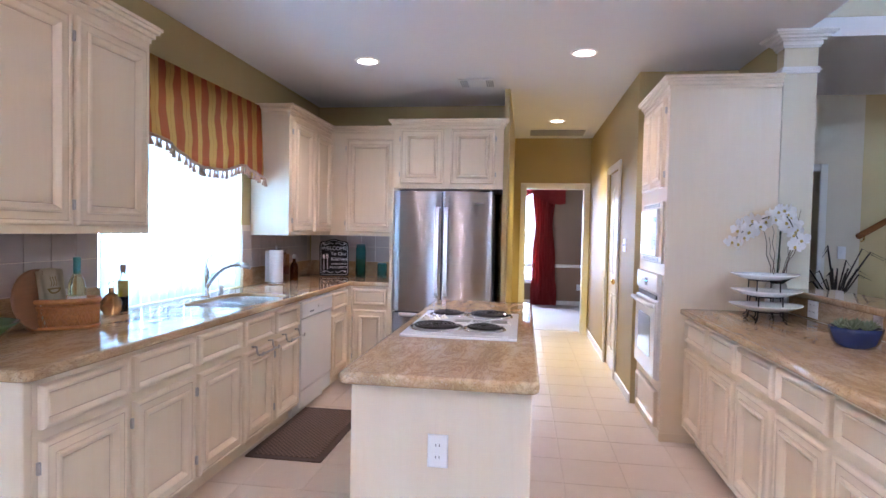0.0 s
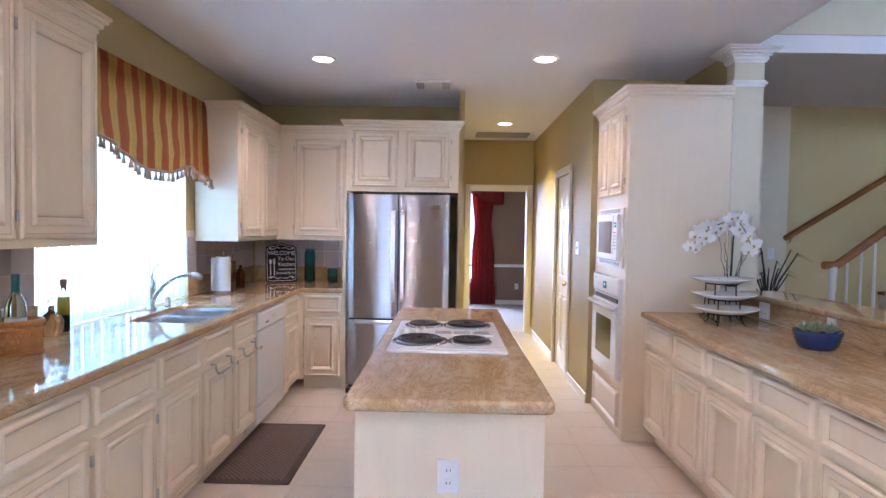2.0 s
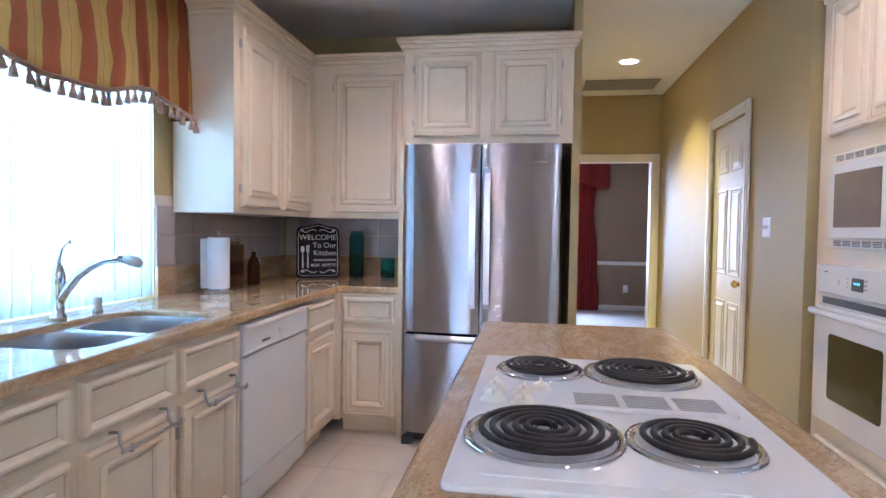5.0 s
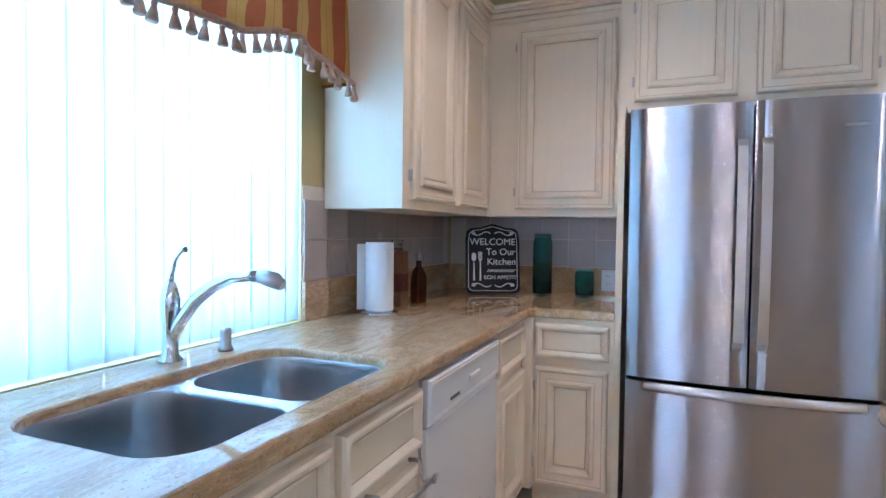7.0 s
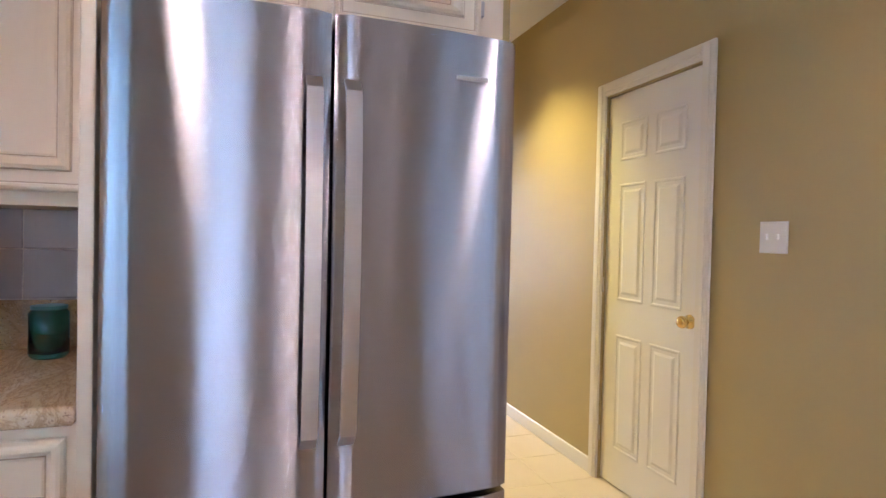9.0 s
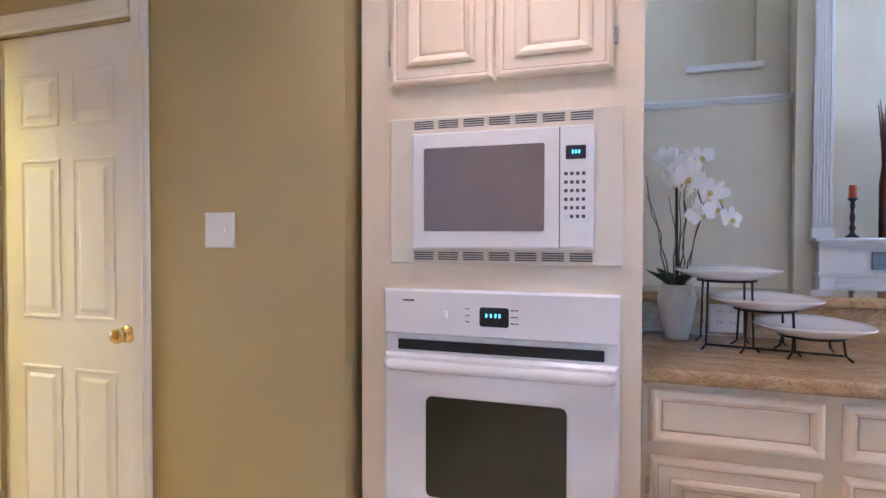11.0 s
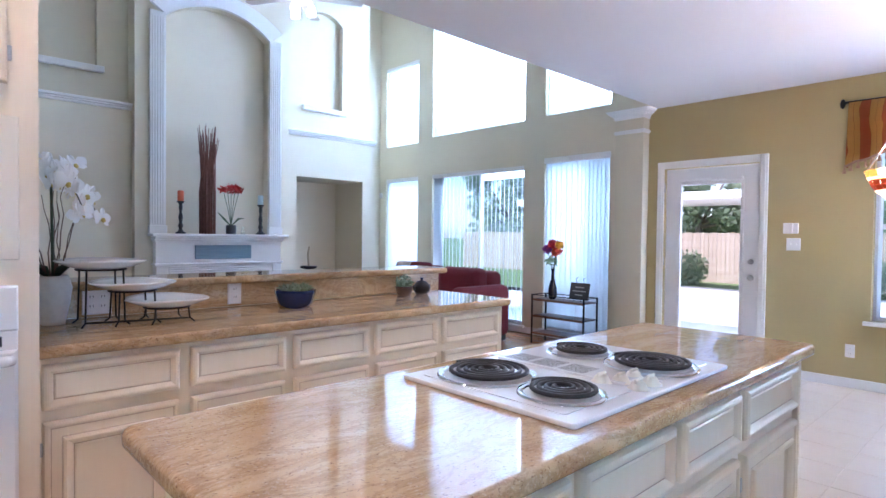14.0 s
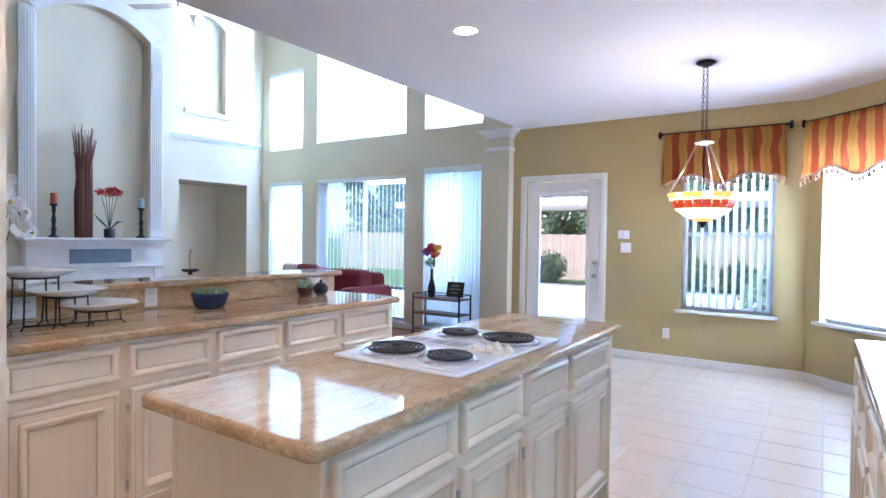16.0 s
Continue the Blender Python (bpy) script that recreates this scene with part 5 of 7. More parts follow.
inner = arch_outline(-0.625, 0.625, 3.78, 4.02, 0.24)[1:-1]
outer = arch_outline(-0.80, 0.80, 3.78, 4.20, 0.30)[1:-1]
part("arch_trim", prism(inner + outer[::-1], -0.05, 0.0, axis="x"), WHITE, mantel)
part("shelf", bx(-0.22, 0.0, -0.82, 0.82, 1.255, 1.288, 0.006), WHITE, mantel)
bm = bmesh.new()
for o, z0, z1 in ((0.17, 1.225, 1.255), (0.14, 1.20, 1.225)):
    box(bm, -o, 0.0, -0.78, 0.78, z0, z1, 0.004, 1)
part("shelf_moulding", bm, WHITE, mantel)
part("frieze", bx(-0.11, 0.0, -0.76, 0.76, 0.95, 1.20, 0.003, 1), WHITE, mantel)
part("lower_moulding", bx(-0.14, 0.0, -0.78, 0.78, 0.925, 0.95, 0.005), WHITE, mantel)
for k in range(5):
    part("reed", bx(-0.125, -0.109, -0.62, 0.62, 0.80 + k * 0.025, 0.815 + k * 0.025, 0.004, 1), WHITE, mantel)
part("architrave", bx(-0.11, 0.0, -0.76, 0.76, 0.76, 0.925), WHITE, mantel)
for s in (-1, 1):
    part("corner_block", bx(-0.13, -0.10, s * 0.70 - 0.06, s * 0.70 + 0.06, 0.78, 0.91, 0.004, 1), WHITE, mantel)
    part("leg", bx(-0.11, 0.0, s * 0.66 - 0.10, s * 0.66 + 0.10, 0.0, 0.76, 0.003, 1), WHITE, mantel)
part("firebox", bx(-0.02, 0.01, -0.56, 0.56, 0.0, 0.76), BLACK, mantel, "dark firebox opening")

# ---- ceiling fan lamp of the living room ----
fan = thing("ceiling_fan", 5.45, 2.25, 3.62, "white living room ceiling fan with frosted lamps", "ceiling fan")
part("rod", tube([(0, 0, 0.25), (0, 0, TOP - 3.62)], 0.013, 8), WHITE, fan)
part("motor", lathe([(0, 0.12), (0.09, 0.13), (0.12, 0.17), (0.12, 0.24), (0.06, 0.28), (0, 0.28)], 24), WHITE, fan)
for i in range(5):
    a = 2 * math.pi * i / 5 + 0.5
    c, s = math.cos(a), math.sin(a)
    bm = bx(0.15, 0.66, -0.06, 0.06, 0.19, 0.198, 0.003, 1)
    bmesh.ops.rotate(bm, verts=bm.verts, matrix=Matrix.Rotation(a, 3, "Z"))
    part("blade", bm, WHITE, fan)
SHADE = glow("frosted_lamp_glass", (1.0, 0.93, 0.82), 5)
for i in range(3):
    a = 2 * math.pi * i / 3
    part("lamp_shade", lathe([(0.02, 0.11), (0.03, 0.09), (0.05, 0.03), (0.045, 0.0), (0, 0.0)], 14, None, Matrix.Translation((0.11 * math.cos(a), 0.11 * math.sin(a), 0.0))), SHADE, fan, "lit frosted glass shade")

# ---- stairs in the entry ----
st = thing("staircase", 4.13, 6.25, 0, "white staircase with brown treads and wooden handrail", "staircase", "", "structure")
TREAD = wood("stair_oak", (0.26, 0.10, 0.035), (0.36, 0.16, 0.06), (0.06, 1, 1), 0.25)
for i in range(13):
    part("riser", bx(i * 0.27, i * 0.27 + 0.02, -0.42, 0.469, i * 0.178, (i + 1) * 0.178), WHITE, st)
    part("tread", bx(i * 0.27 - 0.025, (i + 1) * 0.27, -0.44, 0.469, (i + 1) * 0.178, (i + 1) * 0.178 + 0.03, 0.006, 1), TREAD, st)
part("stringer", prism([(0, 0), (3.5, 0), (3.5, 2.31), (0.0, 0.05)], -0.47, -0.445, axis="y"), WHITE, st)


def rail_z(x):
    return 1.20 + 0.68 * max(0, x)


part("newel_post", lathe([(0.045, 0.0), (0.045, 0.25), (0.03, 0.28), (0.04, 0.34), (0.028, 0.5), (0.024, 0.95), (0.032, 1.05), (0.028, 1.10), (0.036, 1.15), (0.036, 1.205)], 16, None, Matrix.Translation((0.02, -0.40, 0))), WHITE, st)
for i in range(22):
    x = 0.14 + i * 0.115
    z0 = 0.178 * (int(x / 0.27) + 1) + 0.03
    part("baluster", lathe([(0.015, z0), (0.015, z0 + 0.14), (0.011, z0 + 0.18), (0.015, z0 + 0.30), (0.009, rail_z(x) - 0.05), (0.011, rail_z(x))], 8, None, Matrix.Translation((x, -0.40, 0))), WHITE, st)
part("handrail", tube([(-0.06, -0.40, 1.215), (0.05, -0.40, 1.22), (0.18, -0.40, rail_z(0.18) - 0.01), (0.5, -0.40, rail_z(0.5) + 0.02), (3.0, -0.40, rail_z(3.0) + 0.02)], 0.034, 10), TREAD, st, "brown wooden handrail")
wr = thing("wall_handrail", 4.22, 6.66, 1.43, "brown wooden handrail bracketed to the stair wall", "handrail")
part("rail", tube([(0.0, 0, 0), (2.6, 0, 1.65)], 0.027, 10), TREAD, wr)
for x in (0.06, 1.2, 2.4):
    part("bracket", tube([(x, 0, x * 0.635 - 0.02), (x, 0.02, x * 0.635 - 0.07), (x, 0.058, x * 0.635 - 0.08)], 0.007, 6), BRASS, wr)
# room seen past the column in the entry
eb = thing("slat_blind", 4.37, 8.60, 0.56, "white slatted blind in the room behind the entry", "blind")
for i in range(31):
    bm = bx(0.01, 0.72, -0.02, 0.02, -0.001, 0.001)
    bmesh.ops.rotate(bm, verts=bm.verts, matrix=Matrix.Rotation(radians(35), 3, "X"))
    bmesh.ops.translate(bm, verts=bm.verts, vec=(0, 0.05, 0.03 + i * 0.044))
    part("slat", bm, SLAT, eb)
ed = thing("doorway_entry", 3.40, 6.72, 0, "white cased doorway in the entry wall", "doorway", "", "structure")
for a, b in ((0.505, 0.57), (-0.03, 0.035)):
    part("casing", bx(a, b, -0.02, 0, 0, 2.10, 0.004, 1), TRIM, ed)
part("casing", bx(0.036, 0.504, -0.02, 0, 2.03, 2.10, 0.004, 1), TRIM, ed)
outlet(4.12, 6.72, 1.28, 0, "white light switch on the entry wall", "light_switch", 1, True)
gv = thing("grass_vase", 3.93, 6.42, 0, "tall floor vase with dark dried grasses in the entry", "vase")
part("vase", lathe([(0, 0), (0.10, 0), (0.15, 0.2), (0.13, 0.5), (0.08, 0.68), (0.10, 0.72), (0.08, 0.72), (0.06, 0.66), (0, 0.64)], 20), plain("grey_vase", (0.30, 0.30, 0.33), 0.4), gv)
STEM = plain("dark_dried_grass", (0.05, 0.035, 0.03), 0.8)
rng = random.Random(4)
for i in range(22):
    a, l, h = rng.uniform(0, 6.28), rng.uniform(0.08, 0.42), rng.uniform(0.35, 0.75)
    c, s = math.cos(a), math.sin(a)
    part("grass_blade", tube([(0, 0, 0.66), (0.25 * l * c, 0.25 * l * s, 0.66 + 0.55 * h), (0.65 * l * c, 0.65 * l * s, 0.66 + 0.95 * h), (l * c, l * s, 0.66 + 0.85 * h)], 0.006, 4, radii=[0.005, 0.008, 0.006, 0.001]), STEM, gv)

# ---- room beyond the passage ----
TAN = paint("brown_room_paint", (0.30, 0.20, 0.135))
wall_with_holes("wall_room_far", "x", 12.2, 12.36, -1.4, 3.2, 0, C, [(0.55, 1.42, 0.45, 2.25)], TAN, "brown painted far wall with a window")
wall_with_holes("wall_room_right", "y", 2.62, 2.76, 9.262, 12.2, 0, C, [], TAN, "brown painted side wall")
wall_with_holes("wall_room_left", "y", -1.54, -1.4, 9.262, 12.2, 0, C, [], TAN, "brown painted side wall")
structure("ceiling_room", bx(-1.54, 2.76, 9.262, 12.36, C, C + 0.12), CEIL, "white ceiling of the room beyond", "ceiling")
structure("trim_chair_rail", bx(-1.4, 2.62, 12.165, 12.199, 0.74, 0.80, 0.008), WHITE, "white chair rail on the brown wall", "moulding")
structure("trim_room_base", bx(-1.4, 2.62, 12.18, 12.199, 0.004, 0.09, 0.004, 1), WHITE, "white baseboard on the brown wall", "baseboard")
window("window_10", 0.55, 12.2, 0, 0.87, 0.45, 2.25, "window of the room beyond with slatted blind", (), (0.5,))
hb = thing("slat_blind", 0.56, 12.22, 0.46, "white horizontal slatted blind in the far window", "blind")
for i in range(40):
    bm = bx(0.01, 0.84, -0.02, 0.02, -0.001, 0.001)
    bmesh.ops.rotate(bm, verts=bm.verts, matrix=Matrix.Rotation(radians(35), 3, "X"))
    bmesh.ops.translate(bm, verts=bm.verts, vec=(0, 0.03, 0.03 + i * 0.044))
    part("slat", bm, SLAT, hb)
outlet(2.26, 12.198, 0.36, 0, "white outlet low on the brown wall")
VELVET = plain("dark_red_drape", (0.40, 0.04, 0.035), 0.85, 0.0, 0.25, 40)
cu = thing("curtain", 1.56, 12.10, 0.006, "dark red floor-length drape tied at the window", "curtain")
bm = bmesh.new()
rows = []
for j in range(15):
    v = j / 14
    z = 2.42 * (1 - v)
    wv = 0.22 - 0.06 * math.exp(-((z - 1.55) / 0.35) ** 2) + 0.03 * (v > 0.85)
    rows.append([bm.verts.new((wv * (2 * i / 40 - 1) + 0.03 * v, 0.035 * math.sin(i * 1.15 + 0.4 * math.sin(v * 3)) * (0.6 + 0.4 * v), z)) for i in range(41)])
for a, b in zip(rows, rows[1:]):
    for i in range(40):
        bm.faces.new((a[i], a[i + 1], b[i + 1], b[i])).smooth = True
bmesh.ops.solidify(bm, geom=bm.faces[:], thickness=0.004)
part("drape", bm, VELVET, cu)
bm = bmesh.new()
rows = []
for j in range(9):
    v = j / 8
    rows.append([bm.verts.new((-1.1 + 1.5 * i / 40, -0.07 - 0.02 * math.sin(i * 0.9 + v * 2), 2.45 - v * (0.28 + 0.22 * abs(math.sin(i / 40 * math.pi * 1.5 + 0.4))))) for i in range(41)])
for a, b in zip(rows, rows[1:]):
    for i in range(40):
        bm.faces.new((a[i], a[i + 1], b[i + 1], b[i])).smooth = True
bmesh.ops.solidify(bm, geom=bm.faces[:], thickness=0.004)
part("swag", bm, VELVET, cu, "dark red swagged top")
area("sky_room", 0.875, 12.5, 1.4, 0.8, 1.7, (0, -1, 0), 120, DAY)

# ---- garden ----
LEAF = Mat("leaf_green")
oi = LEAF.add("ShaderNodeNewGeometry")
LEAF.color(LEAF.ramp(oi.outputs["Random Per Island"], [(0, (0.13, 0.17, 0.10)), (0.6, (0.20, 0.26, 0.15)), (1, (0.28, 0.33, 0.22))]))
LEAF.set(0.5)
lt = LEAF.add("ShaderNodeBsdfTranslucent")
lt.inputs[0].default_value = (0.42, 0.50, 0.30, 1)
lm = LEAF.add("ShaderNodeMixShader")
lm.inputs[0].default_value = 0.5
LEAF.link(LEAF.b.outputs[0], lm.inputs[1])
LEAF.link(lt.outputs[0], lm.inputs[2])
LEAF.link(lm.outputs[0], LEAF.t.nodes["Material Output"].inputs[0])
LEAF = LEAF.m
BARK = plain("tree_bark", (0.26, 0.22, 0.18), 0.9, 0.0, 0.3, 25)
GRASS = plain("lawn_grass", (0.10, 0.15, 0.045), 0.95, 0.0, 0.3, 3)
CONC = plain("pale_concrete", (0.58, 0.56, 0.52), 0.85, 0.0, 0.1, 2)
FENCE = wood("weathered_fence_wood", (0.36, 0.28, 0.20), (0.50, 0.41, 0.31), (1, 1, 0.06), 0.85, 20)
structure("ground", bx(-300, 300, -500, 300, -0.40, -0.20), GRASS, "green lawn that reaches the horizon", "ground")
structure("patio", bx(-6, 9.5, -11.5, SY - 0.165, -0.195, -0.10, 0.01), CONC, "pale sunlit concrete patio", "pavement")
fence = thing("garden_fence", 6, -15.0, -0.2, "weathered wooden board fence at the end of the garden", "fence")
for z in (0.35, 1.35):
    part("rail", bx(-14, 14, 0.0, 0.05, z, z + 0.09), FENCE, fence)
bm = bx(-0.069, 0.069, 0.05, 0.07, 0, 1.72, 0.004, 1)
plank = bpy.data.meshes.new("board")
bm.to_mesh(plank)
bm.free()
plank.materials.append(FENCE)
for i in range(196):
    o = new("board", plank)
    o.parent = fence
    o.location = (-13.95 + i * 0.1425, 0.004 * math.sin(i * 3.1), 0.01 * math.sin(i * 1.9))
fence2 = thing("side_fence", -8, -8, -0.2, "weathered wooden board fence along the garden side", "fence", "", "", 90)
part("rail", bx(-7, 9, 0.0, 0.05, 1.2, 1.3), FENCE, fence2)
for i in range(112):
    o = new("board", plank)
    o.parent = fence2
    o.location = (-6.95 + i * 0.1425, -0.12, 0.01 * math.sin(i * 1.9))


def leaves(bm, centre, radius, count, size, rng):
    for _ in range(count):
        d = Vector((rng.gauss(0, 1), rng.gauss(0, 1), rng.gauss(0, 0.8))).normalized() * radius * rng.uniform(0.55, 1.0)
        p = Vector(centre) + d
        a = Vector((rng.gauss(0, 1), rng.gauss(0, 1), rng.gauss(0, 1))).normalized()
        b = a.cross(Vector((rng.gauss(0, 1), rng.gauss(0, 1), rng.gauss(0, 1)))).normalized()
        s = size * rng.uniform(0.6, 1.3)
        bm.faces.new([bm.verts.new(p + v) for v in (a * s, b * s * 0.55, -a * s, -b * s * 0.55)])


def tree(x, y, h, seed):
    rng = random.Random(seed)
    t = thing("tree", x, y, -0.2, "leafy green garden tree behind the fence", "tree", "garden trees")
    part("trunk", tube([(0, 0, 0), (0.05, 0.02, h * 0.25), (0.0, 0.1, h * 0.5), (0.1, 0.05, h * 0.75)], 0.1, 8, radii=[0.2, 0.15, 0.11, 0.05]), BARK, t)
    bm = bmesh.new()
    for i in range(16):
        a, r = rng.uniform(0, 6.28), rng.uniform(0.2, 0.34) * h
        c = (r * math.cos(a), r * math.sin(a) * 0.8, h * rng.uniform(0.26, 0.92))
        if i < 7:
            part("limb", tube([(0.02, 0.05, h * 0.35), (c[0] * 0.5, c[1] * 0.5, (h * 0.4 + c[2]) / 2), c], 0.05, 5, radii=[0.08, 0.05, 0.02]), BARK, t)
        leaves(bm, c, h * rng.uniform(0.13, 0.19), 300, 0.17, rng)
    part("crown", bm, LEAF, t)


for i, (x, y, h) in enumerate(((2.2, -17.5, 5.2), (5.5, -19, 6.5), (9.5, -18, 5.6), (13, -19.5, 7.0), (17, -18, 6.0), (-1.5, -19, 6.0), (-6, -16, 5.5), (21, -20, 7))):
    tree(x, y, h, i + 11)


def shrub(x, y, r, seed):
    rng = random.Random(seed)
    t = thing("shrub", x, y, -0.2, "rounded clipped green garden shrub", "shrub", "garden shrubs")
    bm = bmesh.new()
    leaves(bm, (0, 0, r * 0.9), r, 420, 0.09, rng)
    leaves(bm, (0.1, 0, r * 0.6), r * 0.9, 300, 0.09, rng)
    part("foliage", bm, LEAF, t)
    part("stem", tube([(0, 0, 0), (0, 0, r)], 0.03, 6), BARK, t)


for i, (x, y, r) in enumerate(((1.9, -13.6, 0.55), (3.2, -13.8, 0.6), (-0.5, -6.0, 0.7), (0.4, -6.2, 0.65), (-1.5, -6.1, 0.7), (8, -13.5, 0.6), (11, -13.6, 0.6))):
    shrub(x, y, r, i + 40)
BRICK = plain("red_brick", (0.36, 0.14, 0.09), 0.9, 0.0, 0.25, 30)
solo("brick_pier", bx(3.5, 4.2, -14.9, -14.3, -0.2, 1.75, 0.01), BRICK, "red brick garden pier at the fence", "pier")
pc = thing("patio_cover", 3.0, -11.0, -0.1, "white flat patio roof on posts in the garden", "patio cover")
part("roof", bx(-8, 9, -1.6, 1.6, 2.42, 2.62, 0.01), WHITE, pc)
for x in (-7.5, -2.5, 6.0, 8.6):
    part("post", bx(x - 0.06, x + 0.06, 1.3, 1.42, 0, 2.42), WHITE, pc)

# ---- things on the sink counter ----
CT = 0.917
TEAL = glass("teal_glass", (0.16, 0.68, 0.72), 0.05)
AMBERG = glass("amber_glass", (0.24, 0.07, 0.02), 0.03)
CLEAR = glass("clear_bottle_glass", (0.93, 0.97, 0.93), 0.02)
PAPER = plain("paper_towel", (0.82, 0.81, 0.80), 0.95, 0.0, 0.03, 120)

pt = thing("paper_towel_holder", -0.914, 5.60, CT, "chrome stand with a white paper towel roll", "paper towels")
part("base", lathe([(0, 0.012), (0.07, 0.012), (0.078, 0.008), (0.078, 0.002), (0.07, 0.0), (0, 0)], 24), CHROME, pt)
part("roll", lathe([(0.02, 0.018), (0.056, 0.018), (0.057, 0.022), (0.057, 0.288), (0.056, 0.292), (0.02, 0.292)], 28), PAPER, pt, "white paper towel roll")
part("rod", tube([(0, 0, 0.01), (0, 0, 0.30), (0.0, 0.012, 0.318), (0, 0, 0.33), (0, -0.012, 0.318), (0, -0.001, 0.302)], 0.004, 6), CHROME, pt)
part("loose_sheet", prism([(-0.057, 0.03), (-0.060, 0.0), (-0.085, -0.035), (-0.083, -0.037), (-0.057, -0.003), (-0.055, 0.03)], 0.018, 0.285, axis="z"), PAPER, pt)

ib = thing("infused_bottle", -0.95, 5.83, CT, "tall square glass bottle filled with layered dried beans", "bottle")
part("glass_body", prism(rounded(-0.04, 0.04, -0.04, 0.04, 0.01), 0.0, 0.25, axis="z", bevel=0.006), CLEAR, ib)
BEAN = plain("bean_layer", (0.22, 0.07, 0.04), 0.8, 0.0, 0.5, 90)
BEAN2 = plain("seed_layer", (0.36, 0.17, 0.08), 0.8, 0.0, 0.5, 90)
for i, (z0, z1, mt) in enumerate(((0.005, 0.07, BEAN2), (0.07, 0.15, BEAN), (0.15, 0.245, BEAN2))):
    part("filling", bx(-0.036, 0.036, -0.036, 0.036, z0 + 0.001, z1), mt, ib)
part("neck", lathe([(0.03, 0.25), (0.022, 0.262), (0.022, 0.285), (0.027, 0.288), (0.027, 0.30), (0, 0.302)], 16), CLEAR, ib)

ab = thing("amber_bottle", -0.93, 6.02, CT, "small amber glass oil bottle with steel cap", "bottle")
part("glass_body", lathe([(0, 0), (0.036, 0), (0.039, 0.006), (0.039, 0.12), (0.03, 0.15), (0.013, 0.175), (0.013, 0.205), (0, 0.207)], 20), AMBERG, ab)
part("cap", lathe([(0.016, 0.20), (0.016, 0.225), (0.008, 0.24), (0, 0.241)], 14), NICKEL, ab)
part("clasp", tube([(0.017, 0, 0.23), (0.032, 0, 0.22), (0.034, 0, 0.19), (0.022, 0, 0.185)], 0.002, 5), NICKEL, ab)


def mason_jar(x, y, r, h, label):
    t = thing("glass_jar", x, y, CT, label, "jar", "teal jars")
    part("glass_body", lathe([(0, 0.002), (r * 0.85, 0), (r, 0.012), (r, h * 0.86), (r * 0.86, h * 0.92), (r * 0.86, h * 0.95), (r * 0.82, h * 0.95), (r * 0.82, h * 0.9), (r * 0.94, h * 0.84), (r * 0.94, 0.02), (0, 0.012)], 24), TEAL, t)
    part("lid", lathe([(r * 0.89, h * 0.93), (r * 0.90, h * 0.995), (r * 0.86, h), (0, h)], 24), plain("teal_lid", (0.03, 0.14, 0.15), 0.35) if "teal_lid" not in bpy.data.materials else bpy.data.materials["teal_lid"], t, "dark teal lid")


mason_jar(-0.459, 6.60, 0.052, 0.335, "tall teal glass canister with lid beside the welcome sign")
mason_jar(-0.238, 6.62, 0.05, 0.148, "short teal glass jar with lid near the refrigerator")

# welcome sign
sign = thing("welcome_sign", -0.70, 6.50, CT + 0.004, "black welcome sign with white lettering leaning in the corner", "sign")
sign.matrix_world = pose(-0.715, 6.535, CT + 0.004, -8, 0, 27)
SIGN_BLACK = plain("chalk_black", (0.012, 0.012, 0.014), 0.85)
SIGN_WHITE = plain("sign_white", (0.80, 0.80, 0.78), 0.6)
SW, SH = 0.30, 0.385
out = [(-0.15, 0.02), (-0.14, 0.006), (-0.12, 0.0), (0.12, 0.0), (0.14, 0.006), (0.15, 0.02), (0.15, 0.30), (0.142, 0.345), (0.12, 0.36), (0.07, 0.365), (0.04, 0.375), (0.0, 0.385), (-0.04, 0.375), (-0.07, 0.365), (-0.12, 0.36), (-0.142, 0.345), (-0.15, 0.30)]
part("board", prism(out, 0.0, 0.014, axis="y"), SIGN_BLACK, sign)
inner = [(x * 0.9, 0.19 + (z - 0.19) * 0.92) for x, z in out]
part("border", tube([(x, -0.001, z) for x, z in inner], 0.0018, 4, closed=True), SIGN_WHITE, sign)


def lettering(parent, text, x, z, size, mat, align="CENTER", y=-0.0015):
    cu_ = bpy.data.curves.new("lettering", "FONT")
    cu_.body, cu_.size, cu_.align_x, cu_.extrude = text, size, align, 0.0006
    tmp = new("lettering", cu_)
    me = bpy.data.meshes.new_from_object(tmp.evaluated_get(bpy.context.evaluated_depsgraph_get()))
    bpy.data.objects.remove(tmp)
    me.transform(Matrix.Translation((x, y, z)) @ Matrix.Rotation(radians(90), 4, "X"))
    me.materials.append(mat)
    ob = new("lettering", me)
    ob.parent = parent
    return ob


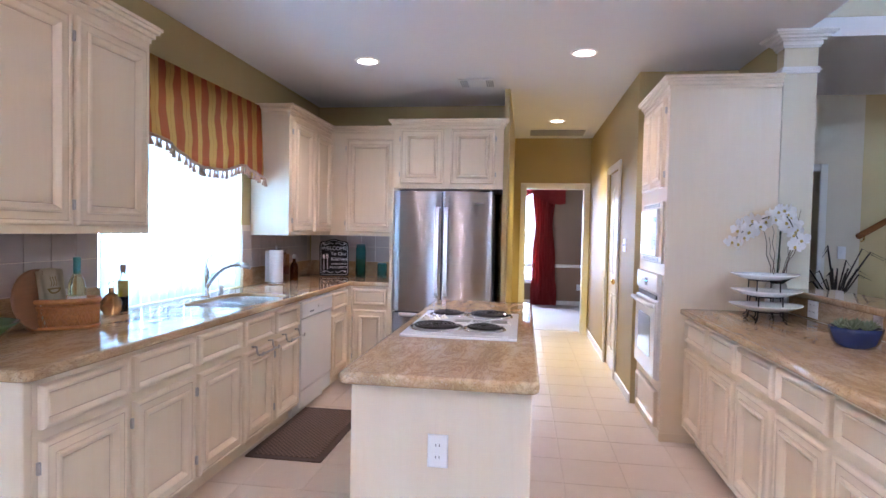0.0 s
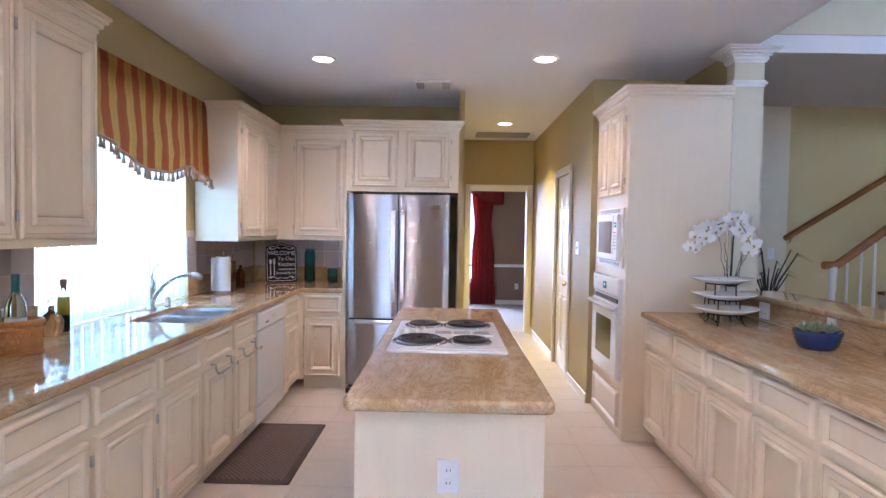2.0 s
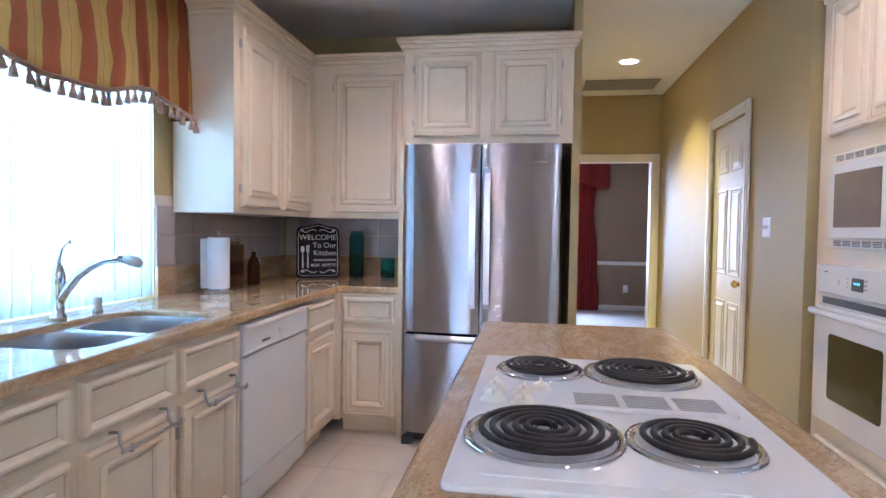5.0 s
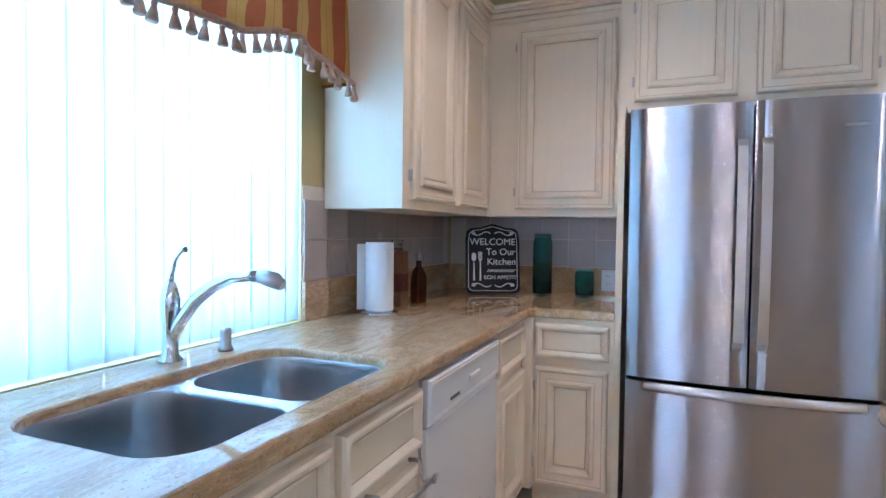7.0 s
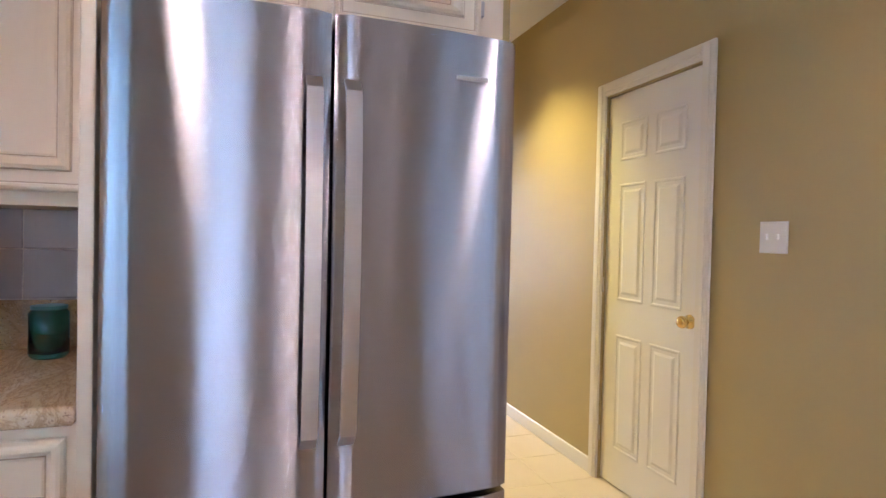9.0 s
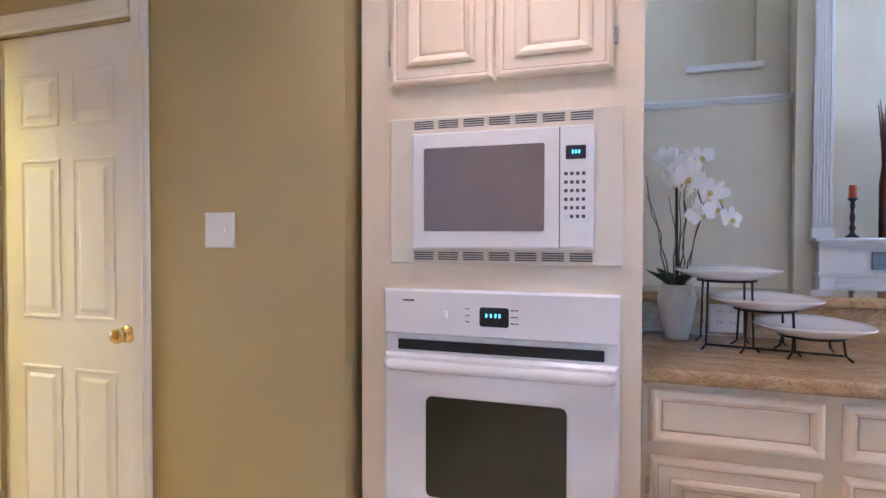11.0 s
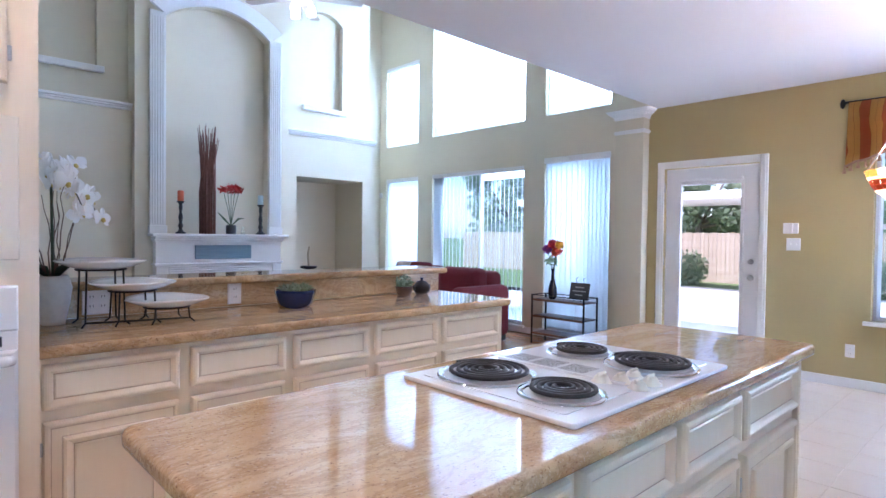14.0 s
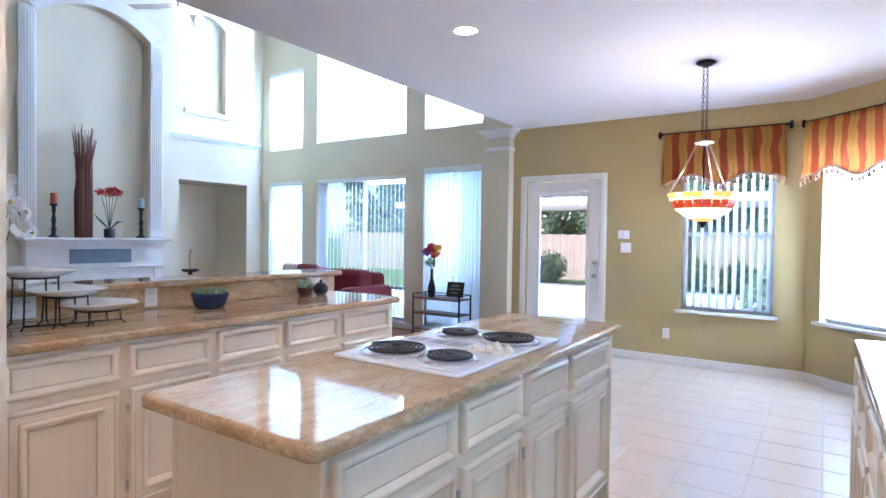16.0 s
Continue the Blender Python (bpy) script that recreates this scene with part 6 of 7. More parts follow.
lettering(sign, "WELCOME", 0.0, 0.267, 0.053, SIGN_WHITE)
lettering(sign, "To Our", 0.045, 0.212, 0.052, SIGN_WHITE)
lettering(sign, "Kitchen", 0.048, 0.158, 0.052, SIGN_WHITE)
lettering(sign, "BON APPETIT!", 0.045, 0.078, 0.030, SIGN_WHITE)
for r in range(2):
    for i in range(12):
        x = -0.032 + i * 0.013 + (r % 2) * 0.0065
        part("check", bx(x, x + 0.0065, -0.002, -0.0005, 0.118 + r * 0.0075, 0.1245 + r * 0.0075), SIGN_WHITE, sign)
for x, fork in ((-0.105, False), (-0.07, True)):
    part("utensil_handle", tube([(x, -0.001, 0.07), (x, -0.001, 0.17)], 0.004, 6, radii=[0.006, 0.003]), SIGN_WHITE, sign)
    if fork:
        for dx in (-0.009, -0.003, 0.003, 0.009):
            part("fork_tine", tube([(x, -0.001, 0.17), (x + dx, -0.001, 0.19), (x + dx, -0.001, 0.228)], 0.002, 5), SIGN_WHITE, sign)
    else:
        part("spoon_head", prism([(x + 0.013 * math.cos(a), 0.20 + 0.024 * math.sin(a)) for a in (2 * math.pi * i / 16 for i in range(16))], -0.002, 0.0005, axis="y"), SIGN_WHITE, sign)
for s in (-1, 1):
    for zc, f in ((0.33, 1), (0.045, -1)):
        pts = [(s * (0.01 + 0.012 * i + 0.0), -0.001, zc + f * 0.010 * math.sin(i * 0.75)) for i in range(10)]
        part("scroll", tube(pts, 0.003, 5), SIGN_WHITE, sign)
        pts = [(s * (0.105 + 0.012 * (1 - i / 14) * math.cos(i * 0.8)), -0.001, zc + 0.012 * (1 - i / 14) * math.sin(i * 0.8)) for i in range(14)]
        part("scroll", tube(pts, 0.0022, 5), SIGN_WHITE, sign)

# basket and bottles at the window end
bk = thing("wicker_basket", -0.925, 3.35, CT, "oval woven orange brown wicker basket on the counter", "basket", "", "", 42)
WICK = wood("wicker_cane", (0.40, 0.145, 0.035), (0.60, 0.26, 0.07), (1, 1, 1), 0.45, 60)
A, B = 0.135, 0.08


def oval(a, z, k=1.0):
    n = 2.6
    c, s = math.cos(a), math.sin(a)
    return (k * A * math.copysign(abs(c) ** (2 / n), c), k * B * math.copysign(abs(s) ** (2 / n), s), z)


bm = bmesh.new()
rings = [[bm.verts.new(oval(2 * math.pi * i / 40, z, k)) for i in range(40)] for z, k in ((0.0, 0.92), (0.01, 0.96), (0.13, 1.0), (0.13, 0.97), (0.012, 0.92))]
for a, b in zip(rings, rings[1:]):
    for i in range(40):
        bm.faces.new((a[i], a[(i + 1) % 40], b[(i + 1) % 40], b[i])).smooth = True
bm.faces.new(rings[0])
bm.faces.new(rings[-1])
bmesh.ops.recalc_face_normals(bm, faces=bm.faces)
part("wall", bm, WICK, bk)
for d in (1, -1):
    for i in range(46):
        a = 2 * math.pi * i / 46
        part("strand", tube([oval(a + d * 0.30 * v, 0.015 + 0.095 * v, 0.985 + 0.03 + 0.004 * math.sin(9 * v * 3.14 + i)) for v in (0, 0.33, 0.66, 1)], 0.003, 4), WICK, bk)
for z, r in ((0.128, 0.013), (0.008, 0.009), (0.105, 0.006)):
    part("rim", tube([oval(2 * math.pi * i / 40, z, 1.02) for i in range(40)], r, 7, closed=True), WICK, bk)
wbt = thing("wine_bottle", -0.905, 3.40, CT + 0.014, "clear white wine bottle with teal capsule in the basket", "bottle")
part("glass_body", lathe([(0, 0), (0.036, 0), (0.038, 0.006), (0.038, 0.17), (0.032, 0.20), (0.016, 0.235), (0.0145, 0.30), (0, 0.302)], 20), glass("pale_wine_glass", (0.80, 0.83, 0.55), 0.02), wbt)
part("capsule", lathe([(0.0155, 0.235), (0.0165, 0.31), (0.0155, 0.313), (0, 0.313)], 16), plain("teal_foil", (0.02, 0.17, 0.17), 0.35), wbt, "teal foil capsule")
part("wine_label", lathe([(0.0386, 0.05), (0.0386, 0.13)], 20), PAPER, wbt)
cbd = thing("cutting_board", -0.985, 3.26, CT, "round dark wooden board leaning on the tiles", "cutting board")
bmb = lathe([(0, 0), (0.13, 0), (0.138, 0.006), (0.138, 0.012), (0.13, 0.018), (0, 0.018)], 32, None, Matrix.Translation((0, 0, 0.139)) @ Matrix.Rotation(radians(82), 4, "Y"))
part("disc", bmb, wood("board_brown", (0.20, 0.08, 0.03), (0.30, 0.13, 0.05), (1, 0.1, 1), 0.4), cbd)
tw = thing("tea_towel", -0.955, 3.325, CT + 0.02, "cream printed tea towel with a coffee cup, standing in the basket", "towel")
CLOTH = plain("cream_cloth", (0.62, 0.54, 0.38), 0.9, 0.0, 0.1, 40)
bm = bmesh.new()
rows = []
for j in range(8):
    v = j / 7
    rows.append([bm.verts.new((0.012 * math.sin(i * 0.9 + v) - 0.04 * (v - 0.5), -0.085 + 0.17 * i / 12 - 0.01 * v, 0.005 + 0.255 * v - 0.012 * abs(i - 6) / 6)) for i in range(13)])
for a, b in zip(rows, rows[1:]):
    for i in range(12):
        bm.faces.new((a[i], a[i + 1], b[i + 1], b[i])).smooth = True
bmesh.ops.solidify(bm, geom=bm.faces[:], thickness=0.006)
part("cloth", bm, CLOTH, tw)
INK = plain("olive_ink", (0.30, 0.20, 0.06), 0.9)
part("printed_cup", tube([(0.028, -0.03 + 0.03 * math.cos(a), 0.165 + 0.018 * math.sin(a)) for a in (math.pi + math.pi * i / 10 for i in range(11))], 0.004, 5), INK, tw, "printed coffee cup")
part("printed_cup", tube([(0.026, -0.065, 0.167), (0.026, 0.005, 0.167)], 0.003, 5), INK, tw)
for k in (-1, 0, 1):
    part("printed_steam", tube([(0.022, -0.03 + k * 0.014 + 0.005 * math.sin(i), 0.178 + i * 0.009) for i in range(6)], 0.002, 4), INK, tw)
of = thing("amber_flask", -1.0, 3.745, CT, "squat amber glass flask with stopper", "bottle")
part("glass_body", lathe([(0, 0), (0.035, 0.0), (0.052, 0.03), (0.052, 0.075), (0.03, 0.105), (0.013, 0.118), (0.013, 0.14), (0.018, 0.144), (0, 0.146)], 20), AMBERG, of)
part("stopper", lathe([(0, 0.145), (0.012, 0.148), (0.018, 0.165), (0.012, 0.18), (0, 0.183)], 14), CLEAR, of)
ol = thing("oil_bottle", -1.02, 3.86, CT, "slim glass bottle of layered oil and vinegar with cork", "bottle")
part("glass_body", lathe([(0, 0), (0.026, 0.0), (0.028, 0.005), (0.028, 0.17), (0.012, 0.20), (0.012, 0.225), (0, 0.226)], 18), CLEAR, ol)
part("vinegar", lathe([(0, 0.004), (0.0262, 0.004), (0.0262, 0.085), (0, 0.085)], 18), plain("dark_vinegar", (0.015, 0.008, 0.012), 0.1), ol, "dark vinegar layer")
part("oil", lathe([(0, 0.086), (0.0262, 0.086), (0.0262, 0.17), (0, 0.172)], 18), plain("golden_oil", (0.55, 0.33, 0.02), 0.1), ol, "golden oil layer")
part("cork", lathe([(0.0135, 0.222), (0.016, 0.24), (0.016, 0.262), (0, 0.263)], 14), wood("cork_brown", (0.22, 0.10, 0.05), (0.3, 0.15, 0.08)), ol)
gb = thing("green_bowl", -0.88, 2.84, CT, "wide green glass bowl on the counter end", "bowl")
part("bowl", lathe([(0, 0.004), (0.05, 0.0), (0.09, 0.03), (0.15, 0.085), (0.165, 0.10), (0.158, 0.10), (0.085, 0.036), (0, 0.012)], 28), plain("green_glaze", (0.10, 0.19, 0.10), 0.12), gb)
bm = bmesh.new()
leaves(bm, (0, 0, 0.11), 0.09, 70, 0.035, random.Random(9))
part("greenery", bm, LEAF, gb)

# floor mat
mt = thing("floor_mat", -0.22, 4.685, 0.0, "dark brown ribbed kitchen mat on the tiles", "mat")
MAT_R = Mat("brown_mat_rubber")
ck = MAT_R.add("ShaderNodeTexChecker")
ck.inputs["Scale"].default_value = 60
ck.inputs["Color1"].default_value, ck.inputs["Color2"].default_value = (0.085, 0.055, 0.041, 1), (0.17, 0.115, 0.088, 1)
MAT_R.link(MAT_R.co, ck.inputs[0])
MAT_R.color(ck.outputs[0])
MAT_R.bump(ck.outputs[1], 0.5, 0.004)
MAT_R.set(0.85)
part("border", prism(rounded(-0.245, 0.245, -0.49, 0.49, 0.015), 0.0, 0.008, axis="z", bevel=0.003), plain("mat_edge", (0.085, 0.057, 0.044), 0.8), mt)
part("field", prism(rounded(-0.20, 0.20, -0.445, 0.445, 0.005), 0.008, 0.0115, axis="z"), MAT_R.m, mt, "woven brown mat field")

# ---- bar counter ----
orc = thing("orchid", 2.79, 4.845, CT, "white silk orchid in a cream urn on the bar counter", "plant")
part("urn", lathe([(0, 0), (0.042, 0), (0.045, 0.02), (0.06, 0.09), (0.068, 0.15), (0.06, 0.18), (0.054, 0.20), (0.05, 0.20), (0.05, 0.18), (0, 0.175)], 20), plain("cream_urn", (0.62, 0.58, 0.52), 0.5, 0.0, 0.2, 25), orc)
PETAL = sheer("white_petal", (0.92, 0.91, 0.89), 0.2)
bm = bmesh.new()
for k, (a, r, w) in enumerate(((90, 0.040, 0.026), (210, 0.036, 0.022), (330, 0.036, 0.022), (18, 0.046, 0.040), (162, 0.046, 0.040))):
    c, s = math.cos(radians(a)), math.sin(radians(a))
    px, pz = -s, c
    vs = [bm.verts.new((0, 0, 0))]
    for f, ww in ((0.35, 0.75), (0.75, 1.0), (1.0, 0.45)):
        vs.append(bm.verts.new((r * f * c + w * 0.5 * ww * px, -0.008 * f + 0.006 * (k % 2), r * f * s + w * 0.5 * ww * pz)))
    vs.append(bm.verts.new((r * 1.08 * c, -0.004, r * 1.08 * s)))
    for f, ww in ((1.0, 0.45), (0.75, 1.0), (0.35, 0.75)):
        vs.append(bm.verts.new((r * f * c - w * 0.5 * ww * px, -0.008 * f + 0.006 * (k % 2), r * f * s - w * 0.5 * ww * pz)))
    bm.faces.new(vs)
bmesh.ops.triangulate(bm, faces=bm.faces[:])
blossom = bpy.data.meshes.new("blossom")
bm.to_mesh(blossom)
bm.free()
blossom.materials.append(PETAL)
lip = lathe([(0, -0.012), (0.008, -0.006), (0.006, 0.004), (0, 0.008)], 8)
lipme = bpy.data.meshes.new("blossom_lip")
lip.to_mesh(lipme)
lip.free()
lipme.materials.append(plain("yellow_lip", (0.55, 0.42, 0.12), 0.6))
STALK = plain("dark_green_stalk", (0.03, 0.045, 0.02), 0.6)
TWIG = plain("brown_twig", (0.12, 0.075, 0.05), 0.8, 0.0, 0.3, 40)
rng = random.Random(21)
for (ex, ey, top, drop) in ((-0.27, -0.05, 0.63, 0.15), (0.05, -0.17, 0.65, 0.20)):
    pts = []
    for i in range(17):
        v = i / 16
        if v < 0.5:
            pts.append((0.02 * math.sin(v * 3), 0.01 * v, 0.17 + (top - 0.17) * math.sin(v * math.pi)))
        else:
            q = (v - 0.5) * 2
            pts.append((ex * q, ey * q, top - drop * q * q))
    part("stem", tube(pts, 0.004, 6, radii=[0.006 - 0.004 * i / 16 for i in range(17)]), STALK, orc)
    for i in range(7, 17):
        for k in range(2):
            p = Vector(pts[i]) + Vector((rng.uniform(-0.03, 0.03), rng.uniform(-0.04, 0.04), rng.uniform(-0.045, 0.035)))
            b = new("blossom", blossom)
            b.parent = orc
            b.matrix_local = Matrix.Translation(p) @ Euler((rng.uniform(-0.5, 0.3), rng.uniform(-0.5, 0.5), rng.choice((-1.4, -0.9, -0.4, 0.2)))).to_matrix().to_4x4() @ Matrix.Scale(rng.uniform(1.0, 1.25), 4)
            l = new("blossom_lip", lipme)
            l.parent = b
            l.location = (0, -0.010, -0.004)
for i in range(9):
    a, h = rng.uniform(0, 6.28), rng.uniform(0.3, 0.52)
    pts = [(0.02 * math.cos(a), 0.02 * math.sin(a), 0.17)]
    for j in range(1, 7):
        pts.append((0.02 * math.cos(a) * (1 + j * 0.75) + rng.uniform(-0.012, 0.012), 0.02 * math.sin(a) * (1 + j * 0.75) + rng.uniform(-0.012, 0.012), 0.17 + h * j / 6))
    part("twig", tube(pts, 0.002, 4, radii=[0.003 - 0.0003 * j for j in range(7)]), TWIG, orc)
for a in (1.9, 3.6, 5.4, 0.6):
    c, s = math.cos(a), math.sin(a)
    bm = bmesh.new()
    pr = [bm.verts.new(p) for p in ((0, 0, 0.175), (0.06 * c - 0.03 * s, 0.06 * s + 0.03 * c, 0.235), (0.12 * c, 0.12 * s, 0.255), (0.06 * c + 0.03 * s, 0.06 * s - 0.03 * c, 0.235))]
    bm.faces.new(pr)
    bmesh.ops.solidify(bm, geom=bm.faces[:], thickness=0.003)
    part("leaf", bm, plain("orchid_leaf", (0.02, 0.05, 0.02), 0.4) if "orchid_leaf" not in bpy.data.materials else bpy.data.materials["orchid_leaf"], orc, "dark green strap leaf")

ps = thing("plate_stand", 2.63, 4.56, CT, "black iron three tier stand for serving plates", "plate stand")
for (cx, cy, z) in ((0.03, 0.14, 0.228), (0.0, 0.03, 0.138), (-0.05, -0.09, 0.066)):
    part("tier_ring", tube([(cx + 0.09 * math.cos(a), cy + 0.09 * math.sin(a), z) for a in (2 * math.pi * i / 20 for i in range(20))], 0.004, 5, closed=True), IRON, ps)
    for sx, sy in ((-1, -1), (-1, 1), (1, -1), (1, 1)):
        part("leg", tube([(cx + 0.065 * sx, cy + 0.065 * sy, z), (cx + 0.07 * sx, cy + 0.07 * sy, 0.02), (cx + 0.085 * sx, cy + 0.085 * sy, 0.0045)], 0.004, 5), IRON, ps)
part("foot_rail", tube([(-0.045, 0.21, 0.02), (-0.12, -0.155, 0.02)], 0.004, 5), IRON, ps)
for i, (cx, cy, z) in enumerate(((0.03, 0.14, 0.228), (0.0, 0.03, 0.138), (-0.05, -0.09, 0.066))):
    pl_ = thing("serving_plate", 2.63 + cx, 4.56 + cy, CT + z + 0.004, "white oval serving plate on the tiered stand", "plate", "serving plates")
    bm = lathe([(0, 0.002), (0.09, 0.0), (0.13, 0.010), (0.165, 0.024), (0.178, 0.030), (0.176, 0.034), (0.16, 0.028), (0.12, 0.014), (0, 0.008)], 36)
    bmesh.ops.scale(bm, vec=(1.08, 0.92, 1), verts=bm.verts)
    for v in bm.verts:
        v.co.z += 0.012 * max(0, abs(v.co.x) / 0.19 - 0.55) * (1 if v.co.z > 0.01 else 0)
    part("dish", bm, ENAMEL, pl_)


def pot_plant(name, x, y, z, r, h, mat, label, leaf_kind, seed):
    t = thing(name, x, y, z, label, "plant")
    part("pot", lathe([(0, 0), (r * 0.72, 0), (r * 0.86, h * 0.25), (r, h * 0.8), (r * 1.02, h), (r * 0.9, h), (r * 0.85, h * 0.85), (0, h * 0.82)], 24), mat, t)
    rng = random.Random(seed)
    if leaf_kind == "succulent":
        for k in range(7):
            a0 = rng.uniform(0, 6.28)
            cx, cy = (0, 0) if k == 0 else (r * 0.55 * math.cos(k), r * 0.55 * math.sin(k))
            bm = bmesh.new()
            for ring_, (n, rr, zz) in enumerate(((8, 0.045, 0.012), (6, 0.032, 0.028), (4, 0.016, 0.038))):
                for i in range(n):
                    a = a0 + 2 * math.pi * i / n + ring_ * 0.4
                    c, s = math.cos(a), math.sin(a)
                    tip = (cx + rr * c, cy + rr * s, h + zz)
                    vs = [bm.verts.new(p) for p in ((cx, cy, h * 0.85), (cx + rr * 0.6 * c - 0.009 * s, cy + rr * 0.6 * s + 0.009 * c, h + zz * 0.4), tip, (cx + rr * 0.6 * c + 0.009 * s, cy + rr * 0.6 * s - 0.009 * c, h + zz * 0.4), (cx + rr * 0.55 * c, cy + rr * 0.55 * s, h + zz * 0.4 + 0.008))]
                    for q in ((0, 1, 4), (1, 2, 4), (2, 3, 4), (3, 0, 4)):
                        bm.faces.new([vs[j] for j in q])
            part("rosette", bm, LEAF, t)
    else:
        bm = bmesh.new()
        leaves(bm, (0, 0, h + 0.02), r * 1.05, 110, 0.02, rng)
        part("foliage", bm, LEAF, t)
    return t


pot_plant("succulent_pot", 2.70, 3.80, CT, 0.105, 0.09, plain("cobalt_glaze", (0.012, 0.03, 0.11), 0.15, 0.0, 0.3), "blue glazed bowl of green succulents on the bar counter", "succulent", 3)
pot_plant("small_plant", 2.79, 2.985, CT, 0.055, 0.06, plain("brown_pot", (0.09, 0.05, 0.035), 0.7), "small brown pot with pale green sprigs", "sprigs", 5)
tp = thing("black_sugar_pot", 2.78, 2.845, CT, "small round black lidded pot at the bar end", "pot")
part("body", lathe([(0, 0), (0.035, 0), (0.055, 0.025), (0.058, 0.045), (0.045, 0.07), (0, 0.072)], 20), BLACK, tp)
part("lid", lathe([(0.047, 0.068), (0.03, 0.085), (0.008, 0.09), (0.008, 0.10), (0.012, 0.107), (0, 0.11)], 18), BLACK, tp)
for s in (-1, 1):
    part("ear", tube([(0, s * 0.052, 0.05), (0, s * 0.072, 0.058), (0, s * 0.07, 0.04), (0, s * 0.055, 0.035)], 0.005, 6), BLACK, tp)

# ---- mantel things ----
MZ = 1.289
MX = FX - 0.12
sv = thing("branch_bundle", MX + 0.02, 2.69, MZ, "tall bundle of red brown branches on the mantel", "branches")
TW2 = plain("red_brown_branch", (0.23, 0.10, 0.075), 0.8, 0.0, 0.4, 30)
rng = random.Random(8)
for i in range(64):
    a, r0, r1, h = rng.uniform(0, 6.28), rng.uniform(0.02, 0.085), rng.uniform(0.04, 0.14), rng.uniform(0.95, 1.30)
    part("branch", tube([(r0 * math.cos(a), r0 * math.sin(a), 0.0), (r0 * 1.05 * math.cos(a), r0 * 1.05 * math.sin(a), 0.5), (r1 * 0.7 * math.cos(a), r1 * 0.7 * math.sin(a), 0.9), (r1 * math.cos(a) + rng.uniform(-0.03, 0.03), r1 * math.sin(a), h)], 0.008, 5, radii=[0.009, 0.009, 0.006, 0.003]), TW2, sv)


def candlestick(y, mat, label):
    t = thing("candlestick", MX, y, MZ, label, "candlestick", "mantel candlesticks")
    part("holder", lathe([(0, 0), (0.055, 0), (0.058, 0.012), (0.03, 0.03), (0.018, 0.06), (0.03, 0.09), (0.016, 0.13), (0.026, 0.19), (0.014, 0.25), (0.022, 0.30), (0.018, 0.34), (0.042, 0.365), (0.042, 0.375), (0, 0.376)], 18), BLACK, t)
    part("candle", lathe([(0, 0.376), (0.034, 0.376), (0.034, 0.49), (0.03, 0.495), (0, 0.493)], 18), mat, t)


candlestick(3.00, plain("orange_wax", (0.62, 0.13, 0.05), 0.5), "black turned candlestick with an orange red candle")
candlestick(2.03, plain("pale_blue_wax", (0.50, 0.66, 0.72), 0.5), "black turned candlestick with a pale blue candle")
rf = thing("red_flower_pot", MX, 2.41, MZ, "red silk flowers in a small black pot on the mantel", "plant")
part("pot", lathe([(0, 0), (0.055, 0), (0.06, 0.02), (0.06, 0.11), (0.05, 0.11), (0, 0.10)], 18), BLACK, rf)
RED = plain("red_petal", (0.55, 0.045, 0.03), 0.6, 0.0, 0.3)
GREEN = plain("stem_green", (0.07, 0.11, 0.04), 0.6)
for i in range(5):
    part("stem", tube([(0, 0, 0.1), (0.01 * (i - 2), 0.015 * (i - 2), 0.3), (0.0, 0.045 * (i - 2), 0.50 + 0.02 * (i % 2))], 0.004, 5), GREEN, rf)
    bm = bmesh.new()
    leaves(bm, (0, 0.05 * (i - 2), 0.54 + 0.03 * (i % 2)), 0.045, 26, 0.032, random.Random(i))
    part("flower", bm, RED, rf)
for s in (-1, 1):
    part("leaf", tube([(0, 0, 0.1), (0, s * 0.09, 0.19), (0, s * 0.17, 0.27 if s > 0 else 0.2)], 0.01, 5, radii=[0.006, 0.014, 0.002]), GREEN, rf)
ms = thing("mantel_sign", FX - 0.113, 2.50, 0.99, "weathered blue wooden sign on the mantel front", "sign", "", "", -90)
part("board", bx(-0.34, 0.34, -0.03, 0.0, 0.0, 0.165, 0.004), wood("weathered_blue", (0.16, 0.24, 0.30), (0.26, 0.36, 0.42), (0.08, 1, 1), 0.8), ms)
sg = thing("small_figurine", MX, 2.26, MZ, "tiny clear glass ornament on the mantel", "ornament")
part("body", lathe([(0, 0), (0.02, 0), (0.024, 0.03), (0.01, 0.06), (0.014, 0.085), (0, 0.095)], 12), CLEAR, sg)
nc = thing("niche_plant", 7.45, 0.98, 0.0, "thin dried stalk on a stand inside the wall niche", "plant")
part("stand", lathe([(0, 0), (0.14, 0), (0.14, 0.03), (0.03, 0.06), (0.03, 0.78), (0.12, 0.80), (0.12, 0.83), (0, 0.83)], 16), IRON, nc)
part("stalk", tube([(0, 0, 0.83), (0.01, 0.01, 1.0), (0.0, -0.01, 1.12)], 0.015, 6), plain("dry_stalk", (0.45, 0.38, 0.26), 0.8), nc)

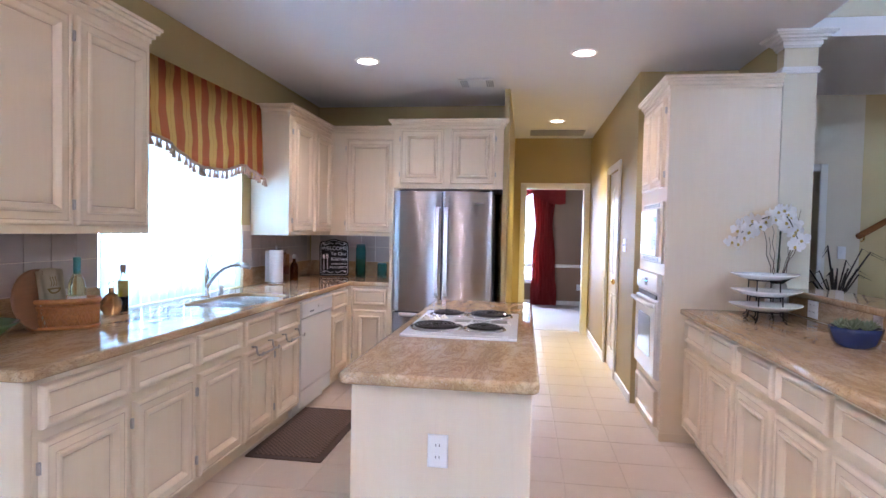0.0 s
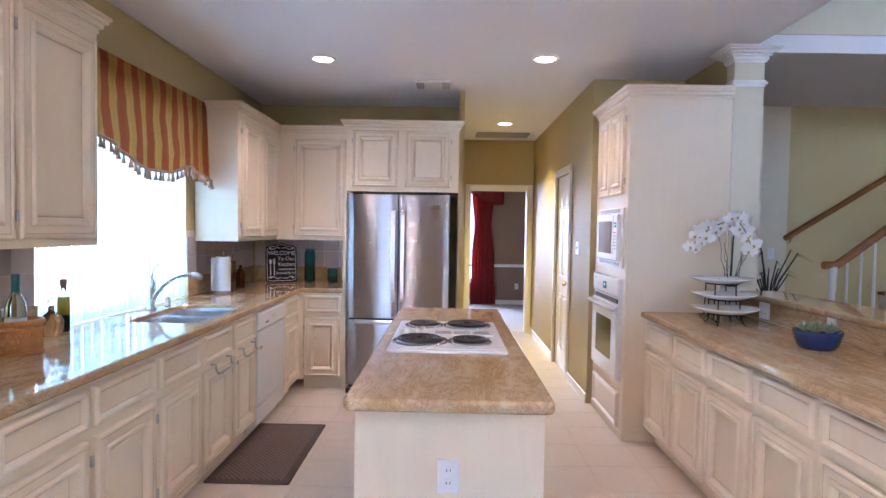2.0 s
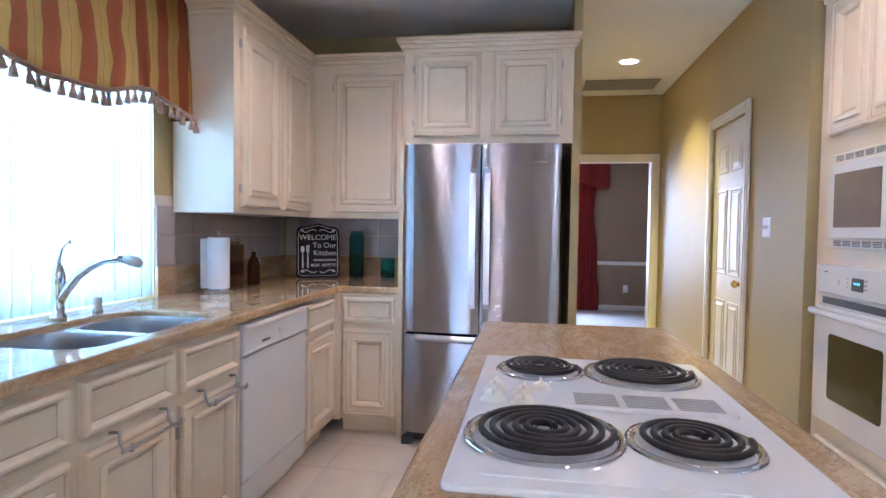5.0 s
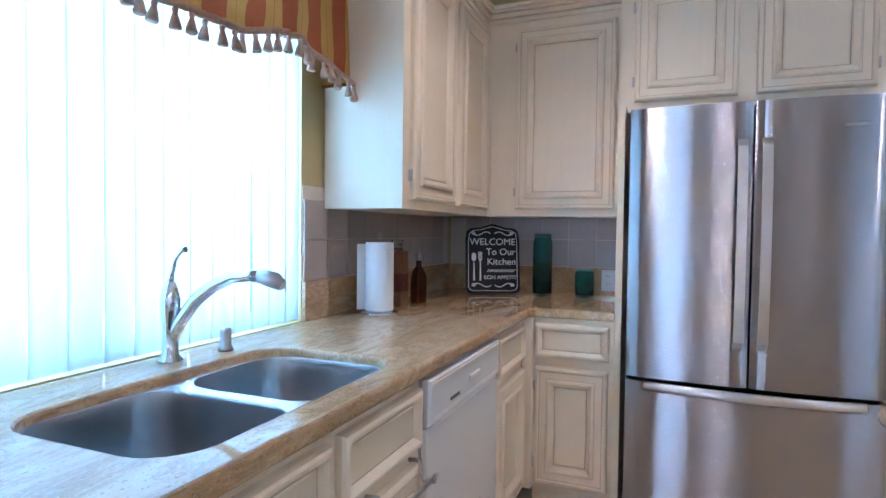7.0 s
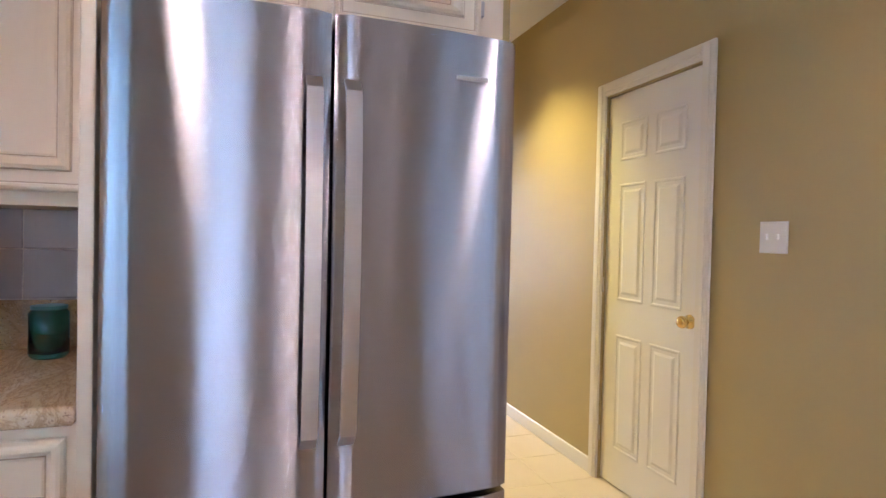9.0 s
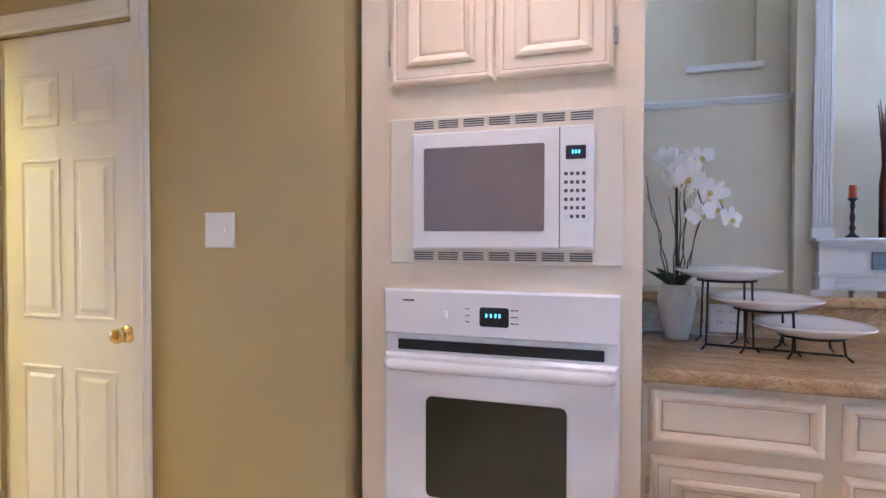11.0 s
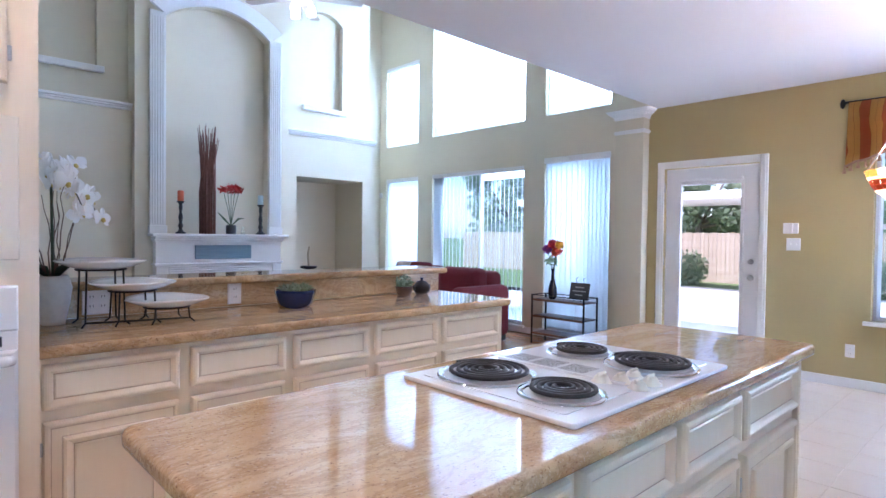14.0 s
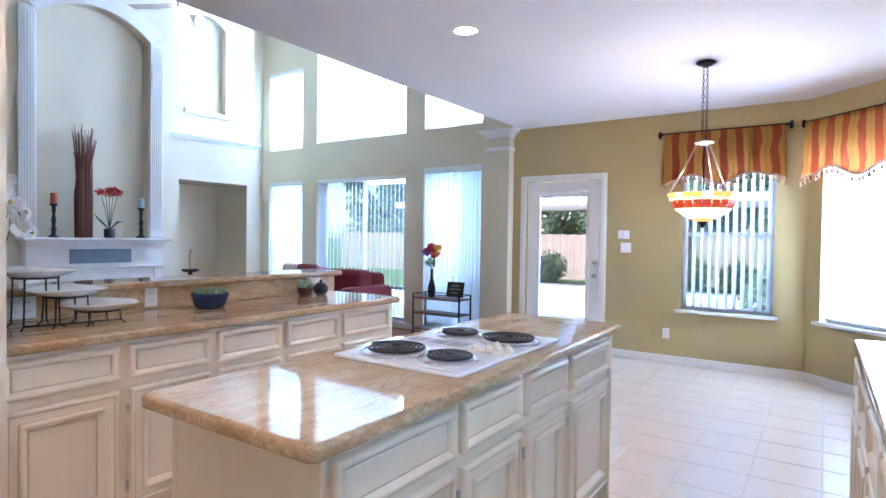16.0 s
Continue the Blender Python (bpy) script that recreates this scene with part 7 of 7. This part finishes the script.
# ---- living room furniture ----
RUBY = plain("dark_red_fabric", (0.16, 0.012, 0.018), 0.85, 0.0, 0.2, 50)
sf = thing("sofa", 5.47, 0.25, 0.0, "dark red upholstered sofa with rolled arms", "sofa")
part("seat", bx(-0.85, 0.85, -0.42, 0.42, 0.10, 0.44, 0.05, 3), RUBY, sf)
part("backrest", bx(-0.85, 0.85, -0.50, -0.22, 0.10, 0.86, 0.09, 4), RUBY, sf)
for x in (-0.42, 0.42):
    part("back_cushion", bx(x - 0.40, x + 0.40, -0.26, -0.02, 0.44, 0.90, 0.09, 4), RUBY, sf)
    part("seat_cushion", bx(x - 0.40, x + 0.40, -0.20, 0.44, 0.43, 0.56, 0.05, 3), RUBY, sf)
for x in (-0.92, 0.92):
    part("arm", bx(x - 0.12, x + 0.12, -0.46, 0.44, 0.06, 0.70, 0.09, 4), RUBY, sf)
    for y in (-0.40, 0.38):
        part("foot", bx(x - 0.04, x + 0.04, y - 0.04, y + 0.04, 0.0, 0.07), BLACK, sf)
for x, y, mtc, lb in ((6.00, 0.30, plain("floral_cushion", (0.62, 0.50, 0.42), 0.9, 0.0, 0.5, 14), "cream floral cushion on the sofa"), (5.7, 0.30, RUBY, "dark red cushion on the sofa")):
    cs = thing("cushion", x, y, 0.57, lb, "cushion")
    part("pad", bx(-0.2, 0.2, -0.07, 0.07, 0.0, 0.38, 0.065, 4), mtc, cs)
sf.scale = (0.88, 1, 1)
sh = thing("side_shelf", 3.92, -0.42, 0.0, "low black metal shelf with three wooden boards", "shelf")
SHW = wood("dark_shelf_wood", (0.05, 0.03, 0.025), (0.10, 0.06, 0.045), (0.08, 1, 1), 0.4)
for x in (-0.43, 0.43):
    for y in (-0.14, 0.14):
        part("post", bx(x - 0.009, x + 0.009, y - 0.009, y + 0.009, 0.0, 0.60), IRON, sh)
for z in (0.12, 0.33, 0.53):
    part("shelf_board", bx(-0.42, 0.42, -0.13, 0.13, z, z + 0.018, 0.003, 1), SHW, sh)
    part("edge_band", bx(-0.425, 0.425, 0.131, 0.142, z - 0.006, z + 0.02), wood("tan_edge", (0.22, 0.10, 0.05), (0.3, 0.15, 0.08)) if "tan_edge" not in bpy.data.materials else bpy.data.materials["tan_edge"], sh)
for y in (-0.14, 0.14):
    part("guard_rail", tube([(-0.43, y, 0.595), (0.43, y, 0.595)], 0.006, 6), IRON, sh)
for x in (-0.43, 0.43):
    part("guard_rail", tube([(x, -0.14, 0.595), (x, 0.14, 0.595)], 0.006, 6), IRON, sh)
sh.scale = (0.85, 1, 1)
fv = thing("flower_vase", 4.07, -0.40, 0.549, "slim black vase with purple and orange flowers", "vase")
part("vase", lathe([(0, 0), (0.035, 0), (0.055, 0.06), (0.05, 0.14), (0.02, 0.25), (0.018, 0.34), (0.026, 0.37), (0.016, 0.36), (0, 0.3)], 20), plain("blue_black_glaze", (0.015, 0.018, 0.03), 0.2), fv)
for i, (dx, dz, col) in enumerate(((0.09, 0.60, (0.33, 0.06, 0.33)), (-0.05, 0.58, (0.75, 0.10, 0.05)), (-0.09, 0.66, (0.8, 0.36, 0.03)), (0.01, 0.67, (0.7, 0.06, 0.10)))):
    part("stem", tube([(0, 0, 0.3), (dx * 0.5, 0, 0.48), (dx, 0.0, dz)], 0.004, 5), GREEN, fv)
    bm = bmesh.new()
    leaves(bm, (dx, 0, dz), 0.05, 60, 0.04, random.Random(i + 2))
    part("flower", bm, plain("flower_colour", col, 0.6), fv)
bm = bmesh.new()
leaves(bm, (0.02, 0, 0.46), 0.07, 16, 0.05, random.Random(31))
part("foliage", bm, LEAF, fv)
es = thing("easel_sign", 3.72, -0.42, 0.549, "small dark plaque on a wire easel on the shelf", "sign")
bm = bx(-0.13, 0.13, -0.006, 0.006, 0.02, 0.22, 0.002, 1)
bmesh.ops.rotate(bm, verts=bm.verts, matrix=Matrix.Rotation(radians(12), 3, "X"))
part("plaque", bm, plain("dark_plaque", (0.05, 0.04, 0.038), 0.5), es)
for k, w in ((0, 0.06), (1, 0.09), (2, 0.05)):
    bm = bx(-w, w, 0.006, 0.0085, 0.16 - k * 0.045, 0.172 - k * 0.045)
    bmesh.ops.rotate(bm, verts=bm.verts, matrix=Matrix.Rotation(radians(12), 3, "X"))
    part("writing_line", bm, plain("pale_ink", (0.4, 0.38, 0.34), 0.7) if "pale_ink" not in bpy.data.materials else bpy.data.materials["pale_ink"], es)
for x in (-0.05, 0.05):
    part("easel_wire", tube([(x, 0.04, 0.003), (x, 0.0, 0.03), (x, -0.05, 0.20), (x + 0.02, -0.055, 0.26), (x - 0.01, -0.055, 0.28)], 0.003, 5), IRON, es)
wd = thing("wall_sensor", 7.99, SY + 0.001, 1.95, "small white motion sensor on the wall", "sensor", "", "", 180)
part("case", bx(-0.03, 0.03, -0.035, 0.0, 0.0, 0.09, 0.008), PLATE, wd)

# ---- tiles, last ----
def inside(x0, x1, y0, y1):
    """True where a floor tile would lie wholly under a cabinet run."""
    return (x1 < -0.52 and y0 > 2.75) or (x0 > 2.35 and y0 > 2.65 and y1 < 5.80) or (x0 > 0.68 and x1 < 1.16 and y0 > 2.95 and y1 < 4.85) or (y0 > 6.2 and x1 < 0.98) or (x0 > 2.11 and y0 > 6.12)


FT = 0.35
floor_tiles = thing("floor_tiles", 0, 0, -0.012, "beige ceramic floor tiles laid square with tan grout", "floor", "", "structure")
shared = tile_mesh(FT - 0.006, FT - 0.006, 0.012, 0.002, FLOOR_TILE)
ox, oy = 0.05, 0.70
for i in range(-4, 9):
    for j in range(-5, 25):
        x0, y0 = ox + i * FT, oy + j * FT
        x1, y1 = x0 + FT, y0 + FT
        if x1 < WX + 0.02 or x0 > 2.98 or y1 < SY + 0.02 or y0 > 9.2 or inside(x0, x1, y0, y1):
            continue
        a0, a1, b0, b1 = max(x0, WX), min(x1, 3.0), max(y0, SY), min(y1, 9.262)
        whole = a1 - a0 > FT - 0.002 and b1 - b0 > FT - 0.002
        me = shared if whole else tile_mesh(a1 - a0 - 0.006, b1 - b0 - 0.006, 0.012, 0.002, FLOOR_TILE)
        o = new("tile", me)
        o.parent = floor_tiles
        o.location = ((a0 + a1) / 2, (b0 + b1) / 2, 0.0)

WT = 0.1525
wshared = tile_mesh(WT - 0.004, WT - 0.004, 0.008, 0.0015, WALL_TILE)
splash = thing("wall_tiles", 0, 0, 0, "taupe square ceramic tiles above the granite upstands", "backsplash", "", "structure")
structure("grout_west_end", bx(WX + 0.0005, WX + 0.004, 2.64, 3.74, 1.065, 1.362), GROUT, "pale grout behind the wall tiles", "grout")
structure("grout_west_corner", bx(WX + 0.0005, WX + 0.004, 5.304, 6.777, 1.065, 1.42), GROUT, "pale grout behind the wall tiles", "grout")
structure("grout_north", bx(WX + 0.02, -0.04, 6.773, 6.7775, 1.065, 1.342), GROUT, "pale grout behind the wall tiles", "grout")


def wall_tile(m):
    o = new("tile", wshared)
    o.parent = splash
    o.matrix_local = m


for r in range(2):
    z = 1.067 + WT * (r + 0.5)
    for k in range(8):
        y = 3.735 - WT * (k + 0.5)
        if y > 2.66:
            wall_tile(Matrix.Translation((WX + 0.003, y, z)) @ Matrix.Rotation(radians(90), 4, "Y"))
    for k in range(9):
        y = 5.306 + WT * (k + 0.5)
        wall_tile(Matrix.Translation((WX + 0.003, y, z)) @ Matrix.Rotation(radians(90), 4, "Y"))
    for k in range(6):
        x = -0.045 - WT * (k + 0.5)
        wall_tile(Matrix.Translation((x, 6.774, z)) @ Matrix.Rotation(radians(90), 4, "X"))
